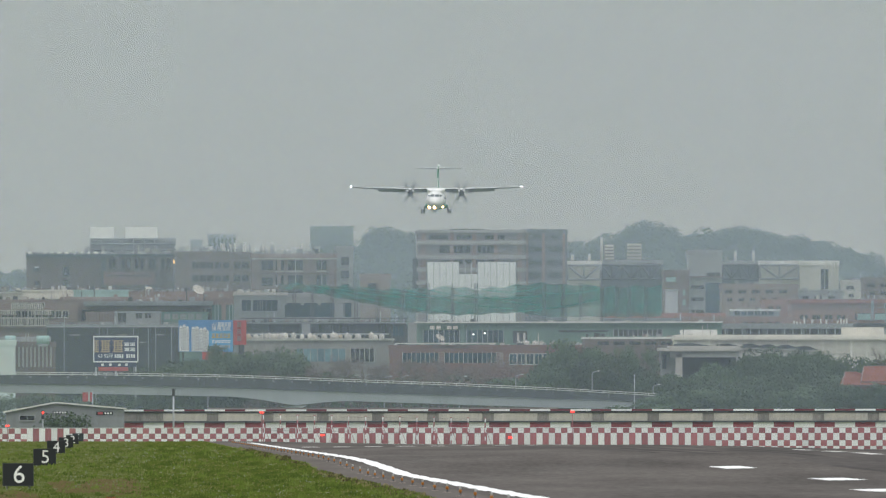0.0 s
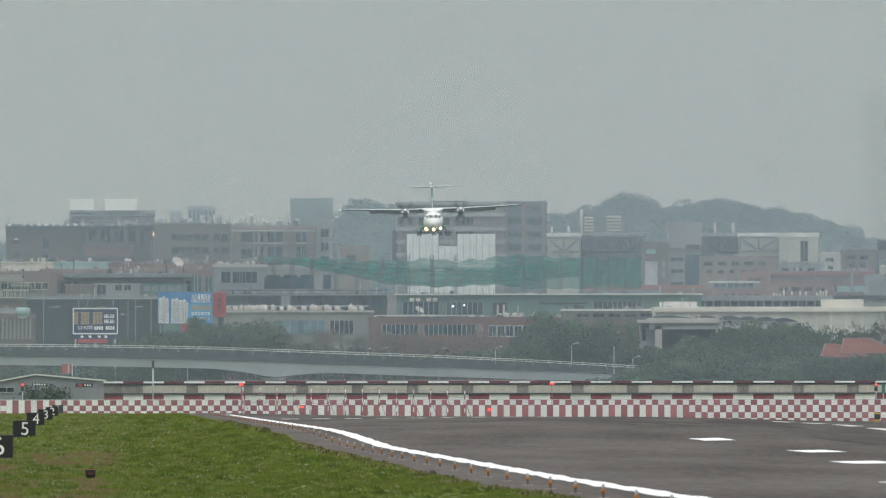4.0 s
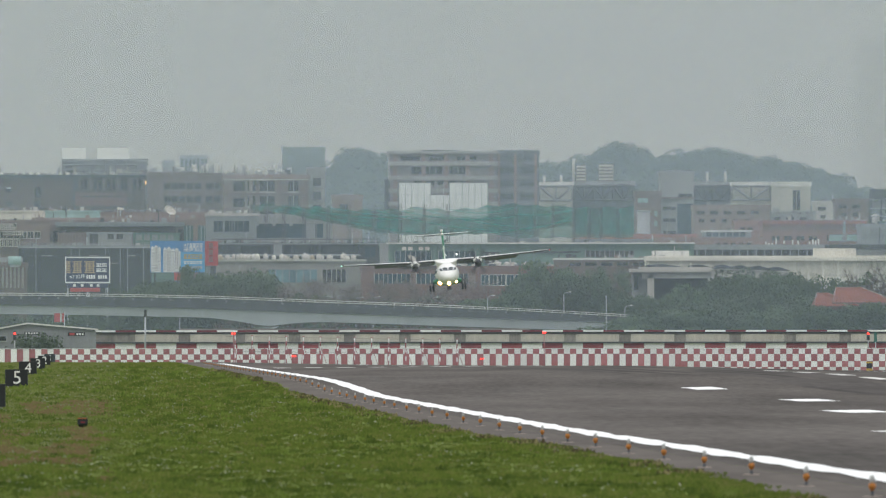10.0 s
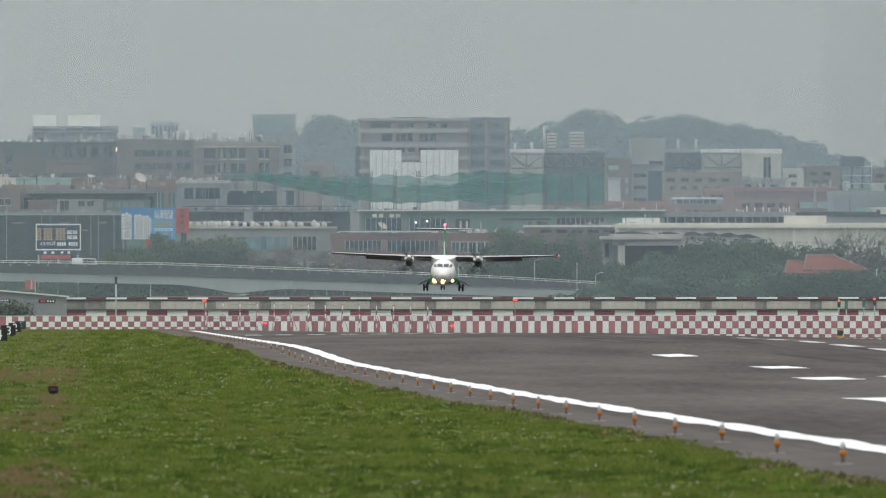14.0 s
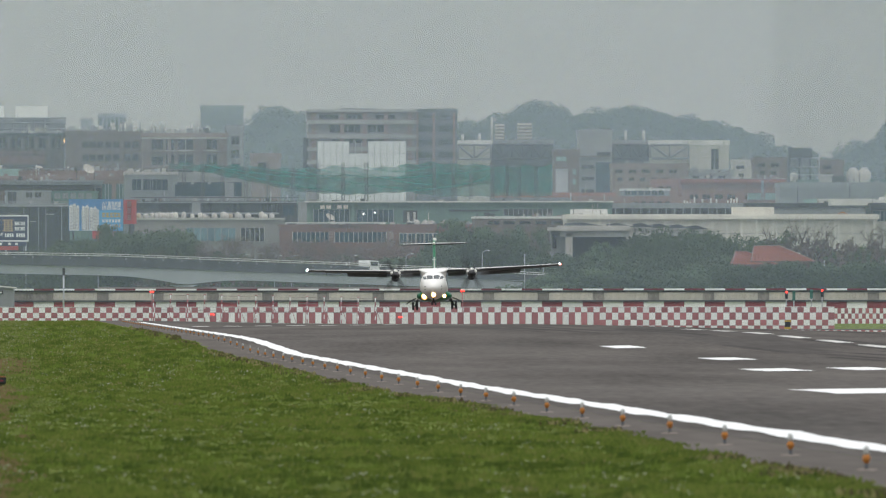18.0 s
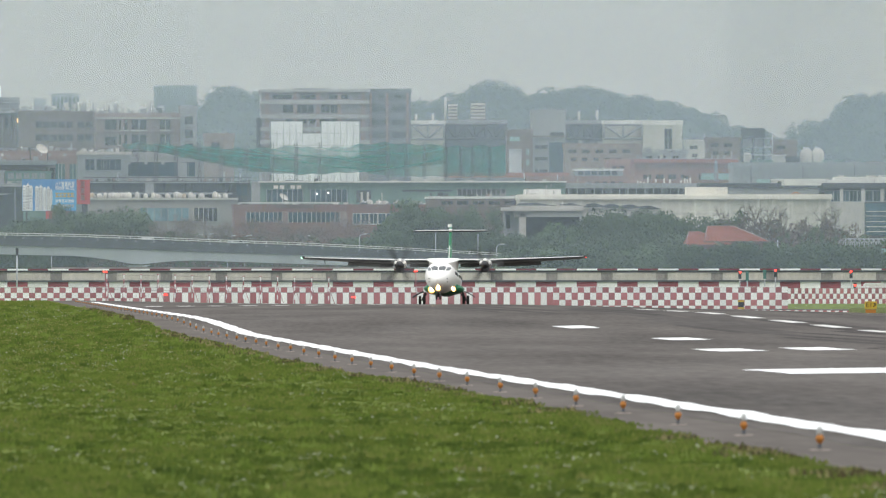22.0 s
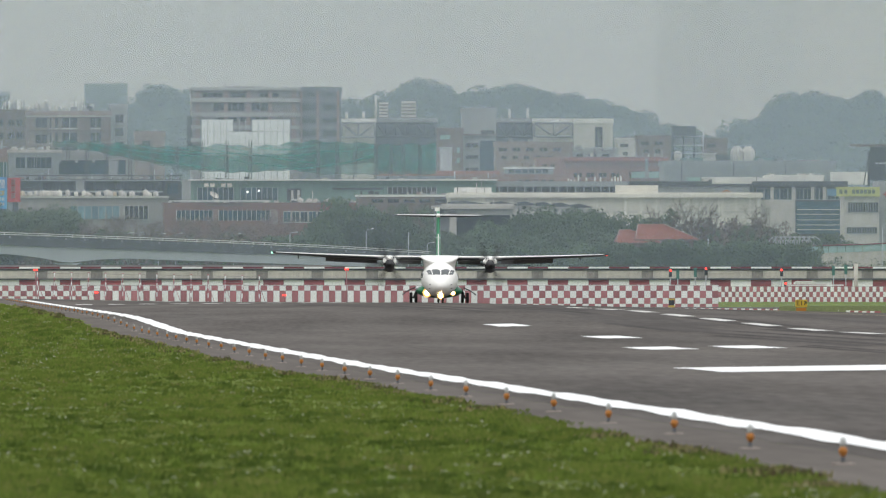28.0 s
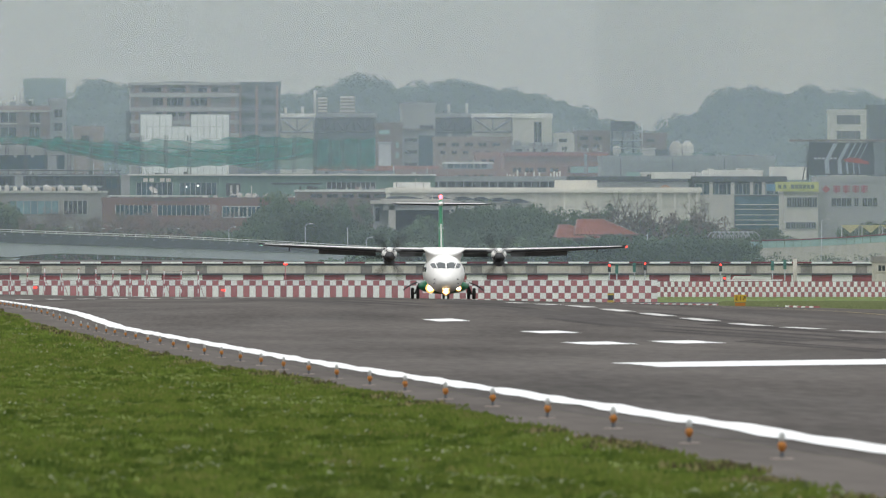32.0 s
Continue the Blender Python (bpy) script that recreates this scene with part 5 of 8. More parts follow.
rod(fm, (20 * k, 0.1, 66 * k), (34 * k, 0.1, 66 * k), 0.07, seg=4)
part("frame", fm, STEEL, o)
for u, r in ((1197, 11.6), (1217, 11.6)):
    o = thing("cooling_tank", (bx(u, 3016), 3016, bz(281, 3010) - 0.1), "round white fibreglass cooling tank on legs", "cooling tower", "cooling tanks")
    k = 3060 / UNIT
    part("shell", rings(bmesh.new(), [[(rr * k * math.cos(a * math.pi / 9), rr * k * math.sin(a * math.pi / 9), z * k) for a in range(18)] for rr, z in ((r * .96, 3), (r, 5), (r, 22), (r * .9, 26), (r * .52, 30), (r * .46, 31.5))]), CREAM_PANEL, o)
    part("fan_ring", rod(bmesh.new(), (0, 0, 31.5 * k), (0, 0, 33 * k), r * .45 * k, seg=12), STEEL, o)
    for a in range(5):
        part("leg", rod(bmesh.new(), (r * .85 * k * math.cos(a * 1.257), r * .85 * k * math.sin(a * 1.257), 0), (r * .85 * k * math.cos(a * 1.257), r * .85 * k * math.sin(a * 1.257), 6 * k), 0.08, seg=5), STEEL, o)
o = thing("ball_tank", (bx(1092, 3020), 3020, bz(281, 3010) - 0.1), "round cream rooftop tank", "tank")
part("shell", ball(bmesh.new(), (0, 0, 1.2), 0.95, 0.95, 1.05), CREAM_WALL, o)
part("stand", rod(bmesh.new(), (0, 0, 0), (0, 0, 0.5), 0.6, seg=10), STEEL, o)
for u0, u1, v0, m in ((1100, 1118, 270, GREEN_WALL), (1120, 1136, 270, GREEN_WALL), (1136, 1160, 261, PALE_WALL), (1160, 1182, 264, DARK_WALL), (1228, 1262, 270, GREEN_WALL), (1270, 1292, 275, PALE_WALL), (1292, 1342, 274, BRICK_WALL), (1015, 1075, 268, ROOF_WHITE), (915, 970, 268, PALE_WALL)):
    building("small equipment cabin on a flat roof", u0, u1, v0, 3044 if u0 < 1068 else 3014, m, 3, base=279 if u0 < 1068 else 284, parapet=0.0, busy=False, name="roof_cabin", category="cabin")

# cream hall with pilasters
D = 2780.0
hall = building("long cream hall with pilasters and a deep cornice", 690, 1240, 338, D, wall_mat("aged_cream_render", (0.56, 0.53, 0.45), 0.2), 20, roof=CREAM_WALL, busy=False)
slab(hall, "cornice", 686, 1243, 334, 341, D, CREAM_WALL, -0.7)
for u in (745, 795, 830, 862, 889, 940, 946, 971, 997, 1024, 1053, 1059, 1087, 1110, 1136, 1163, 1169, 1193, 1218, 1232):
    slab(hall, "pilaster", u, u + 4.2, 341, 420, D, CREAM_WALL, -0.5)
for v in (366, 392):
    slab(hall, "joint_band", 690, 1240, v, v + 1.0, D, GREY_WALL, -0.06)
for u0, u1, v in ((812, 842, 347), (845, 872, 348), (876, 905, 349), (908, 938, 351), (690, 760, 346), (765, 808, 347)):
    rf_ = building("low workshop with a sloping dark roof", u0, u1, v + 8, 2768, PALE_WALL, 8, parapet=0.0, busy=False, name="workshop")
    o_ = rf_.matrix_basis.translation
    ww_ = bx(u1, 2768) - o_.x
    zr_ = bz(v + 8, 2768) - o_.z
    part("sloping_roof", rings(bmesh.new(), [[(-.2, yy, zr_), (ww_ + .3, yy, zr_ + .05), (ww_ * .35, yy, zr_ + .62), (-.2, yy, zr_ + .5)] for yy in (-.4, 8)], smooth=False), DARK_WALL, rf_)
slab(hall, "roof_box", 985, 1058, 319, 335, D, CREAM_WALL, 2, 8, "white roof box")
slab(hall, "side_block", 1240, 1300, 345, 420, D, PALE_WALL, 0.5, 10)
blue = building("dark blue glazed building with pale slats", 1228, 1392, 318, 2830, DARK_WALL, 16, windows=((326, 344, 1238, 14, 12, 11), (352, 368, 1308, 16, 14, 6), (371, 386, 1308, 16, 14, 6), (388, 402, 1308, 16, 14, 6)), glass=BLUEGLASS, trim=SHED_WALL)
slab(blue, "curtain_wall", 1302, 1388, 348, 405, 2830, mat("blue_curtain_glass", (0.045, 0.105, 0.135), 0.15, vary=0.35, scale=0.3, fine=1.2, bump=0.0), -0.3)
for v in (361.7, 370, 380, 389, 397.5):
    slab(blue, "slat", 1303, 1387, v, v + 1.0, 2830, CREAM_WALL, -0.7, -0.28)
for u in (1256, 1294, 1328, 1349):
    slab(blue, "column", u, u + 6, 322, 345, 2830, PALE_WALL, -0.6)
slab(blue, "eave", 1226, 1372, 316, 321, 2830, DARK_WALL, -0.9)
slab(blue, "white_roof", 1160, 1265, 306, 316, 2830, ROOF_WHITE, 5, 14)
slab(blue, "white_roof_vent", 1250, 1352, 302, 316, 2830, ROOF_WHITE, 6, 14)
slab(blue, "white_roof_box", 1368, 1432, 295, 318, 2830, ROOF_WHITE, 3, 10)
o = thing("roof_ornament", (bx(1178, 2790), 2790, bz(337, 2790)), "curved orange roof ornament", "ornament")
part("arc", rings(bmesh.new(), [[(0.62 * rr * math.cos(a) - .0, yy, 0.62 * rr * math.sin(a)) for rr, yy in ((1.0, 0), (1.25, 0), (1.25, .3), (1.0, .3))] for a in np.linspace(0.6, 3.0, 9)], smooth=False), ORANGE, o)
white_shop = building("white building with a band of windows", 1388, 1449, 338, 2770, PALE_WALL, 14, windows=((350, 366, 1398, 9, 7.5, 6), (394, 404, 1396, 9, 7.5, 6)), trim=SHED_WALL)
slab(white_shop, "sign_board", 1372, 1450, 322, 339, 2770, mat("lime_sign_face", (0.44, 0.45, 0.15), 0.6, vary=0.1), -0.5, -0.2, "lime green sign board")
BAR_DARK = mat("dark_lettering", (0.10, 0.13, 0.08), 0.6, vary=0.1)
slab(white_shop, "sign_logo", 1357, 1373, 326, 338, 2770, mat("blue_sign_patch", (0.10, 0.22, 0.32), 0.6, vary=0.2), -0.55, -0.2)
for u in (1378, 1387, 1401, 1408, 1415, 1422, 1429, 1436):
    slab(white_shop, "sign_bar", u, u + 5.5, 327, 334, 2770, BAR_DARK, -0.56, -0.48)
grey_shop = building("grey building with red sign shapes and a window band", 1449, 1640, 318, 2775, GREY_WALL, 16, windows=((351, 365, 1477, 9, 7.5, 4), (351, 365, 1517, 9, 7, 1), (351, 365, 1532, 9, 7.5, 3)), trim=SHED_WALL)
RED_SIGN = mat("red_lettering", (0.32, 0.09, 0.10), 0.6, vary=0.1)
dm = bmesh.new()
gx, gzz = bx(1463, 2775) - bx(1449, 2775), bz(335, 2775) + 1.2
rings(dm, [[(gx + sx * 0.62, -0.25 + yy, gzz + sz * 0.55) for sx, sz in ((1, 0), (0, 1), (-1, 0), (0, -1))] for yy in (0, 0.2)], smooth=False)
part("sign_diamond", dm, RED_SIGN, grey_shop)
for u in (1476, 1493, 1510, 1525):
    for q in (0, 4, 8):
        slab(grey_shop, "sign_bar", u, u + 12, 329 + q, 331.5 + q, 2775, RED_SIGN, -0.2)
    slab(grey_shop, "sign_bar", u + 4, u + 6.5, 328, 342, 2775, RED_SIGN, -0.19)
board = thing("roof_billboard", (bx(1490, 2786), 2786, bz(318, 2775) - 0.1), "dark billboard with pale streaks on a lattice frame", "billboard")
k = 2786 / UNIT
part("panel", box(bmesh.new(), -57 * k, 58 * k, 0, 0.4, 10 * k, 68 * k), mat("dark_poster", (0.035, 0.045, 0.055), 0.5, vary=0.4, scale=0.3, fine=1.0), board)
for u, w in ((-22, 8), (1, 7), (16, 3), (28, 2), (38, 1.5)):
    s = bmesh.new()
    rings(s, [[((u + dx) * k, y, z * k) for dx, z in ((-6, 12), (w - 6, 12), (w - 8, 35), (w + 8, 66), (8, 66), (-8, 35))] for y in (-0.06, -0.01)], smooth=False)
    part("pale_streak", s, mat("poster_streak", (0.27, 0.31, 0.33), 0.5, vary=0.3, scale=0.4, fine=2), board)
rc = bmesh.new()
rings(rc, [[(u * k, y, z * k) for u, z in ((4, 37), (14, 41), (30, 40), (48, 34), (50, 29), (28, 31), (8, 34))] for y in (-0.09, -0.02)], smooth=False)
part("poster_shape", rc, mat("poster_red", (0.28, 0.05, 0.04), 0.5, vary=0.3), board)
for q in range(6):
    part("poster_bar", box(bmesh.new(), (-48 + q * 7) * k, (-43 + q * 7) * k, -.05, 0, 38 * k, 41 * k), STEEL, board)
lt = bmesh.new()
for u in (-60, -45, -20, 5, 30, 55):
    rod(lt, (u * k, 0.6, 0.0), (u * k, 0.6, 62 * k), 0.1, seg=5)
for a, c in ((-80, -58), (-70, -58)):
    rod(lt, (a * k + 1, 0.6, 0.0), (c * k, 0.6, 60 * k), 0.09, seg=5)
part("lattice", lt, DARKSTEEL, board)
part("canopy", box(bmesh.new(), -92 * k, 92 * k, 0.3, 1.6, 69.5 * k, 73 * k), TAUPE_WALL, board, "thin grey brown canopy over the board")
for q in range(9):
    part("spotlight", box(bmesh.new(), (-50 + q * 13) * k, (-47 + q * 13) * k, -0.7, 0.3, 69 * k, 71 * k), DARKSTEEL, board)
b = building("pale concrete frame building on the hillside", 1470, 1537, 198, 3700, PALE_WALL, 10, windows=((204, 220, 1503, 40, 42, 1), (232, 246, 1503, 40, 42, 1)), glass=DARK_WALL)
building("dark narrow block on the hillside", 1540, 1600, 190, 3680, DARK_WALL, 10)

# funnel canopies and arched steelwork beside the ramp
CANOPY_CLOTH = veil_mat("cream_canopy_cloth", 1.0, (0.78, 0.72, 0.55))
for u in (1506, 1542, 1578):
    o = thing("tent", (bx(u, 2720), 2720, bz(412, 2720)), "cream canopy shaped like an upturned pyramid on posts", "canopy", "funnel canopies")
    t_ = bmesh.new()
    kk = 2720 / UNIT
    rings(t_, [[(sx * w_ * kk, sy * w_ * kk, z * kk) for sx, sy in ((-1, -1), (1, -1), (1, 1), (-1, 1))] for w_, z in ((1, 0), (8, 6), (16, 13), (16.5, 13.6))], smooth=False)
    part("canopy", t_, CANOPY_CLOTH, o)
    for sx in (-15, 15):
        part("post", rod(bmesh.new(), (sx * kk, 0, -8), (sx * kk, 0, 12 * kk), 0.08, seg=6), STEEL, o)
        part("brace", rod(bmesh.new(), (sx * kk, 0.1, 1 * kk), (sx * .3 * kk, 0.1, 12 * kk), 0.07, seg=5), DARKSTEEL, o)
o = thing("steel_arches", (bx(1300, 2680), 2680, -1.0), "row of white arched steel frames over a stair", "arch")
for q in range(9):
    a_ = bmesh.new()
    cx = (-34 + q * 8.4) * 2680 / UNIT
    pts_ = [(cx + 1.1 * math.cos(a), 0.1 * q, bz(425, 2680) + 1.0 + 1.2 * math.sin(a)) for a in np.linspace(0.2, 2.94, 7)]
    for p0, p1 in zip(pts_, pts_[1:]):
        rod(a_, p0, p1, 0.09, seg=5)
    rod(a_, (cx, 0.1 * q, 0), (cx, 0.1 * q, bz(425, 2680) + 2.2), 0.08, seg=5)
    part("arch", a_, GREY_WALL, o)

# hazy towers, far away
for u0, u1, v in ((1062, 1166, -46), (1172, 1310, -70), (1308, 1482, -90), (1490, 1700, -60)):
    t = building("high rise tower nearly lost in the haze", u0, u1, v, 4900, TOWER_PALE if u0 == 1308 else TOWER_WALL, 30, windows=tuple((vv, vv + 7, u0 + 10, 17, 11, int((u1 - u0) / 17)) for vv in range(v + 12, 260, 26)) if u0 != 1172 else (), glass=GREY_WALL, category="tower")


# ---- signboards and the house ----
def text_mesh(body, size, m, depth=0.01):
    cu = bpy.data.curves.new("digits", "FONT")
    cu.body, cu.size, cu.align_x, cu.align_y, cu.extrude = body, size, "CENTER", "CENTER", depth
    ob = bpy.data.objects.new("digits", cu)
    scene.collection.objects.link(ob)
    bpy.context.view_layer.update()
    me = bpy.data.meshes.new_from_object(ob.evaluated_get(bpy.context.evaluated_depsgraph_get()))
    bpy.data.objects.remove(ob)
    me.materials.clear()
    me.materials.append(m)
    return me


NAVY = mat("navy_sign_face", (0.03, 0.045, 0.10), 0.6, vary=0.2)
GOLD = mat("gold_lettering", (0.45, 0.33, 0.20), 0.5, vary=0.15)
SKYBLUE = mat("sky_blue_poster", (0.08, 0.24, 0.48), 0.6, vary=0.25, scale=0.15, fine=0.8)
POSTER_RED = mat("red_poster", (0.42, 0.07, 0.07), 0.6, vary=0.15)
SY = 2758.0
k = SY / UNIT
sb = thing("signboard", (bx(-303, SY), SY, -1.2), "navy signboard with gold and white lettering bars in a white frame", "billboard")
zb = lambda v: bz(v, SY) + 1.2
part("panel", box(bmesh.new(), -39 * k, 39 * k, 0, 0.3, zb(378), zb(334)), NAVY, sb)
fr = bmesh.new()
for a, c, e, g in ((-40, 40, 335.5, 333), (-40, 40, 380, 377.5)):
    box(fr, a * k, c * k, -0.1, 0.3, zb(e), zb(g))
for a in (-40, 38):
    box(fr, a * k, (a + 2) * k, -0.1, 0.3, zb(378), zb(335))
part("white_frame", fr, WHITE, sb)
def strokes(ob, name, u0, u1, v0, v1, m, y=-0.06, n=5):
    """One block of lettering as plain bars: n across, three upright."""
    g = bmesh.new()
    h, w = (v1 - v0) / (2 * n - 1), u1 - u0
    for q in range(n):
        cut = (0, .12, 0, .2, .05)[q % 5] * w
        box(g, (u0 + cut) * k, (u1 - cut) * k, y, 0, zb(v0 + (2 * q + 1) * h), zb(v0 + 2 * q * h))
    for q in (.15, .47, .8):
        box(g, (u0 + q * w) * k, (u0 + q * w + w * .1) * k, y + 0.005, 0, zb(v1), zb(v0))
    return part(name, g, m, ob)


def words(ob, body, u, v, size, m, y=-0.07, wide=1.0):
    """Words centred on the bearing (u, v) of a board."""
    o = part("lettering", text_mesh(body, size * k, m, 0.02), None, ob)
    o.matrix_basis = pose(u * k, y, zb(v), 90)
    o.scale = (wide, 1, 1)
    return o


for u0, u1 in ((-39, -30), (-27, -10), (-6, 13)):
    strokes(sb, "gold_bars", u0, u1, 341, 362, GOLD, n=6)
for u0, u1, v0 in ((15, 24, 345), (25, 34, 345), (15, 24, 354), (25, 34, 354)):
    strokes(sb, "white_bars", u0, u1, v0, v0 + 6, WHITE, n=3)
words(sb, "63·92坪", -18, 368.7, 8.5, WHITE)
for q in range(9):
    if q != 4:
        part("white_bar", box(bmesh.new(), (-2 + q * 4.1) * k, (0.9 + q * 4.1) * k, -0.06, 0, zb(372), zb(365.5)), WHITE, sb)
part("red_banner", box(bmesh.new(), -31 * k, 22 * k, -0.02, 0.2, zb(395), zb(388)), POSTER_RED, sb)
part("blue_banner", box(bmesh.new(), -37 * k, 36 * k, 0.0, 0.2, zb(388), zb(380)), NAVY, sb)
for u in (-26, -12, 4, 16):
    part("white_bar", box(bmesh.new(), u * k, (u + 5) * k, -0.05, 0, zb(386), zb(382)), WHITE, sb)
for u in (-35, 0, 35):
    part("post", rod(bmesh.new(), (u * k, 0.5, 0), (u * k, 0.5, zb(340)), 0.12, seg=6), STEEL, sb)

SY = 2760.0
k = SY / UNIT
sb = thing("poster_board", (bx(-144, SY), SY, -1.2), "blue housing poster with white towers and lettering bars", "billboard")
part("panel", box(bmesh.new(), -48 * k, 48 * k, 0, 0.3, zb(361), zb(305)), SKYBLUE, sb)
part("cyan_panel", box(bmesh.new(), 5 * k, 48 * k, -0.03, 0.0, zb(359), zb(325)), mat("cyan_poster", (0.10, 0.36, 0.62), 0.6, vary=0.2, scale=0.2), sb)
part("red_panel", box(bmesh.new(), 49 * k, 72 * k, 0.02, 0.3, zb(349), zb(306)), POSTER_RED, sb)
part("red_foot", box(bmesh.new(), -6 * k, 26 * k, 0.05, 0.3, zb(375), zb(361)), POSTER_RED, sb)
for u, v, w in ((-47, 317, 5.5), (-41.2, 315, 6.5), (-34.4, 318, 5), (-25, 319, 6), (-18.6, 318, 7), (-11, 321, 6), (-4.6, 320, 6.4), (2, 325, 3.5)):
    tw = part("painted_tower", box(bmesh.new(), u * k, (u + w) * k, -0.06, 0, zb(360.5), zb(v)), WHITE, sb)
    part("painted_crown", box(bmesh.new(), (u + w * .25) * k, (u + w * .75) * k, -0.055, 0, zb(v), zb(v - 2.2)), WHITE, sb)
    g = bmesh.new()
    for q in range(int((359 - v) / 2.6)):
        box(g, (u + .7) * k, (u + w * .42) * k, -0.075, -0.05, zb(v + 3.6 + q * 2.6), zb(v + 2.4 + q * 2.6))
        box(g, (u + w * .58) * k, (u + w - .7) * k, -0.075, -0.05, zb(v + 3.6 + q * 2.6), zb(v + 2.4 + q * 2.6))
    part("painted_windows", g, DARKSTEEL, sb)
words(sb, "A7", 15.5, 312.8, 8, WHITE)
for u0 in (21.5, 27.5, 33.5, 39.5):
    strokes(sb, "white_bars", u0, u0 + 5, 309.5, 316, WHITE, n=3)
words(sb, "磅礴落成", 27.5, 321, 9.2, WHITE, wide=0.92)
for q in range(5):
    strokes(sb, "yellow_bars", 11 + q * 6.8, 16.6 + q * 6.8, 329, 337, SIGN_YELLOW, n=3)
for q in range(6):
    strokes(sb, "white_bars", 11 + q * 5.6, 15.6 + q * 5.6, 341, 346, WHITE, n=2)
for q in range(8):
    part("pale_bar", box(bmesh.new(), (11 + q * 4.2) * k, (14 + q * 4.2) * k, -0.08, -0.02, zb(355), zb(349.5)), STEEL, sb)
for q in range(3):
    strokes(sb, "pale_bars", 55, 63, 309 + q * 12, 318 + q * 12, PALE_WALL, y=0.0, n=3)
for u in (-40, 0, 40, 60):
    part("post", rod(bmesh.new(), (u * k, 0.5, 0), (u * k, 0.5, zb(320)), 0.13, seg=6), DARKSTEEL, sb)

HY = 2640.0
k = HY / UNIT
house = thing("house", (bx(1060, HY), HY, -1.0), "house with an orange tiled hip roof among trees", "house")
zh = lambda v: bz(v, HY) + 1.0
part("wall", box(bmesh.new(), -70 * k, 60 * k, 1, 8, 0, zh(412)), TAUPE_WALL, house)
for nm, x0, x1, ve, vr, r0, r1, yy in (("roof", -44, 71, 415, 388, -36, 10, 0.0), ("roof", -78, 6, 421, 398, -70, -50, -0.8)):
    r = bmesh.new()
    e = [r.verts.new((p, q, zh(ve))) for p, q in ((x0 * k, yy), (x1 * k, yy), (x1 * k, yy + 9), (x0 * k, yy + 9))]
    t = [r.verts.new((p, yy + 4.5, zh(vr))) for p in (r0 * k, r1 * k)]
    for f in ((e[0], e[1], t[1], t[0]), (e[1], e[2], t[1]), (e[2], e[3], t[0], t[1]), (e[3], e[0], t[0]), (e[3], e[2], e[1], e[0])):
        r.faces.new(f)
    rf = part(nm, r, ORANGE_TILE, house)
    rr = bmesh.new()
    rod(rr, (r0 * k, yy + 4.5, zh(vr)), (r1 * k, yy + 4.5, zh(vr)), 0.08, seg=6)
    for a, c in ((x0, r0), (x1, r1)):
        rod(rr, (a * k, yy, zh(ve)), (c * k, yy + 4.5, zh(vr)), 0.07, seg=6)
    part("ridge", rr, PINK_WALL, rf)
    ribs = bmesh.new()
    for q in range(1, 16):
        f = q / 16
        a, c = Vector(((x0 + (x1 - x0) * f) * k, yy - .02, zh(ve) + .02)), Vector(((r0 + (r1 - r0) * f) * k, yy + 4.48, zh(vr) + .02))
        rod(ribs, a, c, 0.05, seg=4)
    part("tile_ribs", ribs, ORANGE_TILE, rf)
    part("eave", box(bmesh.new(), x0 * k, x1 * k, yy - .12, yy, zh(ve) - .16, zh(ve) + .01), TAUPE_WALL, rf)
part("roof_lantern", rod(bmesh.new(), (8 * k, 1.8, zh(412)), (8 * k, 1.8, zh(405)), 0.3, 0.2, seg=8), DARKSTEEL, house)


# ---- trees ----
def leafage(name, lobes, n, size, m, seed, up=0.45, ragged=0.55, skin=0.45):
    """Leaf clumps on the skin of many rounded lobes (centre and radii), each turned outwards and up."""
    rg = np.random.RandomState(seed)
    lob = np.array(lobes, dtype=float)
    area = lob[:, 3] * lob[:, 5]
    k = rg.choice(len(lob), n, p=area / area.sum())
    d = rg.normal(size=(n, 3))
    d /= np.linalg.norm(d, axis=1)[:, None]
    p = lob[k, :3] + d * lob[k, 3:] * (1.05 - skin * rg.rand(n, 1))
    nrm = d + np.array((0, 0, up)) + ragged * rg.normal(size=(n, 3))
    nrm /= np.linalg.norm(nrm, axis=1)[:, None]
    t = np.cross(nrm, rg.normal(size=(n, 3)))
    t /= np.linalg.norm(t, axis=1)[:, None]
    w = np.cross(nrm, t)
    s = size * rg.uniform(0.6, 1.4, (n, 1))
    vs = np.stack((p - t * s - w * s * .5, p + t * s * .3 - w * s * .8, p + t * s, p + w * s * .8), 1).reshape(-1, 3)
    return raw_mesh(name, vs.tolist(), np.arange(4 * n).reshape(-1, 4).tolist(), m)


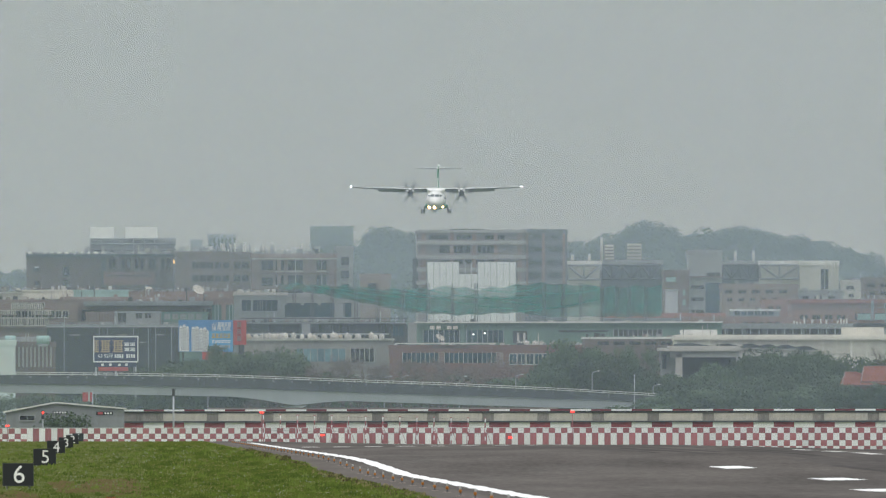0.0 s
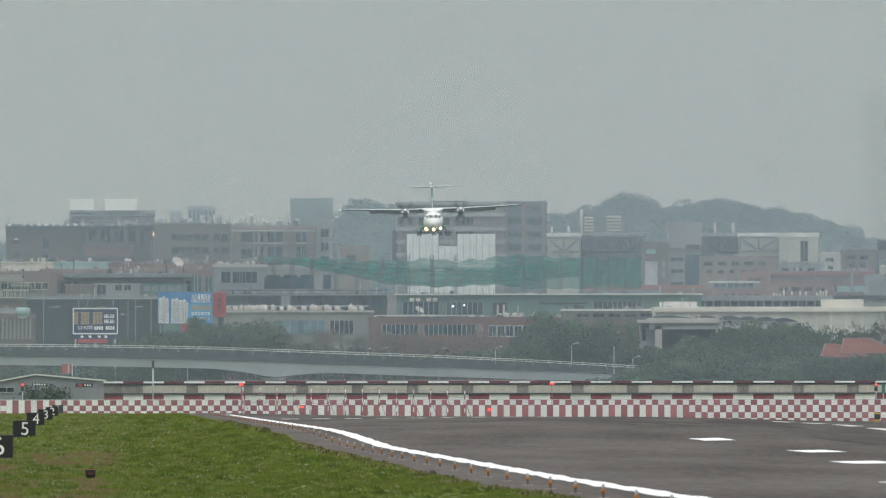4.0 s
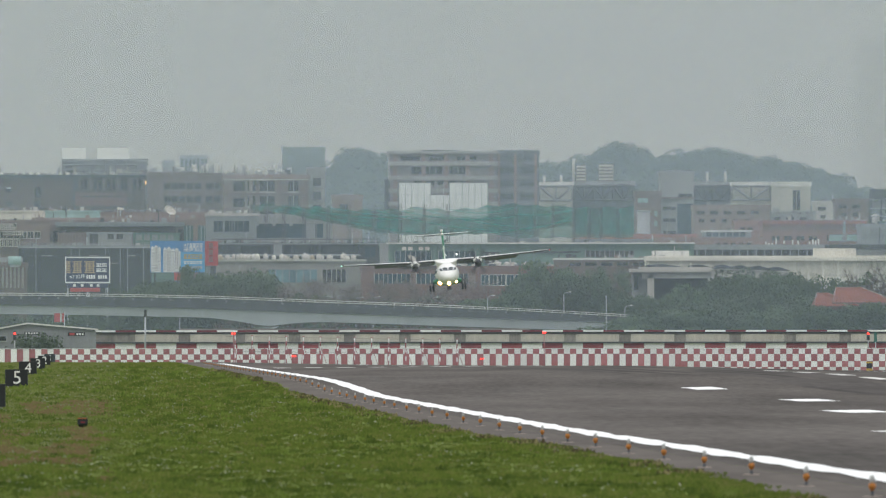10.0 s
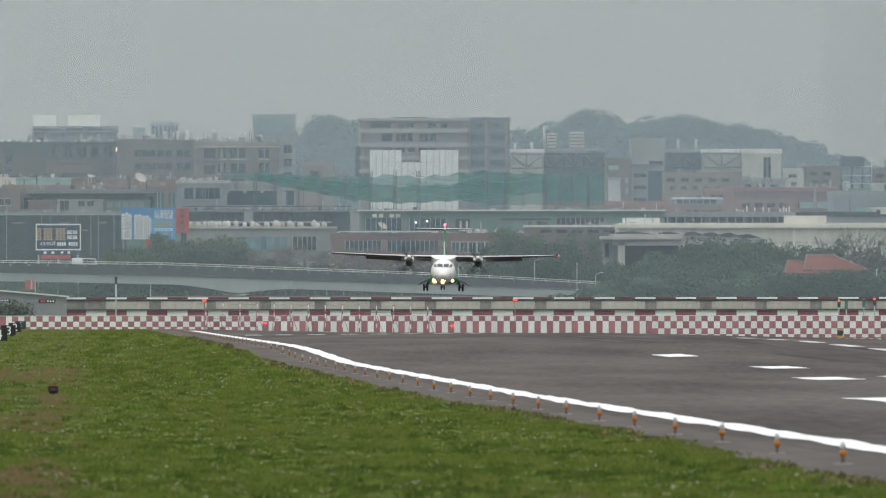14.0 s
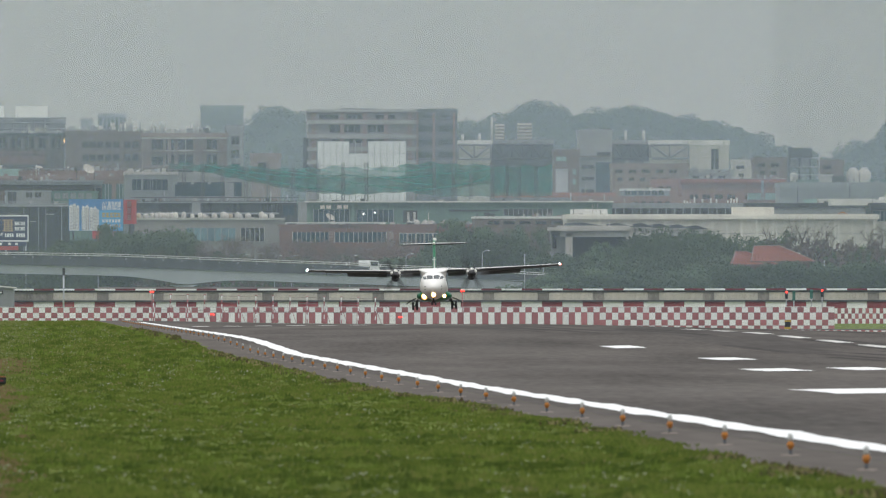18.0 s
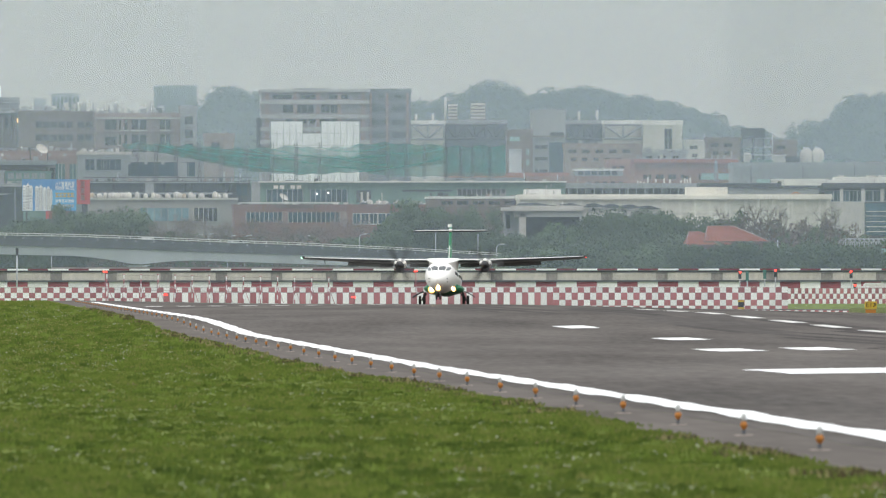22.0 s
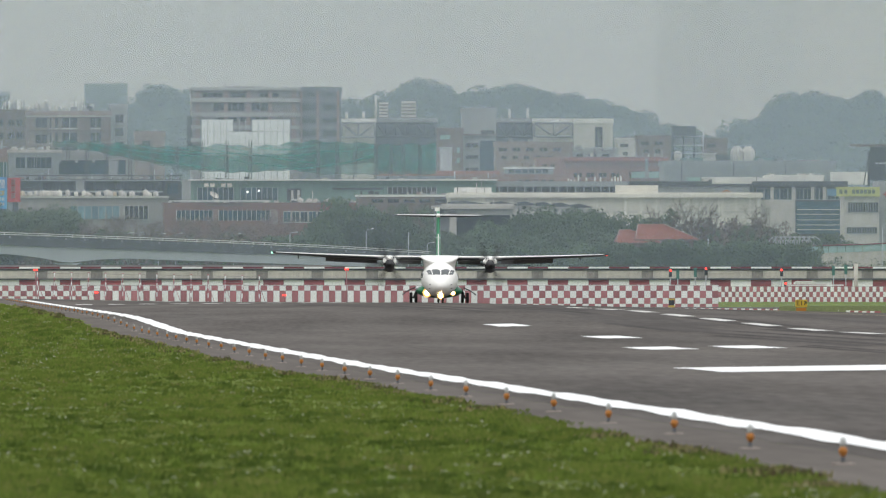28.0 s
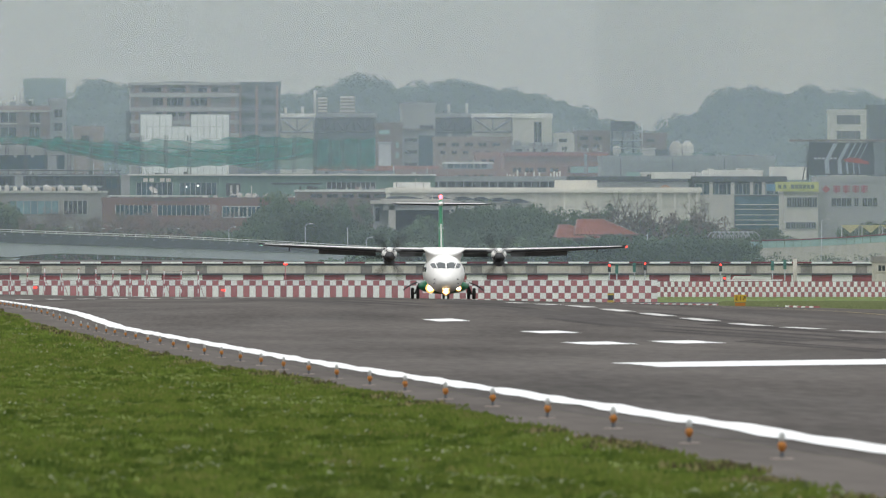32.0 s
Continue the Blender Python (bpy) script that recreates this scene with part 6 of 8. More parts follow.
def tree_mesh(h, w, seed, n=700, size=0.3, leaf=None, bare=False):
    """One tree of height h and width w: (trunk mesh, crown mesh)."""
    rg = random.Random(seed)
    tb = bmesh.new()
    rod(tb, (0, 0, 0), (rg.uniform(-.2, .2), 0, h * 0.45), h * 0.028, h * 0.018, seg=7)
    lobes = []
    for i in range(7 if not bare else 12):
        a = i * 2.4 + rg.random()
        rr = w * (0.18 + 0.24 * rg.random())
        z = h * (0.42 + 0.42 * rg.random())
        tip = (rr * math.cos(a), rr * math.sin(a), z)
        rod(tb, (0, 0, h * (0.22 + 0.2 * rg.random())), tip, h * 0.011, h * 0.004, seg=5)
        if bare:
            for _ in range(5):
                e = Vector(tip) + Vector((rg.uniform(-1, 1), rg.uniform(-1, 1), rg.uniform(0.2, 1))) * h * 0.14
                rod(tb, tip, e, h * 0.005, h * 0.003, seg=4)
                for _k in range(4):
                    e2 = e + Vector((rg.uniform(-1, 1), rg.uniform(-1, 1), rg.uniform(-0.1, 1))) * h * 0.10
                    rod(tb, e, e2, h * 0.003, h * 0.0015, seg=3)
        for _ in range(1 if bare else 5):
            c = [tip[0] + rg.uniform(-.13, .13) * w, tip[1] + rg.uniform(-.13, .13) * w, tip[2] + rg.uniform(-.13, .10) * h]
            lobes.append((*c, w * rg.uniform(0.09, 0.17), w * rg.uniform(0.09, 0.17), h * rg.uniform(0.06, 0.12)))
    return mesh_of("trunk", tb, BARK), leafage("crown", lobes, n, size, leaf or LEAF, seed)


TREES = [tree_mesh(8, 9, 11, 5200, 0.135), tree_mesh(7, 10, 12, 5200, 0.135), tree_mesh(9, 8, 13, 5200, 0.135, LEAF_DARK), tree_mesh(6, 8, 14, 4600, 0.12), tree_mesh(8, 10, 15, 5200, 0.135, LEAF_DARK),
         tree_mesh(8, 8, 16, 220, 0.2, LEAF_DRY, True), tree_mesh(7, 8, 17, 260, 0.2, LEAF_DRY, True), tree_mesh(5, 7, 18, 4200, 0.11), tree_mesh(7, 8, 19, 3400, 0.12, LEAF_DRY)]


def tree(kind, u, v, d, height, label="broad leafy green tree", wide=1.0):
    """A tree whose top stands at the bearing (u, v)."""
    tr, cr = TREES[kind]
    h = (8, 7, 9, 6, 8, 8, 7, 5, 7)[kind]
    s = height / h
    top = bz(v, d)
    if top - height * 0.97 > -0.9:
        height = (top + 0.9) / 0.97
        s = height / h
        wide *= min(1.0, 9.0 / height)
    o = thing("tree", (bx(u, d), d, top - height * 0.97), label, "tree", "trees behind the airfield", rz=random.uniform(0, 360))
    for nm, me in (("trunk", tr), ("crown", cr)):
        p = part(nm, me, None, o)
        p.scale = (s * wide, s * wide, s)
    return o


rt = random.Random(5)
# belt in front of the buildings: bearing of the outline, drawn rows deep
BELT_U = [-228, -205, -165, -125, -108, -60, 0, 20, 60, 120, 180, 240, 300, 350, 420, 470, 500, 530, 560, 590, 610, 640, 655, 690, 740, 780, 800, 850, 900, 960, 1000, 1060, 1130, 1190, 1230, 1290, 1340]
BELT_V = [392, 370, 361, 362, 348, 344, 346, 392, 398, 396, 400, 402, 404, 402, 396, 366, 344, 352, 374, 350, 338, 346, 386, 394, 394, 380, 362, 351, 353, 362, 367, 404, 404, 388, 378, 398, 412]
u = -225.0
while u < 1330:
    top = float(np.interp(u, BELT_U, BELT_V))
    tree(rt.choice((0, 1, 2, 4)), u, top + rt.uniform(-3, 10), 2730 + rt.uniform(-12, 18), rt.uniform(5.5, 7.5), wide=rt.uniform(0.85, 1.15))
    u += rt.uniform(24, 40)
u = -212.0
while u < 22:
    tree(rt.choice((2, 4)), u, float(np.interp(u, BELT_U, BELT_V)) + rt.uniform(8, 24), 2718 + rt.uniform(-5, 8), rt.uniform(5, 6.5), wide=rt.uniform(0.9, 1.2))
    u += rt.uniform(17, 26)
u = 345.0
while u < 1300:
    top = max(float(np.interp(u, BELT_U, BELT_V)) + 28, 404)
    tree(rt.choice((0, 1, 3, 4)), u, top + rt.uniform(-6, 12), (2690 if u > 655 else 2748) + rt.uniform(-8, 8), rt.uniform(4.5, 6), wide=rt.uniform(0.9, 1.25))
    u += rt.uniform(26, 42)
u = 668.0
while u < 1330:
    tree(rt.choice((3, 7, 1)), u, 428 + rt.uniform(-8, 10), 2665 + rt.uniform(-6, 6), rt.uniform(3.6, 4.8), "low leafy green tree", wide=rt.uniform(1.0, 1.4))
    u += rt.uniform(24, 38)
for u, v, hh in ((1075, 352, 6.0), (1110, 350, 6.5), (1145, 360, 5.5), (-30, 392, 4.5), (60, 384, 5), (130, 378, 5), (190, 380, 5), (262, 384, 4.5), (330, 386, 4.5), (1240, 358, 6.5), (1290, 420, 4), (1330, 425, 4), (1400, 432, 3.5)):
    tree(rt.choice((5, 6)), u, v, 2700, hh, "nearly bare tree with brown twigs")
for u, v, hh, kk in ((845, 354, 7, 4), (920, 352, 7, 2), (1018, 362, 6.5, 4), (1015, 366, 6, 2), (1175, 382, 5, 4), (1228, 362, 6.5, 8), (1252, 368, 6, 8), (1365, 402, 5, 3), (1390, 402, 5, 0), (1520, 437, 4, 4), (1560, 390, 6, 0), (510, 338, 6, 0), (500, 345, 6, 1)):
    tree(kk, u, v, 2745, hh)

# scrub that fills the belt's foot
def thicket(name, u0, u1, d, topf, n, size, m, label, y_depth=6.0, seed=3, ragged=0.55):
    rg = random.Random(seed)
    lobes = []
    for _ in range(max(20, int((u1 - u0) * 1.7))):
        u = rg.uniform(u0, u1)
        zt, r = bz(topf(u), d), rg.uniform(0.45, 1.1)
        z = max(-0.6, -1.0 + (zt + 1.0 - r) * rg.random() ** 0.6)
        lobes.append((bx(u, d), d + rg.uniform(0, y_depth), z, r * rg.uniform(1.0, 1.5), r, r * rg.uniform(0.6, 0.9)))
    return tagged(new(name, leafage(name, lobes, n, size, m, seed, ragged=ragged)), label, "bushes", kind="stuff")


wob = lambda u: 6 * math.sin(u * 0.045) + 4 * math.sin(u * 0.13 + 1)
thicket("undergrowth", -240, 1330, 2755, lambda u: max(392, float(np.interp(u, BELT_U, BELT_V)) + 22) + wob(u), 80000, 0.15, LEAF_DARK, "dark undergrowth between the trees")
thicket("shade_scrub", -560, -235, 2742, lambda u: 430 + 0.6 * wob(u), 16000, 0.14, LEAF_DARK, "dark scrub under the viaduct", 6.0, 10)
thicket("bare_scrub", -60, 420, 2735, lambda u: 371 + 1.5 * wob(u), 42000, 0.085, LEAF_DRY, "brown leafless scrub behind the viaduct", 8.0, 9)
thicket("ramp_bushes", 1330, 1660, 2630, lambda u: 447 + 0.8 * wob(u * 1.7), 7000, 0.12, LEAF_DARK, "dark bushes below the ramp", 4.0, 13)
thicket("house_hedge", 960, 1345, 2628, lambda u: 414.5 + wob(u), 60000, 0.15, LEAF_DARK, "green trees and bushes before the house", 4.0, 6)
thicket("hedge", 655, 1330, 2655, lambda u: 437 + wob(u), 26000, 0.125, LEAF, "green hedge behind the road wall", 4.0, 4)

# ---- wooded hills ----
def hill(label, pts, d, seed, n):
    rg = random.Random(seed)
    uu, vv = [p[0] for p in pts], [p[1] for p in pts]
    h = thing("hill", (0, d, 0), label, "hill", kind="stuff")
    us_ = np.arange(uu[0], uu[-1] + 1, 8.0)
    vs, fs = [], []
    for u in us_:
        z = bz(float(np.interp(u, uu, vv)) + 9, d)
        vs += [(bx(u, d), -60, -2), (bx(u, d), -25, z * 0.6), (bx(u, d), 0, z), (bx(u, d), 60, -2)]
    for k in range(len(us_) - 1):
        for j in range(3):
            fs.append((k * 4 + j, k * 4 + j + 4, k * 4 + j + 5, k * 4 + j + 1))
    part("slope", raw_mesh("slope", vs, fs, LEAF_FAR), None, h)
    lobes = []
    for _ in range(n):
        u, q = rg.uniform(uu[0], uu[-1]), rg.uniform(0, 1.5) ** 1.2
        r = (rg.uniform(0.9, 2.1) if rg.random() < 0.85 else rg.uniform(2.0, 3.0)) * (1.45 if q < 0.12 else 1.0)
        top = bz(float(np.interp(u, uu, vv)) + 4, d)
        y, f = (-25 * q, 1 - 0.4 * q) if q < 1 else (-25 - 35 * (q - 1), 0.6 * (2 - q))
        lobes.append((bx(u, d), y, max(0.3, top * f - r * rg.uniform(0.3, 0.9)), r * rg.uniform(1.0, 1.5), r * 1.2, r * rg.uniform(0.75, 1.05)))
    part("tree_cover", leafage("tree_cover", lobes, n * 85, 0.4, LEAF_FAR, seed, 0.55, 0.4, 0.25), None, h)
    return h


hill("hazy wooded ridge behind the office block", [(95, 200), (112, 180), (122, 168), (135, 162), (150, 147), (175, 143), (200, 141), (215, 148), (235, 152), (300, 165), (420, 170), (490, 172), (510, 162), (530, 168), (560, 158), (590, 152), (610, 138), (640, 131), (660, 137), (680, 136), (697, 152), (712, 145), (730, 143), (748, 154), (765, 142), (790, 137), (820, 136), (840, 146), (870, 158), (900, 157), (930, 158), (955, 156), (972, 170), (1000, 173), (1020, 182), (1040, 196), (1056, 212), (1075, 214), (1090, 209), (1120, 222), (1150, 235)], 4450, 21, 1500)
hill("dark wooded hill in the haze", [(1120, 240), (1165, 228), (1180, 218), (1210, 204), (1235, 198), (1255, 182), (1275, 164), (1300, 152), (1320, 150), (1345, 153), (1365, 160), (1400, 166), (1415, 156), (1432, 149), (1450, 151), (1470, 160), (1500, 160), (1530, 164), (1570, 174), (1660, 190)], 4250, 22, 1000)
hill("distant low wooded hill", [(-560, 222), (-520, 216), (-490, 213), (-462, 218), (-430, 228)], 4500, 23, 160)

# ---- haze over the city: upright tinted sheets stand in for it, thicker with distance ----
HAZE_TINT_NEAR, HAZE_TINT_FAR = (0.572, 0.692, 0.815), (0.785, 0.692, 0.612)
for y, share, tone in ((2318, 0.10, HAZE_TINT_NEAR), (2462, 0.16, HAZE_TINT_NEAR), (2765, 0.07, HAZE_TINT_NEAR), (3000, 0.17, HAZE_TINT_NEAR), (4150, 0.28, HAZE_TINT_NEAR), (4800, 0.74, HAZE_TINT_FAR)):
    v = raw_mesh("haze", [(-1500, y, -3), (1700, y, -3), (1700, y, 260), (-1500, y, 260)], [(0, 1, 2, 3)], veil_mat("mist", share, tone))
    tagged(new("haze", v), "see-through tinted sheet standing in for haze over the city", "haze", kind="structure")


# ---- runway edge lights ----
def edge_light():
    o = thing("runway_light", (0, 0, 0), "orange runway edge light with a clear dome on a pale pad", "runway light", "runway edge lights")
    turn = lambda prof: [[(r * math.cos(a * math.pi / 7), r * math.sin(a * math.pi / 7), z) for a in range(14)] for r, z in prof]
    part("pad", rings(bmesh.new(), turn(((0.17, -0.03), (0.17, 0.006), (0.15, 0.014)))), mat("pinkish_pad_concrete", (0.25, 0.21, 0.18), 0.9, vary=0.25, scale=4, fine=20), o, "pale pinkish concrete pad")
    part("stem", rings(bmesh.new(), turn(((0.05, 0.0), (0.03, 0.03), (0.028, 0.115)))), DARKSTEEL, o)
    part("body", rings(bmesh.new(), turn(((0.03, 0.105), (0.045, 0.135), (0.066, 0.17), (0.068, 0.205), (0.05, 0.23), (0.046, 0.25)))), ORANGE, o)
    part("dome", rings(bmesh.new(), turn(((0.046, 0.245), (0.05, 0.29), (0.046, 0.34), (0.034, 0.375), (0.012, 0.39)))), mat("frosted_lens", (0.38, 0.39, 0.37), 0.25, vary=0.2, scale=12, fine=40), o, "clear glass dome")
    return o


LX = 14.2
first = edge_light()
ys = [277.0 - 30 + 29.8 * i for i in range(64)]
first.matrix_basis = pose(LX, ys[0], gz(LX, ys[0]))
for y in ys[1:]:
    copy_thing(first, pose(LX + random.uniform(-.03, .03), y, gz(LX, y)))


# ---- distance signs in the grass ----
for num, y in (("6", 830.0), ("5", 1135.0), ("4", 1440.0), ("3", 1745.0), ("2", 2050.0), ("1", 2330.0)):
    x = {"6": bx(-476, 830), "5": bx(-429, 1135), "4": bx(-409, 1440), "3": bx(-391.5, 1745), "2": bx(-380, 2050), "1": bx(-370, 2330)}[num]
    lift = {"6": 0.12, "5": 0.05}.get(num, 0.0)
    o = thing("distance_sign", (x, y, gz(x, y)), f"black runway distance sign with a white figure {num} standing in grass", "sign", "runway distance signs")
    bxd = part("box", box(bmesh.new(), -0.66, 0.66, 0, 0.3, 0.12 + lift, 1.08 + lift), BLACK, o)
    rim = bmesh.new()
    for a, c, e, g in ((-0.68, 0.68, 1.08, 1.11), (-0.68, 0.68, 0.09, 0.12), (-0.69, -0.66, 0.1, 1.1), (0.66, 0.69, 0.1, 1.1)):
        box(rim, a, c, -0.02, 0.31, e + lift, g + lift)
    part("rim", rim, DARKSTEEL, bxd)
    dg = part("figure", text_mesh(num, 1.12, WHITE), None, bxd)
    dg.matrix_basis = pose(0.04, -0.012, 0.58 + lift, 90, 0, 0)
    for sx in (-0.5, 0.5):
        part("leg", rod(bmesh.new(), (sx, 0.15, 0), (sx, 0.15, 0.13 + lift), 0.04, seg=6), STEEL, o)

o = thing("marker_box", (bx(-312, 667), 667, gz(0, 667)), "small dark junction box in the grass", "box")
part("box", rings(bmesh.new(), [[(sx * w, sy * w, z) for sx, sy in ((-1, -1), (1, -1), (1, 1), (-1, 1))] for w, z in ((.11, 0.05), (.15, .10), (.185, .16), (.18, .36), (.15, .40))], smooth=False), BLACK, o)
part("stem", rod(bmesh.new(), (0, 0, -0.05), (0, 0, 0.1), 0.09, seg=8), BLACK, o)
part("rim", box(bmesh.new(), -0.17, 0.17, -0.19, -0.16, 0.355, 0.385), ORANGE, o, "faded orange top edge")
part("label_plate", box(bmesh.new(), -0.07, 0.07, -0.195, -0.17, 0.2, 0.26), DARKRED, o)

# taxiway sign on the far grass
o = thing("taxiway_sign", (bx(1311, 1640), 1640, gz(80, 1640)), "yellow taxiway sign with black lettering on short legs", "sign")
face = part("face", box(bmesh.new(), -0.52, 0.52, 0, 0.25, 0.42, 1.06), SIGN_YELLOW, o)
part("lower_face", box(bmesh.new(), -0.45, 0.45, 0.05, 0.2, 0.05, 0.36), ORANGE, o)
tx = part("lettering", text_mesh("E1", 0.6, BLACK), None, face)
tx.matrix_basis = pose(-0.14, -0.01, 0.74, 90, 0, 0)
ar = bmesh.new()
rod(ar, (0.22, -0.02, 0.58), (0.42, -0.02, 0.88), 0.035, seg=5)
rod(ar, (0.24, -0.02, 0.88), (0.43, -0.02, 0.89), 0.035, seg=5)
rod(ar, (0.43, -0.02, 0.70), (0.43, -0.02, 0.90), 0.035, seg=5)
part("arrow", ar, BLACK, face)
for sx in (-0.4, 0.4):
    part("leg", rod(bmesh.new(), (sx, 0.12, 0), (sx, 0.12, 0.45), 0.04, seg=6), DARKSTEEL, o)

# low striped kerb at the edge of the far taxiway
kerb = thing("kerb", (0, 0, 0), "low red and white striped kerb beside the taxiway", "kerb", kind="structure")
km = [mesh_of("kerb_block", box(bmesh.new(), -0.25, 0.25, 0, 0.3, 0, 0.16), m) for m in (RED, WHITE)]
for i in range(70):
    y = 2330 - i * 13.5
    xk = bx(1000 + i * 7.2, y)
    if xk > 79:
        kb = part("kerb_block", km[i % 2], None, kerb)
        kb.location = (xk, y, gz(xk, y))

# ---- localiser antenna posts in front of the wall ----
def antenna():
    o = thing("antenna_post", (0, 0, 0), "red and white striped localiser antenna post", "antenna", "localiser antennas")
    for k in range(6):
        part("band", rod(bmesh.new(), (0, 0, 0.55 * k), (0, 0, 0.55 * k + 0.55), 0.07, seg=6), RED if k % 2 == 0 else WHITE, o)
    part("head", box(bmesh.new(), -0.14, 0.14, -0.05, 0.05, 3.3, 3.40), RED, o)
    for h in (1.4, 2.45, 3.2):
        part("wire", box(bmesh.new(), -1.05, 1.05, -0.02, 0.02, h, h + 0.035), CONCRETE, o)
    part("side_bar", rod(bmesh.new(), (-0.22, 0, 0), (-0.05, 0, 2.6), 0.035, seg=5), RED, o)
    br = bmesh.new()
    rod(br, (0, 0, 2.2), (0.75, 0.3, 0.1), 0.035, seg=5)
    part("stay", br, RED, o)
    return o


a0 = antenna()
AY = 2325.0
for i in range(14):
    u = -42 + i * 30.2
    m = pose(bx(u, AY), AY + random.uniform(-.3, .3), gz(bx(u, AY), AY))
    if i == 0:
        a0.matrix_basis = m
    else:
        copy_thing(a0, m)

# red obstruction and approach lamps
for u, v, y in ((62, 509, 2322), (395, 514, 2322), (-45, 469, 2328), (505, 468, 2330), (-495, 492, 2340)):
    o = thing("red_lamp", (bx(u, y), y, gz(bx(u, y), y)), "red airfield lamp on a thin post", "lamp", "red airfield lamps")
    h = max(bz(v, y) - gz(bx(u, y), y), 0.3)
    part("post", rod(bmesh.new(), (0, 0, 0), (0, 0, h - 0.1), 0.045, seg=6), RED, o)
    brk = part("bracket", box(bmesh.new(), -0.2, 0.2, -0.03, 0.03, h - 0.16, h - 0.1), DARKSTEEL, o)
    for sx in (-0.14, 0.14):
        part("lens", ball(bmesh.new(), (sx, 0, h), 0.115), RED_GLOW, brk)


# ---- road furniture: traffic lights, street lamps, signs ----
def traffic_light(u, v, lit=True, d=2412.0):
    o = thing("traffic_light", (bx(u, d), d, -1.2), "traffic light showing red" if lit else "green backed road sign seen from behind", "traffic light", "traffic lights")
    z = bz(v, d) + 1.2
    part("pole", rod(bmesh.new(), (0, 0, 0), (0, 0, z + 0.2), 0.07, seg=6), STEEL, o)
    if lit:
        hs = part("housing", box(bmesh.new(), -0.2, 0.2, -0.2, 0.1, z - 0.85, z + 0.3), DARKSTEEL, o)
        part("red_lens", ball(bmesh.new(), (0, -0.22, z), 0.14, 0.08, 0.14), RED_GLOW, hs)
        part("dark_lens", ball(bmesh.new(), (0, -0.2, z - 0.55), 0.2, 0.06, 0.2), BLACK, hs)
    else:
        part("panel", box(bmesh.new(), -0.2, 0.2, -0.12, 0, z - 1.0, z + 0.2), mat("road_sign_green", (0.04, 0.15, 0.12), 0.6, vary=0.15), o)
    return o


for u, v in ((1079, 470), (1142, 467), (1276, 469), (1283, 493)):
    traffic_light(u, v)
traffic_light(-432, 469, d=2402.0)
for u, v in ((1092, 471), (1123, 468), (1368, 465), (1390, 463)):
    traffic_light(u, v, False)


def street_lamp(u, v, d, base=-1.0, label="tall street lamp with a curved arm"):
    o = thing("street_lamp", (bx(u, d), d, base), label, "street lamp", "street lamps")
    h = bz(v, d) - base
    part("pole", rod(bmesh.new(), (0, 0, 0), (0, 0, h - 0.4), 0.065, 0.045, seg=7), STEEL, o)
    ar = bmesh.new()
    for p, q in (((0, 0, h - .4), (.25, 0, h - .1)), ((.25, 0, h - .1), (.75, 0, h))):
        rod(ar, p, q, 0.04, seg=6)
    arm = part("arm", ar, STEEL, o)
    part("head", ball(bmesh.new(), (0.9, 0, h), 0.26, 0.14, 0.08), PALE_WALL, arm)
    return o


for u, v in ((-140, 403), (115, 403), (138, 401), (172, 405), (202, 404), (305, 405), (405, 402), (540, 396), (648, 420)):
    street_lamp(u, v, 2705)
o = street_lamp(1455, 388, 2600)
for u, v0 in ((615, 404), (1146, 415), (1225, 424), (1272, 438)):
    o = thing("pole", (bx(u, 2660), 2660, -1.0), "thin pale roadside pole", "pole", "roadside poles")
    part("shaft", rod(bmesh.new(), (0, 0, 0), (0, 0, bz(v0, 2660) + 1), 0.07, 0.05, seg=7), STEEL, o)
    part("cap", ball(bmesh.new(), (0, 0, bz(v0, 2660) + 1), 0.12), STEEL, o)
o = thing("mast", (bx(-201, 2395), 2395, -1.0), "grey steel mast before the road wall", "pole")
part("shaft", rod(bmesh.new(), (0, 0, 0), (0, 0, bz(428, 2395) + 1), 0.14, 0.11, seg=9), STEEL, o)
part("head", box(bmesh.new(), -0.17, 0.17, -0.17, 0.17, bz(440, 2395) + 1, bz(427, 2395) + 1), DARKSTEEL, o)
o = thing("concrete_post", (bx(1408, 2415), 2415, -1.0), "thick pale concrete post", "post")
part("shaft", rod(bmesh.new(), (0, 0, 0), (0, 0, bz(458, 2415) + 1), 0.27, seg=10), CREAM_PANEL, o)
part("cap", rod(bmesh.new(), (0, 0, bz(458, 2415) + 1), (0, 0, bz(457, 2415) + 1), 0.3, seg=10), CONCRETE, o)
for u, v in ((330, 331), (350, 329)):
    o = thing("wall_lamp", (bx(u, 2838), 2838.4, bz(v, 2838)), "small bright lamp on the green building", "lamp")
    part("bulb", ball(bmesh.new(), (0, 0, 0), 0.14), WHITE_GLOW, o)
    part("bracket", box(bmesh.new(), -.05, .05, 0.1, 1.6, -.05, .05), STEEL, o)


def dish(u, v, d, r, tilt, spin):
    o = thing("satellite_dish", (bx(u, d), d, bz(v, d) - r), "white satellite dish on a roof mount", "satellite dish", "satellite dishes")
    b_ = bmesh.new()
    rings(b_, [[(q * r * math.cos(a * math.pi / 9), q * r * math.sin(a * math.pi / 9), 0.25 * r * q * q) for a in range(18)] for q in (0.02, 0.4, 0.75, 1.0)] + [[(r * math.cos(a * math.pi / 9), r * math.sin(a * math.pi / 9), 0.25 * r + 0.05) for a in range(18)]], caps=False)
    p = part("reflector", b_, CREAM_PANEL, o)
    p.matrix_basis = pose(0, 0, r, tilt, spin, 0)
    part("mount", rod(bmesh.new(), (0, 0, -0.5), (0, 0.2, r), 0.08, seg=6), STEEL, o)


dish(-158, 253, 2948, 1.0, 38, 32)
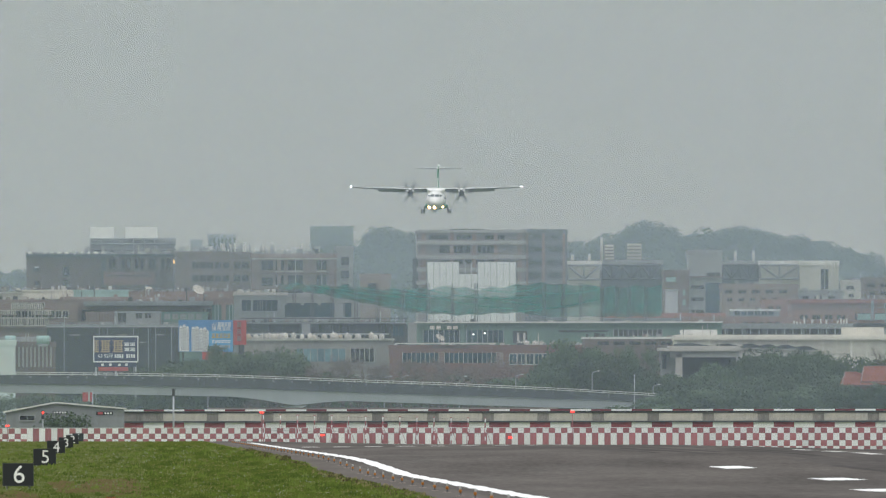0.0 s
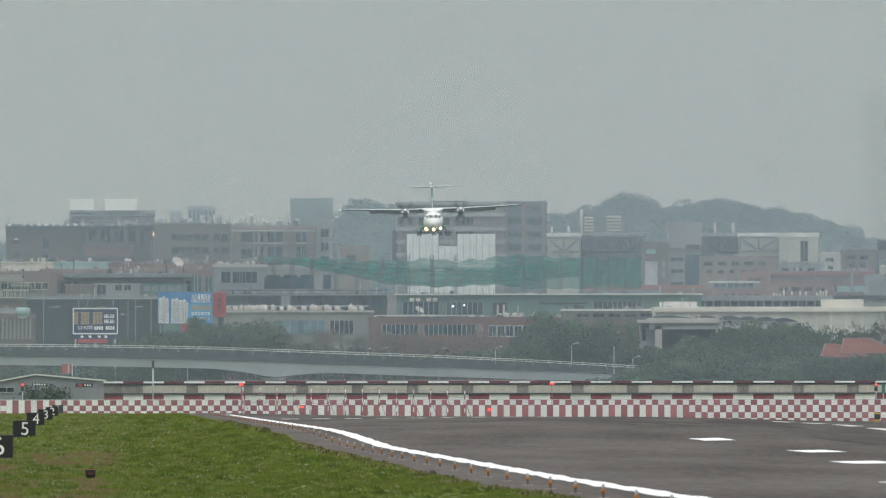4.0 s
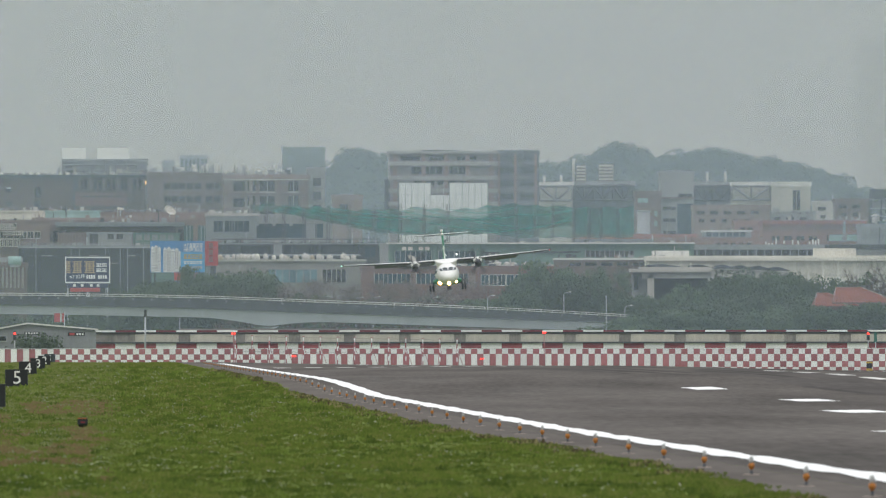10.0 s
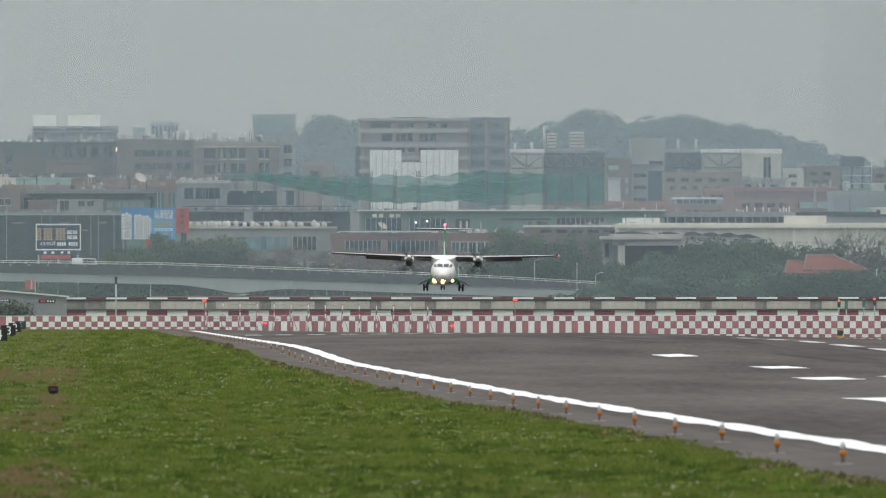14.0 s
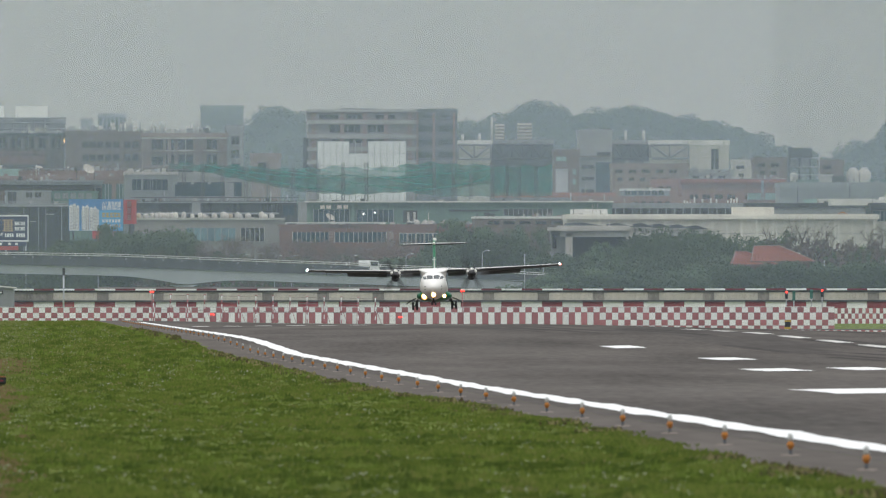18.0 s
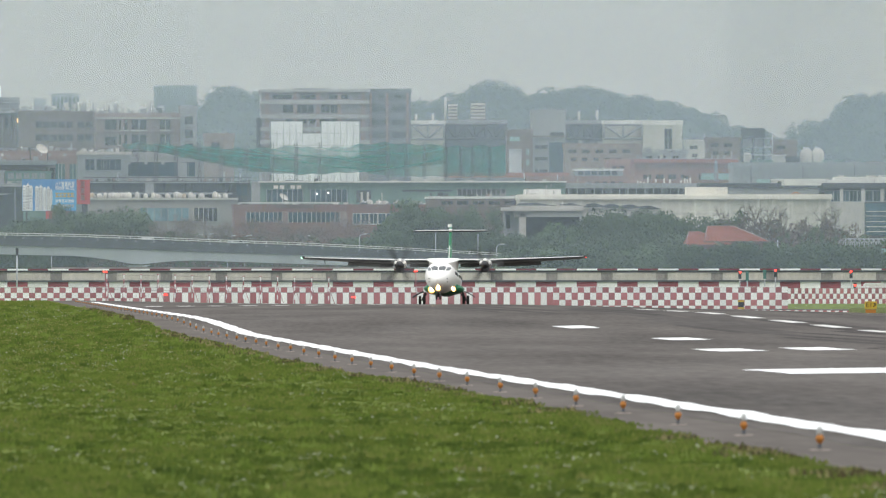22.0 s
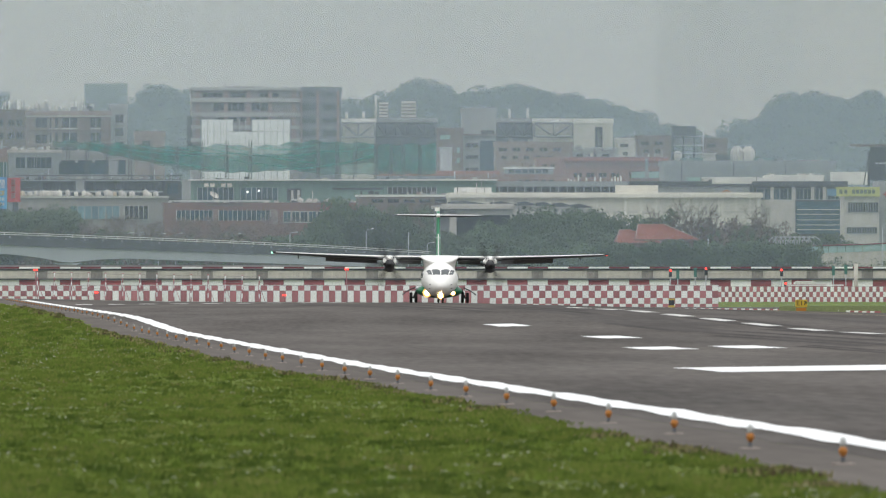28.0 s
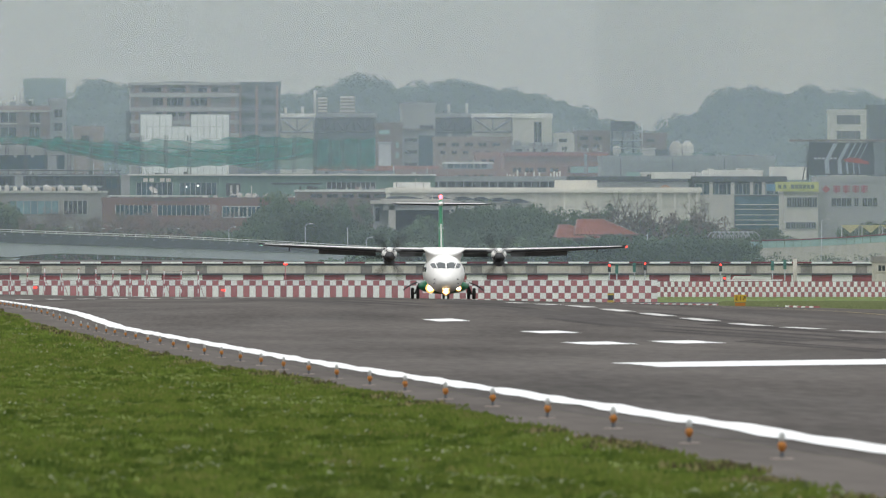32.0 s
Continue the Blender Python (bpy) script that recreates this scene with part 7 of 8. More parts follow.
dish(270, 338, 2815, 0.75, 30, 32)
dish(-245, 250, 2948, 0.6, 20, 5)

o = thing("banner", (bx(-353, 2480), 2480, -1.0), "red banner with a white stripe on a steel pole", "banner")
k = 2480 / UNIT
part("pole", rod(bmesh.new(), (9 * k, 0.1, 0), (9 * k, 0.1, bz(430, 2480) + 1), 0.06, seg=6), STEEL, o)
part("cloth", box(bmesh.new(), -9 * k, 8 * k, 0, 0.05, bz(449, 2480) + 1, bz(433, 2480) + 1), POSTER_RED, o)
part("stripe", box(bmesh.new(), 1 * k, 4 * k, -0.02, 0, bz(449, 2480) + 1, bz(433, 2480) + 1), PALE_WALL, o)

# grey hangar and white office at the left
o = thing("hangar", (bx(-400, 2410), 2410, -1.0), "grey metal hangar with a low gable and small signs", "hangar")
k = 2410 / UNIT
hz = lambda v: bz(v, 2410) + 1.0
part("wall", rings(bmesh.new(), [[(u * k, y, hz(v)) for u, v in ((-98, 518), (112, 518), (112, 464), (-10, 453), (-98, 469))] for y in (0, 12)], smooth=False), SHED_WALL, o)
rf = bmesh.new()
for (ua, va), (ub, vb) in (((-102, 469), (-10, 452)), ((-10, 452), (116, 463))):
    rings(rf, [[(u * k, y, hz(v) + q) for y, q in ((-0.4, 0), (12.4, 0), (12.4, 0.18), (-0.4, 0.18))] for u, v in ((ua, va), (ub, vb))], smooth=False)
part("roof", rf, ROOF_WHITE, o)
window(26 * k, 8 * k, GLASS, STEEL, o, (-60 * k, 0, hz(482)))
part("sign", box(bmesh.new(), -15 * k, 12 * k, -0.1, 0, hz(471), hz(466)), DARKSTEEL, o)
part("sign", box(bmesh.new(), 62 * k, 92 * k, -0.1, 0, hz(473), hz(467)), BLACK, o)
for q in range(5):
    part("sign_bar", box(bmesh.new(), (-13 + q * 4.8) * k, (-10 + q * 4.8) * k, -0.14, -0.1, hz(470), hz(467)), WHITE, o)
    if q < 3:
        part("sign_bar", box(bmesh.new(), (77 + q * 4.8) * k, (80 + q * 4.8) * k, -0.14, -0.1, hz(471.5), hz(468.5)), WHITE, o)
part("red_patch", box(bmesh.new(), 65 * k, 74 * k, -0.14, -0.1, hz(472), hz(468)), POSTER_RED, o)
thicket("bush", -430, -355, 2404, lambda u: 465 + 5 * math.sin(u * .2), 2600, 0.15, LEAF_DARK, "green bush in front of the hangar", 3.0, 9)
building("small cream guard hut", 1549, 1600, 461, 2412, CREAM_PANEL, 6, roof=CONCRETE, windows=((470, 480, 1562, 30, 12, 1),), name="guard_hut", category="hut")
o = thing("parked_trailer", (bx(1316, 2405), 2405, 0.05), "white roofed lorry trailer with red trim parked by the road", "trailer")
k = 2405 / UNIT
part("roof", rings(bmesh.new(), [[(u * k, y, z) for u, z in ((-18, 2.2), (22, 2.2), (16, 2.6), (-14, 2.6))] for y in (0, 2.5)], smooth=False), ROOF_WHITE, o)
part("body", box(bmesh.new(), -30 * k, 40 * k, 0.1, 2.6, 0.6, 2.18), RED, o)
part("side_strip", box(bmesh.new(), -30 * k, 70 * k, 0.0, 0.08, 2.0, 2.15), WHITE, o)
for sx in (-20, 25):
    part("wheel", rod(bmesh.new(), (sx * k, 0.2, 0.45), (sx * k, 0.5, 0.45), 0.45, seg=12), RUBBER, o)
o = thing("works_barrier", (bx(1081, 2345), 2345, gz(95, 2345)), "black and yellow works barrier", "barrier")
part("board", box(bmesh.new(), -0.35, 0.35, 0, 0.3, 0.3, 1.0), BLACK, o)
part("stripe", box(bmesh.new(), -0.4, 0.4, -0.05, 0.0, 0.95, 1.15), SIGN_YELLOW, o)
part("foot", box(bmesh.new(), -0.4, 0.4, -0.05, 0.35, 0, 0.3), SIGN_YELLOW, o)


# ---- grass: tufts, flowers and ragged edge ----
def tufts(name, n, place, m, label, hmin, hmax, seed, blades=4, spread=0.10):
    rg = random.Random(seed)
    vs, fs = [], []
    for _ in range(n):
        x, y = place(rg)
        z = gz(x, y) - 0.02
        h = rg.uniform(hmin, hmax) * (1.0 + min(1.2, max(0.0, (y - 500) / 900)))
        for _b in range(blades):
            a = rg.uniform(-1, 1)
            bx_, by_ = x + rg.uniform(-spread, spread), y + rg.uniform(-spread, spread)
            w = h * rg.uniform(0.18, 0.42)
            i = len(vs)
            vs += [(bx_ - w, by_, z), (bx_ + w, by_, z), (bx_ + a * h * .5, by_ - .02, z + h * rg.uniform(.7, 1.0))]
            fs.append((i, i + 1, i + 2))
    return tagged(new(name, raw_mesh(name, vs, fs, m)), label, "grass", kind="stuff")


def in_view(rg, y0=215, y1=2340):
    """A spot on the grass beside the runway, denser near by."""
    y = y0 * (y1 / y0) ** rg.random()
    return rg.uniform(-0.0105 * y - 1.0 - 2.0 * (y > 500), verge(y)), y


def on_edge(rg):
    y = 215 * (1600 / 215) ** rg.random()
    return verge(y) + rg.gauss(-0.12, 0.24), y


def in_patches(rg):
    while True:
        x, y = in_view(rg, 215, 700)
        if noise.noise(Vector((x * 0.35, y * 0.03, 3.0))) > 0.12:
            return x, y


def in_flower(rg):
    while True:
        x, y = in_view(rg, 215, 1300)
        if noise.noise(Vector((x * 0.9, y * 0.06, 11.0))) + 0.6 * noise.noise(Vector((x * 4.0, y * 0.5, 2.0))) > (0.1 if x < 0.0026 * y - 0.4 else 0.34):
            return x, y


def near_left(rg):
    while True:
        y = 222 * (1000 / 222) ** rg.random()
        x = rg.uniform(-0.007 * y - 0.5, 0.2 + 0.0026 * (y - 284) + rg.gauss(-0.2, 0.3))
        if noise.noise(Vector((x * 0.6, y * 0.010, 7.3))) > (-0.3 if y < 310 else 0.02):
            return x, y


tufts("grass", 170000, in_view, BLADE, "short rough green grass", 0.03, 0.09, 31, 3)
tufts("dry_grass", 2500, in_patches, DRY, "dry straw coloured grass patches", 0.05, 0.12, 32)
tufts("tall_grass", 9000, in_patches, BLADE, "taller soft grass clumps", 0.09, 0.17, 37, 5, 0.14)
tufts("straw", 16000, near_left, STRAW, "brown straw patches in the grass", 0.05, 0.125, 38, 4, 0.12)
tufts("flowers", 5200, in_flower, BLOOM, "small pale flowers in the grass", 0.04, 0.075, 33, 1, 0.05)
def left_meadow(rg):
    y = 480 * (2300 / 480) ** rg.random()
    return rg.uniform(-0.0105 * y - 3.0, 0.002 * y + rg.gauss(0, 0.25)), y


tufts("pale_meadow", 15000, left_meadow, PALE_MEADOW, "paler unmown meadow grass", 0.05, 0.13, 43, 4, 0.12)
tufts("far_dry_grass", 16000, lambda rg: in_view(rg, 620, 2330), DRY, "drier straw tinted grass far down the field", 0.03, 0.08, 40, 3, 0.12)


def hummocks(name, n, blades, m, label, radius, high, seed, y0=215, y1=1900, heads=0):
    """Low rounded clumps of grass or clover, tallest in the middle; heads: pale flowers standing on each."""
    rg = random.Random(seed)
    vs, fs, hv, hf = [], [], [], []
    for _ in range(n):
        cx, cy = in_view(rg, y0, y1)
        if heads and cx > 0.002 * cy and rg.random() < 0.45:
            continue
        grow = 1.0 + min(1.2, max(0.0, (cy - 450) / 700))
        r, h = radius * rg.uniform(0.5, 1.3) * grow, high * rg.uniform(0.5, 1.2) * grow
        for _b in range(blades):
            a, q = rg.uniform(0, 6.283), math.sqrt(rg.random())
            x, y = min(cx + r * q * math.cos(a), verge(cy)), cy + r * q * math.sin(a)
            z, hh = gz(x, y) - 0.02, h * (1.0 - 0.75 * q * q) * rg.uniform(0.7, 1.1)
            w, lean = 0.012 + 0.16 * hh * rg.random(), rg.uniform(-.4, .4) * hh
            i = len(vs)
            vs += [(x - w, y, z), (x + w, y, z), (x + lean + w * .5, y, z + hh * .9), (x + lean, y - .02, z + hh)]
            fs.append((i, i + 1, i + 2, i + 3))
        for _b in range(heads):
            a, q = rg.uniform(0, 6.283), rg.random()
            x, y = cx + r * q * math.cos(a), cy + r * q * math.sin(a)
            z, s_ = gz(x, y) + h * (1.0 - 0.6 * q * q) * rg.uniform(.8, 1.15), rg.uniform(.010, .024) * grow
            i = len(hv)
            hv += [(x - s_, y, z), (x, y - s_, z - s_ * .6), (x + s_, y, z), (x, y, z + s_)]
            hf.append((i, i + 1, i + 2, i + 3))
    tagged(new(name, raw_mesh(name, vs, fs, m)), label, "grass", kind="stuff")
    if heads:
        tagged(new("clover_flowers", raw_mesh("clover_flowers", hv, hf, BLOOM)), "pale clover flowers standing over the grass", "flowers", kind="stuff")


hummocks("lush_clover", 800, 40, DARK_BLADE, "lush dark clover in the near grass", 0.32, 0.13, 41, y1=400)
hummocks("dark_clover", 1500, 34, DARK_BLADE, "darker clover clumps in the grass", 0.34, 0.15, 52)
hummocks("fresh_grass", 1500, 34, FRESH_BLADE, "fresh bright grass clumps", 0.30, 0.16, 54)
hummocks("flowering_clover", 900, 22, BLADE, "flowering clover clumps in the grass", 0.34, 0.13, 56, heads=5)

def in_weeds(rg):
    while True:
        x, y = on_edge(rg)
        if noise.noise(Vector((0.0, y * 0.35, 5.0))) > 0.34:
            return x, y


tufts("flower_heads", 900, lambda rg: min((in_flower(rg) for _ in range(4)), key=lambda p: p[1]), BLOOM, "pale clover heads in the grass", 0.05, 0.08, 55, 6, 0.045)
tufts("verge_weeds", 750, in_weeds, WEED, "dark ragged weeds along the shoulder", 0.06, 0.20, 34, 4, 0.12)
tufts("verge_straw", 700, in_weeds, DRY, "straw coloured stalks along the shoulder", 0.06, 0.20, 39, 3, 0.12)
tufts("verge_grass", 9000, on_edge, BLADE, "green grass spilling over the shoulder", 0.04, 0.13, 35, 4, 0.12)


def far_grass(rg):
    y = rg.uniform(1400, 2340)
    return rg.uniform(max(82.0, bx(1278, y)), max(92.0, bx(1620, y))), y


tufts("far_grass", 16000, far_grass, PALE_GRASS, "pale green grass beside the far taxiway", 0.08, 0.20, 36, 3, 0.3)


# ---- the airliner: nose towards -y, standing on its wheels at z = 0 ----
AIR_WHITE = mat("aircraft_white", (0.88, 0.86, 0.81), 0.32, vary=0.06, scale=0.4, fine=3, bump=0.02)
AIR_GREEN = mat("aircraft_green", (0.02, 0.22, 0.10), 0.35, vary=0.15, scale=0.5, fine=3, bump=0.02)
# this grey carries the shade under wings, flaps and tailplane
AIR_SHADED = mat("aircraft_shaded_grey", (0.135, 0.14, 0.14), 0.5, vary=0.12, scale=0.5, fine=3, bump=0.02)
AIR_DARK = mat("deicing_boot_black", (0.02, 0.021, 0.023), 0.5, vary=0.2, scale=1, fine=6, bump=0.02)
COCKPIT = mat("cockpit_glass", (0.05, 0.06, 0.06), 0.08, vary=0.2, bump=0.0)
TIP_RED = mat("red_navigation_lamp", (1.0, 0.08, 0.05), 0.4, glow=3.0)
TIP_GREEN = mat("green_navigation_lamp", (0.5, 1.0, 0.75), 0.4, glow=2.0)
BULB_GLOW = mat("lamp_bulb_glow", (1.0, 0.66, 0.30), 0.4, glow=140.0)
STROBE_GLOW = mat("white_strobe_glow", (1.0, 1.0, 1.0), 0.4, glow=16.0)
BEACON = mat("red_beacon_lamp", (1.0, 0.04, 0.06), 0.4, glow=14.0)

plane = thing("airliner", (52, 2970, 36), "white twin turboprop airliner with green tail and belly pods", "airplane")
FUS = [(-11.55, 1.35, .06, .05), (-11.35, 1.36, .36, .33), (-10.9, 1.41, .68, .62), (-10.2, 1.53, .98, .90), (-9.4, 1.68, 1.19, 1.14), (-8.4, 1.81, 1.35, 1.32), (-7.2, 1.86, 1.43, 1.41), (-4, 1.88, 1.44, 1.43), (5, 1.88, 1.44, 1.43), (7.5, 2.05, 1.30, 1.28), (10, 2.41, .92, .90), (12.4, 2.71, .50, .50), (14.2, 2.89, .14, .16)]


def fus(y):
    ys_ = [f[0] for f in FUS]
    return [float(np.interp(y, ys_, [f[i] for f in FUS])) for i in (1, 2, 3)]


def fus_point(y, a, out=0.0):
    zc, rw, rh = fus(y)
    return ((rw + out) * math.sin(a), y, zc + (rh + out) * math.cos(a))


fine_y = sorted({*np.linspace(-11.55, -7.2, 24), *[f[0] for f in FUS]})
part("fuselage", rings(bmesh.new(), [[fus_point(y, 2 * math.pi * i / 32) for i in range(32)] for y in fine_y]), AIR_WHITE, plane)


def nose_patch(y0, y1, y2, y3, a0, a1, m, name, out=0.012):
    """A pane on the nose: the lower edge runs y0..y1, the upper y2..y3, between two angles."""
    g = bmesh.new()
    grid = []
    for i in range(5):
        s = i / 4
        lo, hi = y0 + (y1 - y0) * s, y2 + (y3 - y2) * s
        grid.append([g.verts.new(fus_point(lo + (hi - lo) * j / 4, a0 + (a1 - a0) * s, out)) for j in range(5)])
    for i in range(4):
        for j in range(4):
            f = g.faces.new((grid[i][j], grid[i + 1][j], grid[i + 1][j + 1], grid[i][j + 1]))
            f.smooth = True
    return part(name, g, m, plane)


for s in (-1, 1):
    nose_patch(-10.54, -10.2, -9.78, -9.2, s * 0.045, s * 0.64, COCKPIT, "windscreen")
    nose_patch(-10.08, -9.5, -9.02, -8.2, s * 0.71, s * 0.98, COCKPIT, "side_window")
    for k in range(17):
        if k not in (7, 8):
            y = -6.6 + k * 0.75
            g = bmesh.new()
            rings(g, [[(s * (1.44 + o_), y + .13 * math.cos(a * math.pi / 5), 2.2 + .18 * math.sin(a * math.pi / 5)) for a in range(10)] for o_ in (-0.06, 0.0)], smooth=False)
            part("cabin_window", g, COCKPIT, plane)
    pr = bmesh.new()
    rod(pr, (s * 0.78, -10.55, 1.5), (s * 0.9, -10.75, 1.47), 0.03, seg=5)
    rod(pr, (s * 0.8, -10.4, 1.2), (s * 0.93, -10.6, 1.17), 0.03, seg=5)
    part("probe", pr, AIR_DARK, plane)


def wing_loop(x, y0, chord, z, thick, tw=0.0):
    pts = ((0, 0), (.03, .45), (.12, .85), (.3, 1.0), (.6, .7), (1.0, .05), (1.0, -.05), (.6, -.35), (.3, -.45), (.12, -.42), (.03, -.28))
    return [(x, y0 + c * chord, z + t * thick - c * chord * tw) for c, t in pts]


SPAN = [(0, -1.35, 2.6, 3.55, .26), (4.9, -1.35, 2.6, 3.58, .25), (9, -1.1, 2.15, 3.74, .18), (13.2, -.85, 1.6, 3.94, .10), (13.5, -.6, 1.1, 3.96, .06)]
for s in (-1, 1):
    w = part("wing", rings(bmesh.new(), [wing_loop(s * x, y, c, z, t, 0.05) for x, y, c, z, t in SPAN]), AIR_SHADED, plane, "slim high wing with its underside's shade coloured grey")
    top = bmesh.new()
    rings(top, [[(s * x, y + q * c, z + t * h + 0.012 - q * c * 0.05) for q, h in ((0.02, .42), (.12, .88), (.3, 1.02), (.6, .74))] for x, y, c, z, t in SPAN[:4]], caps=False)
    part("wing_top", top, AIR_WHITE, w)
    for x0, x1, nm in ((1.5, 3.2, "inner_boot"), (5.0, 13.2, "outer_boot")):
        bt = bmesh.new()
        lp = []
        for x in np.linspace(x0, x1, 8):
            y, c, z, t = (float(np.interp(x, [q[0] for q in SPAN], [q[i] for q in SPAN])) for i in (1, 2, 3, 4))
            lp.append([(s * x, y + c * q - .012, z + t * h) for q, h in ((.06, .6), (0, .25), (-.005, 0), (.03, -.30), (.12, -.46))])
        rings(bt, lp, caps=False)
        part(nm, bt, AIR_DARK, w)
    fl = bmesh.new()
    rings(fl, [[(s * x, y + dy, z + dz) for dy, dz in ((0, 0), (.55, -.30), (.52, -.36), (-.05, -.10))] for x, y, z in ((1.5, 1.2, 3.49), (3.3, 1.2, 3.50))], smooth=False)
    part("inner_flap", fl, AIR_SHADED, w)
    fl = bmesh.new()
    rings(fl, [[(s * x, y + dy, z + dz) for dy, dz in ((0, 0), (.55, -.30), (.52, -.36), (-.05, -.10))] for x, y, z in ((5.0, 1.2, 3.51), (9.2, 1.0, 3.66))], smooth=False)
    part("outer_flap", fl, AIR_SHADED, w)
    for x in (6.2, 8.6, 11.4):
        z = float(np.interp(x, [q[0] for q in SPAN], [q[3] for q in SPAN]))
        fg = bmesh.new()
        rings(fg, [[(s * x + .06 * math.cos(a), y, z - dz + .09 * math.sin(a)) for a in np.linspace(0, 2 * math.pi, 7)[:-1]] for y, dz in ((.2, .1), (.9, .22), (1.7, .3))])
        part("flap_fairing", fg, AIR_SHADED, w)
    tl = bmesh.new()
    ball(tl, (s * 13.5, -.35, 3.97), 0.12, 0.24, 0.08)
    part("tip_lamp", tl, TIP_RED if s > 0 else TIP_GREEN, w)
    # engine
    e = part("nacelle", rings(bmesh.new(), [[(s * 4.05 + rw * math.cos(a * math.pi / 9), y, zc + rh * math.sin(a * math.pi / 9)) for a in range(18)] for y, zc, rw, rh in ((-3.3, 3.3, .40, .30), (-3.05, 3.32, .52, .38), (-2.2, 3.3, .58, .48), (-.8, 3.28, .56, .52), (1.2, 3.3, .42, .42), (2.6, 3.4, .14, .14))]), AIR_WHITE, plane, "white engine nacelle")
    part("intake", rings(bmesh.new(), [[(s * 4.05 + .27 * math.cos(a * math.pi / 7), y, 2.72 + .17 * math.sin(a * math.pi / 7)) for a in range(14)] for y in (-3.28, -2.2)]), AIR_DARK, e, "dark oval air intake")
    part("front_ring", rings(bmesh.new(), [[(s * 4.05 + r * math.cos(a * math.pi / 9), y, 3.12 + r * math.sin(a * math.pi / 9)) for a in range(18)] for y, r in ((-3.34, .33), (-3.32, .36), (-2.98, .462), (-2.96, .44))]), AIR_DARK, e)
    part("chin", rings(bmesh.new(), [[(s * 4.05 + rw * math.cos(a * math.pi / 7), y, zc + rh * math.sin(a * math.pi / 7)) for a in range(14)] for y, zc, rw, rh in ((-3.2, 2.74, .36, .25), (-2.2, 2.76, .42, .32), (-.6, 2.95, .38, .3), (0.6, 3.1, .2, .2))]), AIR_DARK, e)

PROPS = []
for s in (-1, 1):
    hub = part("propeller", rings(bmesh.new(), [[(r * math.cos(a * math.pi / 8), y, r * math.sin(a * math.pi / 8)) for a in range(16)] for r, y in ((.02, -.62), (.17, -.5), (.29, -.2), (.33, .1))]), AIR_DARK, plane, "spinning six bladed propeller")
    for k in range(6):
        bl = bmesh.new()
        ang = k * math.pi / 3
        ca, sa = math.cos(ang), math.sin(ang)
        lp = []
        for r, c, tw in ((.22, .09, 1.0), (.6, .15, .8), (1.2, .18, .55), (1.75, .14, .4), (1.95, .07, .35)):
            lp.append([(r * ca - q * c * math.cos(tw) * sa, q * c * math.sin(tw) + h, r * sa + q * c * math.cos(tw) * ca) for q, h in ((-1, 0), (0, .02), (1, 0), (0, -.02))])
        part("blade", rings(bl, lp, smooth=False), AIR_DARK, hub)
    PROPS.append((hub, s))

# tail
fin = part("fin", rings(bmesh.new(), [[(t * h, y0 + c * q, z) for q, h in ((0, 0), (.08, .6), (.3, 1), (.7, .7), (1, .06), (1, -.06), (.7, -.7), (.3, -1), (.08, -.6))] for z, y0, c, t in ((3.2, 8.0, 5.2, .20), (4.3, 9.4, 4.0, .18), (7.2, 11.6, 2.5, .15), (7.45, 11.7, 2.3, .10))]), AIR_GREEN, plane, "green swept tail fin")
part("dorsal_strake", rings(bmesh.new(), [[(t * sx, y, z) for sx, z in ((-1, zb_), (1, zb_), (0, zt))] for y, t, zb_, zt in ((4.0, .12, 3.5, 3.56), (8.4, .14, 3.2, 4.1), (9.6, .1, 3.2, 4.6))], smooth=False), AIR_WHITE, fin)
part("white_leading_edge", rings(bmesh.new(), [[(t * sx, y + dy, z) for sx, dy in ((-1, .05), (0, -.03), (1, .05))] for z, y, t in ((3.6, 8.42, .06), (5.6, 10.35, .05))], caps=False), AIR_WHITE, fin)
for s in (-1, 1):
    # underside shade is put into the grey; only the upper edge stays white
    st = part("tailplane", rings(bmesh.new(), [wing_loop(s * x, y, c, z, t) for x, y, c, z, t in ((0, 11.7, 1.9, 7.05, .14), (3.4, 12.2, 1.25, 7.09, .09), (3.65, 12.5, .9, 7.09, .04))]), AIR_SHADED, plane)
    part("upper_edge", rings(bmesh.new(), [[(s * x, y + c * q - .012, z + t * h) for q, h in ((.12, .95), (.05, .62), (.02, .4))] for x, y, c, z, t in ((.2, 11.73, 1.87, 7.05, .14), (3.35, 12.2, 1.25, 7.09, .09))], caps=False), AIR_WHITE, st)
    part("boot", rings(bmesh.new(), [[(s * x, y + c * q - .01, z + t * h) for q, h in ((.02, .38), (-.004, .05), (.04, -.35), (.3, -.6))] for x, y, c, z, t in ((.2, 11.73, 1.87, 7.05, .14), (3.45, 12.22, 1.24, 7.09, .09))], caps=False), AIR_DARK, st)
part("bullet", rings(bmesh.new(), [[(r * math.cos(a * math.pi / 5), y, 7.1 + r * math.sin(a * math.pi / 5)) for a in range(10)] for y, r in ((11.0, .03), (11.4, .16), (12.4, .2), (14.0, .05))]), AIR_WHITE, fin)
part("vane", box(bmesh.new(), -.22, .22, 9.75, 9.8, 5.26, 5.31), AIR_WHITE, fin)
bc = bmesh.new()
box(bc, -.13, .13, -.02, .05, 0, .30)
for s in (-1, 1):
    box(bc, s * .13, s * .105, -.24, -.02, 0, .30)
beacon_arm = part("beacon", bc, AIR_WHITE, plane, "turning shrouded beacon on the fin top")
part("lens", box(bmesh.new(), -.10, .10, -.05, -.02, 0.02, .29), BEACON, beacon_arm, "red beacon lens")

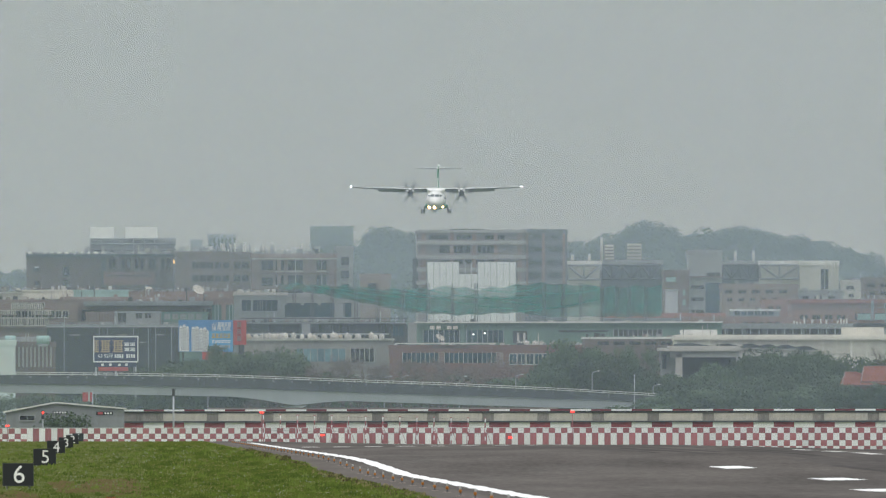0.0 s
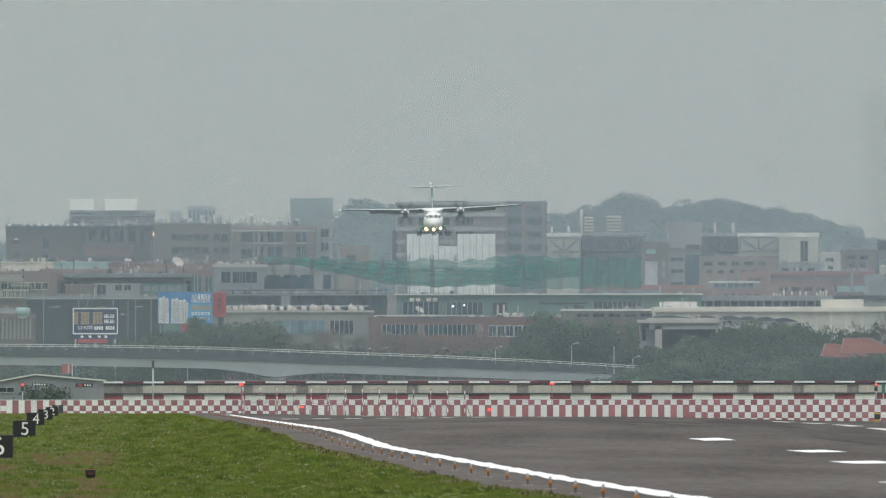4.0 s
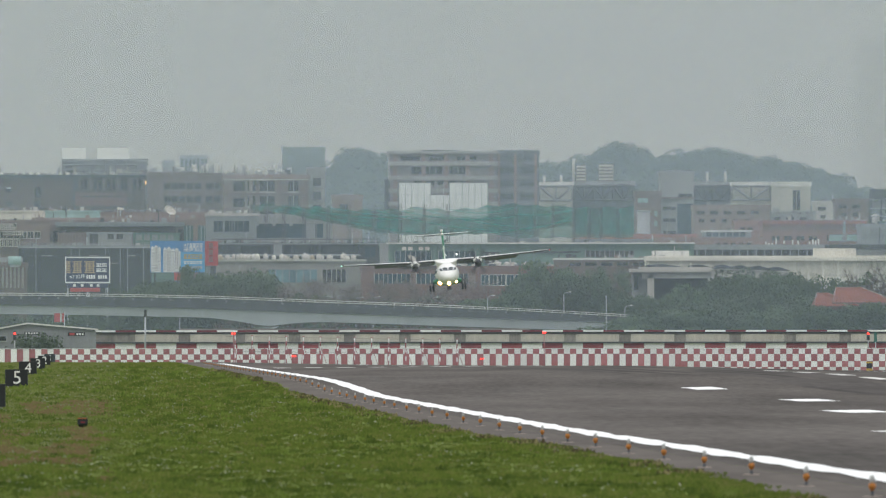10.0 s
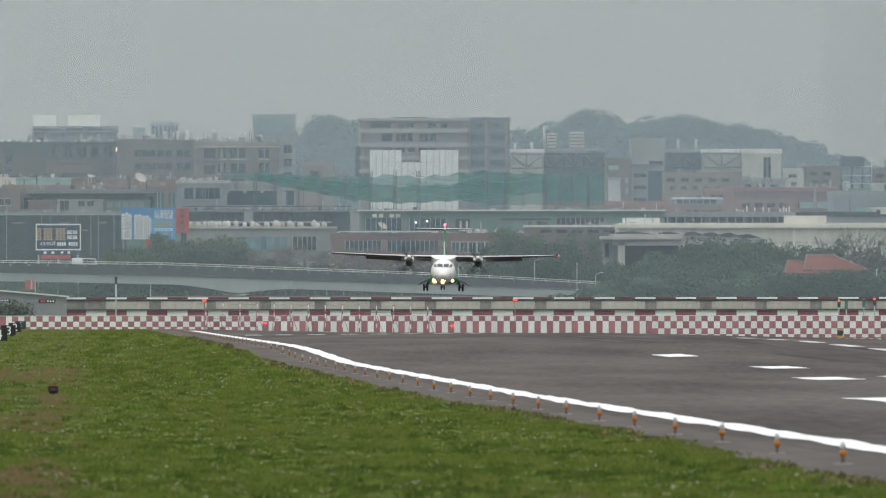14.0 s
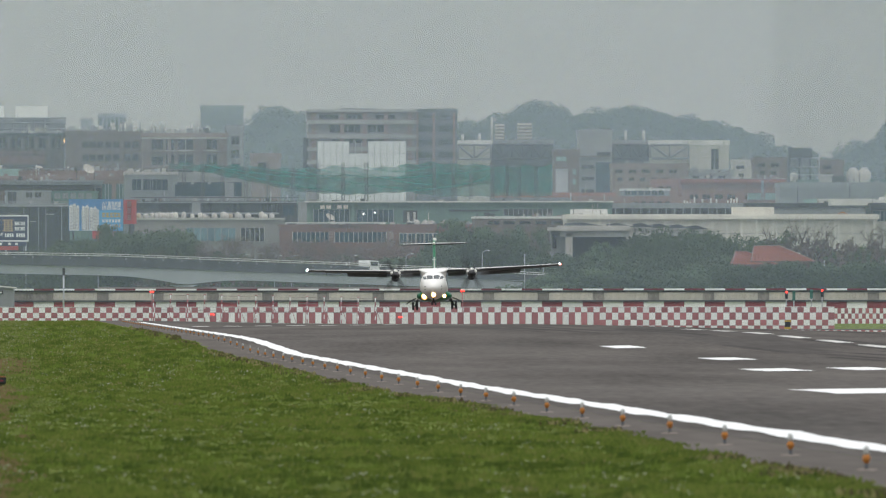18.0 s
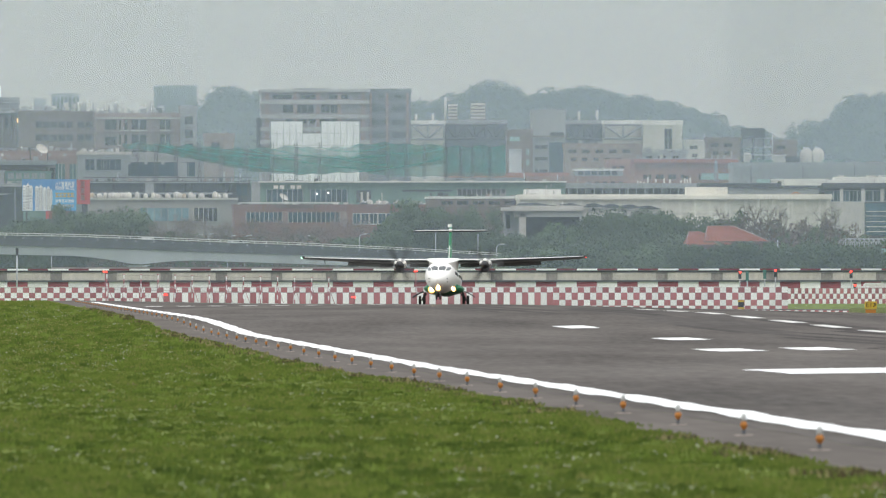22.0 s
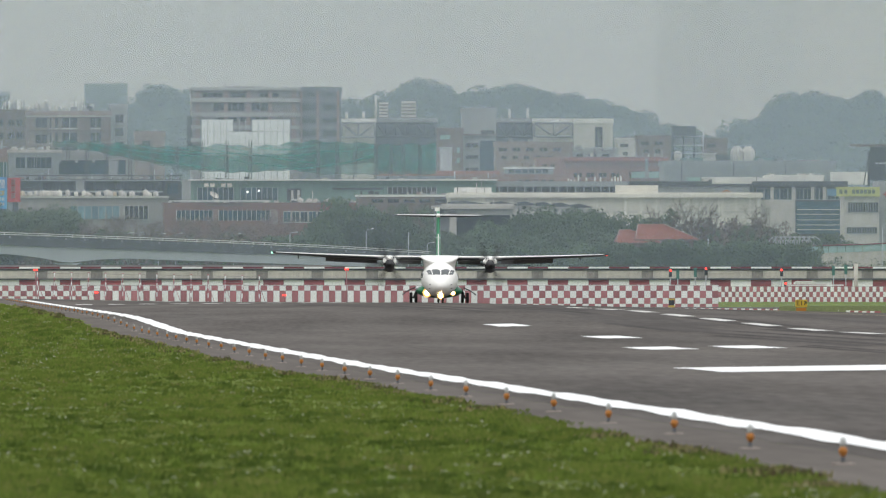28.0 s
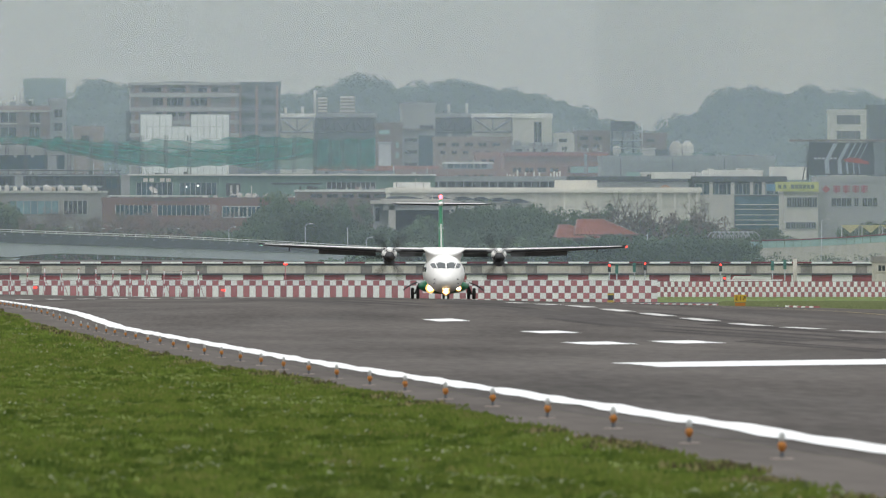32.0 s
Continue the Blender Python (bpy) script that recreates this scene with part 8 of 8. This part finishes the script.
part("wing_fairing", rings(bmesh.new(), [[(w_ * sx, y, z) for sx, z in ((-.84, 2.0), (.84, 2.0), (.76, 2.6), (.77, 2.95), (.86, zt - .3), (1, zt - .14), (.93, zt - .02), (.5, zt), (-.5, zt), (-.93, zt - .02), (-1, zt - .14), (-.86, zt - .3), (-.77, 2.95), (-.76, 2.6))] for y, w_, zt in ((-4.6, .25, 3.33), (-3.6, .8, 3.42), (-2.7, 1.2, 3.56), (-2.0, 1.48, 3.74), (-1.3, 1.62, 3.84), (1.2, 1.62, 3.8), (2.6, 1.2, 3.62), (3.9, .5, 3.45))]), AIR_WHITE, plane, "white wing root fairing")

STROBES = []
for s in (-1, 1):
    sb_ = bmesh.new()
    box(sb_, -.10, .10, -.01, .04, 0, .16)
    for q in (-1, 1):
        box(sb_, q * .10, q * .085, -.2, -.01, 0, .16)
    st_ = part("strobe", sb_, AIR_DARK, plane, "turning shrouded wing tip strobe")
    part("lens", box(bmesh.new(), -.08, .08, -.04, -.01, 0.0, .16), STROBE_GLOW, st_, "white strobe lens")
    STROBES.append((st_, s))

# belly pods and gear
pod = part("belly_fairing", rings(bmesh.new(), [[(rw * math.sin(a * math.pi / 12), y, zc + rh * math.cos(a * math.pi / 12)) for a in range(24)] for y, zc, rw, rh in ((-3.2, 1.05, .5, .3), (-2.6, 1.0, 1.35, .5), (-1.4, .97, 1.85, .58), (1.2, .97, 1.9, .6), (2.8, 1.0, 1.3, .5), (3.6, 1.05, .4, .25))]), AIR_GREEN, plane, "green belly fairing")
WHEELS, LEGS = [], []
for s in (-1, 1):
    leg = bmesh.new()
    rod(leg, (s * 1.75, 0, 1.15), (s * 2.05, 0.05, .43), .10, .09, seg=8)
    rod(leg, (s * 1.6, -.6, 1.0), (s * 2.0, 0, .55), .05, seg=6)
    rod(leg, (s * 1.85, 0, .42), (s * 2.3, 0, .42), .07, seg=8)
    g = part("main_leg", leg, AIR_DARK, plane)
    LEGS.append(g)
    part("gear_door", rings(bmesh.new(), [[(s * x, y, z) for y in (-.55, .55)] + [(s * (x + .05), y, z + .07) for y in (.55, -.55)] for x, z in ((1.9, 1.2), (2.35, 1.02), (2.75, .78), (2.95, .6))], smooth=False), AIR_DARK, g, "curved open gear door")
    for dx in (-.2, .2):
        WHEELS.append((part("main_wheel", rings(bmesh.new(), [[(x, r * math.cos(a * math.pi / 10), r * math.sin(a * math.pi / 10)) for a in range(20)] for x, r in ((-.12, .28), (-.11, .38), (-.06, .42), (.06, .42), (.11, .38), (.12, .28))]), RUBBER, plane), (s * 2.08 + dx, 0, .42)))
ng = bmesh.new()
rod(ng, (0, -10.4, 1.2), (0, -10.3, .34), .08, seg=8)
rod(ng, (-.2, -10.3, .3), (.2, -10.3, .3), .05, seg=6)
LEGS.append(part("nose_leg", ng, AIR_DARK, plane))
for dx in (-.17, .17):
    WHEELS.append((part("nose_wheel", rings(bmesh.new(), [[(x, r * math.cos(a * math.pi / 8), r * math.sin(a * math.pi / 8)) for a in range(16)] for x, r in ((-.09, .2), (-.05, .29), (.05, .29), (.09, .2))]), RUBBER, plane), (dx, -10.3, .29)))
# the outer ball is the glare around each lamp, built oversized; the bulb is inside
for nm, x, y, z, r in (("landing_lamp", -1.02, -2.8, .80, .37), ("landing_lamp", 1.08, -2.8, .80, .22), ("taxi_lamp", 0.0, -10.5, .57, .28)):
    lp_ = part(nm, ball(bmesh.new(), (x, y, z), r, r * .4, r), HALO_GLOW, plane, "warm landing lamp with its glare built as a glowing ball")
    part("bulb", ball(bmesh.new(), (x, y - r * .25, z), r * .52, r * .3, r * .52), BULB_GLOW, lp_)


# ---- vehicles on the viaduct ----
def car(name, label, length, height, paint, van=False):
    o = thing(name, (0, 0, -30), label, "car")
    prof = [(-.5, .18), (.5, .18), (.5, .45), (.47, .55), (.36, .60), (.24, .97), (-.40, 1.0), (-.48, .6)] if not van else [(-.5, .15), (.5, .15), (.5, .45), (.44, .55), (.36, .95), (.30, 1.0), (-.48, 1.0), (-.5, .9)]
    part("body", rings(bmesh.new(), [[(px * length, y, pz * height) for px, pz in prof] for y in (-.85, .85)], smooth=False), paint, o)
    for a, c in ((-.42, -.16), (-.13, .10), (.13, .30)):
        part("side_window", box(bmesh.new(), a * length, c * length, -.87, -.84, .62 * height, .92 * height), GLASS, o)
    for sx in (-.32, .32):
        wh = part("wheel", rod(bmesh.new(), (sx * length, -.9, .32), (sx * length, -.6, .32), .32, seg=12), RUBBER, o)
        part("rim", rod(bmesh.new(), (sx * length, -.92, .32), (sx * length, -.88, .32), .19, seg=10), STEEL, wh)
    return o


van = car("van", "white van driving along the viaduct", 3.7, 1.9, WHITE, True)
car_a = car("car", "silver car driving along the viaduct", 4.4, 1.45, STEEL)
car_b = car("car", "grey car driving along the viaduct", 4.4, 1.45, SHED_WALL)


# ---- movement ----
# seconds, side, distance, wheel height (None: on the runway), bank, heading, pitch
FLIGHT = [
    (0.0, 52.17, 2970, 35.7, 0.0, -2.4, 0.0), (1.0, 52.06, 2916, 33.2, 1.3, -2.0, 0.0), (2.0, 51.72, 2862, 30.6, 2.0, -1.6, 0.0), (3.0, 51.41, 2808, 28.5, 2.1, -1.2, 0.0),
    (5.5, 49.56, 2673, 21.5, 0.8, -0.1, 0.0), (6.0, 48.87, 2646, 20.0, 3.2, 0.1, 0.0), (7.0, 47.82, 2592, 17.2, -1.7, 0.1, 0.0), (8.0, 47.08, 2538, 14.7, -2.4, 0.2, 0.0),
    (9.0, 47.14, 2484, 12.2, 0.0, 0.2, 0.0), (10.0, 47.54, 2430, 9.6, 4.5, -0.2, 0.0), (11.0, 47.26, 2376, 7.7, 2.1, -0.6, 0.1), (12.0, 46.86, 2322, 6.1, 0.0, -1.0, 0.3),
    (13.0, 46.57, 2268, 5.8, -2.3, -1.4, 0.4), (14.0, 46.54, 2214, 5.1, -0.8, -1.6, 0.6), (17.0, 46.66, 2053, 1.9, 0.8, -2.5, 2.5), (18.0, 46.50, 1999, 2.0, 1.4, -1.8, 2.6),
    (19.0, 46.52, 1945, 2.0, -1.9, -2.6, 2.6), (20.0, 46.58, 1892, 1.3, -2.6, -4.2, 2.6), (21.0, 46.86, 1840, 1.0, -0.4, -5.0, 2.6), (22.0, 46.95, 1787, None, 0.5, -4.5, 2.6),
    (23.0, 47.11, 1735, None, -1.1, -3.7, 1.2), (24.0, 46.52, 1685, None, -2.6, -4.7, 0.2), (25.0, 45.51, 1640, None, -0.8, -1.4, 0.0), (28.0, 45.24, 1518, None, -1.5, -1.1, 0.0),
    (29.0, 45.06, 1487, None, -0.2, -0.7, 0.0), (30.0, 44.93, 1450, None, 0.0, -0.1, 0.0), (31.0, 45.54, 1421, None, -0.5, -0.5, 0.0), (32.0, 46.26, 1391, None, -1.2, -0.8, 0.0)]


def drive(ob, u_of, lane):
    rows = []
    for i in range(17):
        t = i * 2.0
        u = u_of(t)
        a, c = via(u), via(u + 8)
        x, y, z = a[0], a[1] + lane, a[2] - 1.05
        rows.append((t, pose(x, y, z, 0, -math.degrees(math.atan2(c[3] - a[3], c[0] - a[0])), math.degrees(math.atan2(c[1] - a[1], c[0] - a[0])))))
    walk(ob, rows)


# how far the legs hang out before the weight comes on them
REACH = ((0.0, 0.28), (9.0, 0.28), (13.0, 0.35), (17.0, 0.5), (22.0, 0.5), (23.0, 0.22), (24.0, 0.0), (32.0, 0.0))


def reach(t):
    return float(np.interp(t, [q[0] for q in REACH], [q[1] for q in REACH]))


def motions():
    walk(plane, [(t, pose(x + 3.95 * math.sin(radians(bank)), y, (gz(x, y) if z is None else z) + reach(t), -pitch, -bank * (0.3 if z is None else 1.0), yaw)) for t, x, y, z, bank, yaw, pitch in FLIGHT])
    for hub, s in PROPS:
        walk(hub, [(f / 30.0, pose(s * 4.05, -3.32, 3.12, 0, (s * 54.0 * f) % 360, 0)) for f in range(961)])
    walk(beacon_arm, [(i * 0.2, pose(0, 12.3, 7.45, 0, 0, 60.0 * (i - 10))) for i in range(161)])
    for st_, s in STROBES:
        walk(st_, [(i * 0.2, pose(s * 13.42, -0.75, 3.93, 0, 0, 60.0 * i)) for i in range(161)])
    for w, at in WHEELS:
        x, y, z = at
        walk(w, [(float(t), pose(x, y, z - reach(t))) for t in (0, 9, 13, 17, 21)] + [(21.0 + 0.1 * i, pose(x, y, z - reach(21.0 + 0.1 * i), 80.0 * i)) for i in range(1, 111)])
    for leg_ in LEGS:
        walk(leg_, [(t, pose(0, 0, -r)) for t, r in REACH])
    drive(van, lambda t: -405 + 149 * (t - 13), 2.0)
    drive(car_a, lambda t: 224 + 182 * (t - 23), 2.0)
    drive(car_b, lambda t: 376 + 183 * (t - 23), 2.0)


motions()
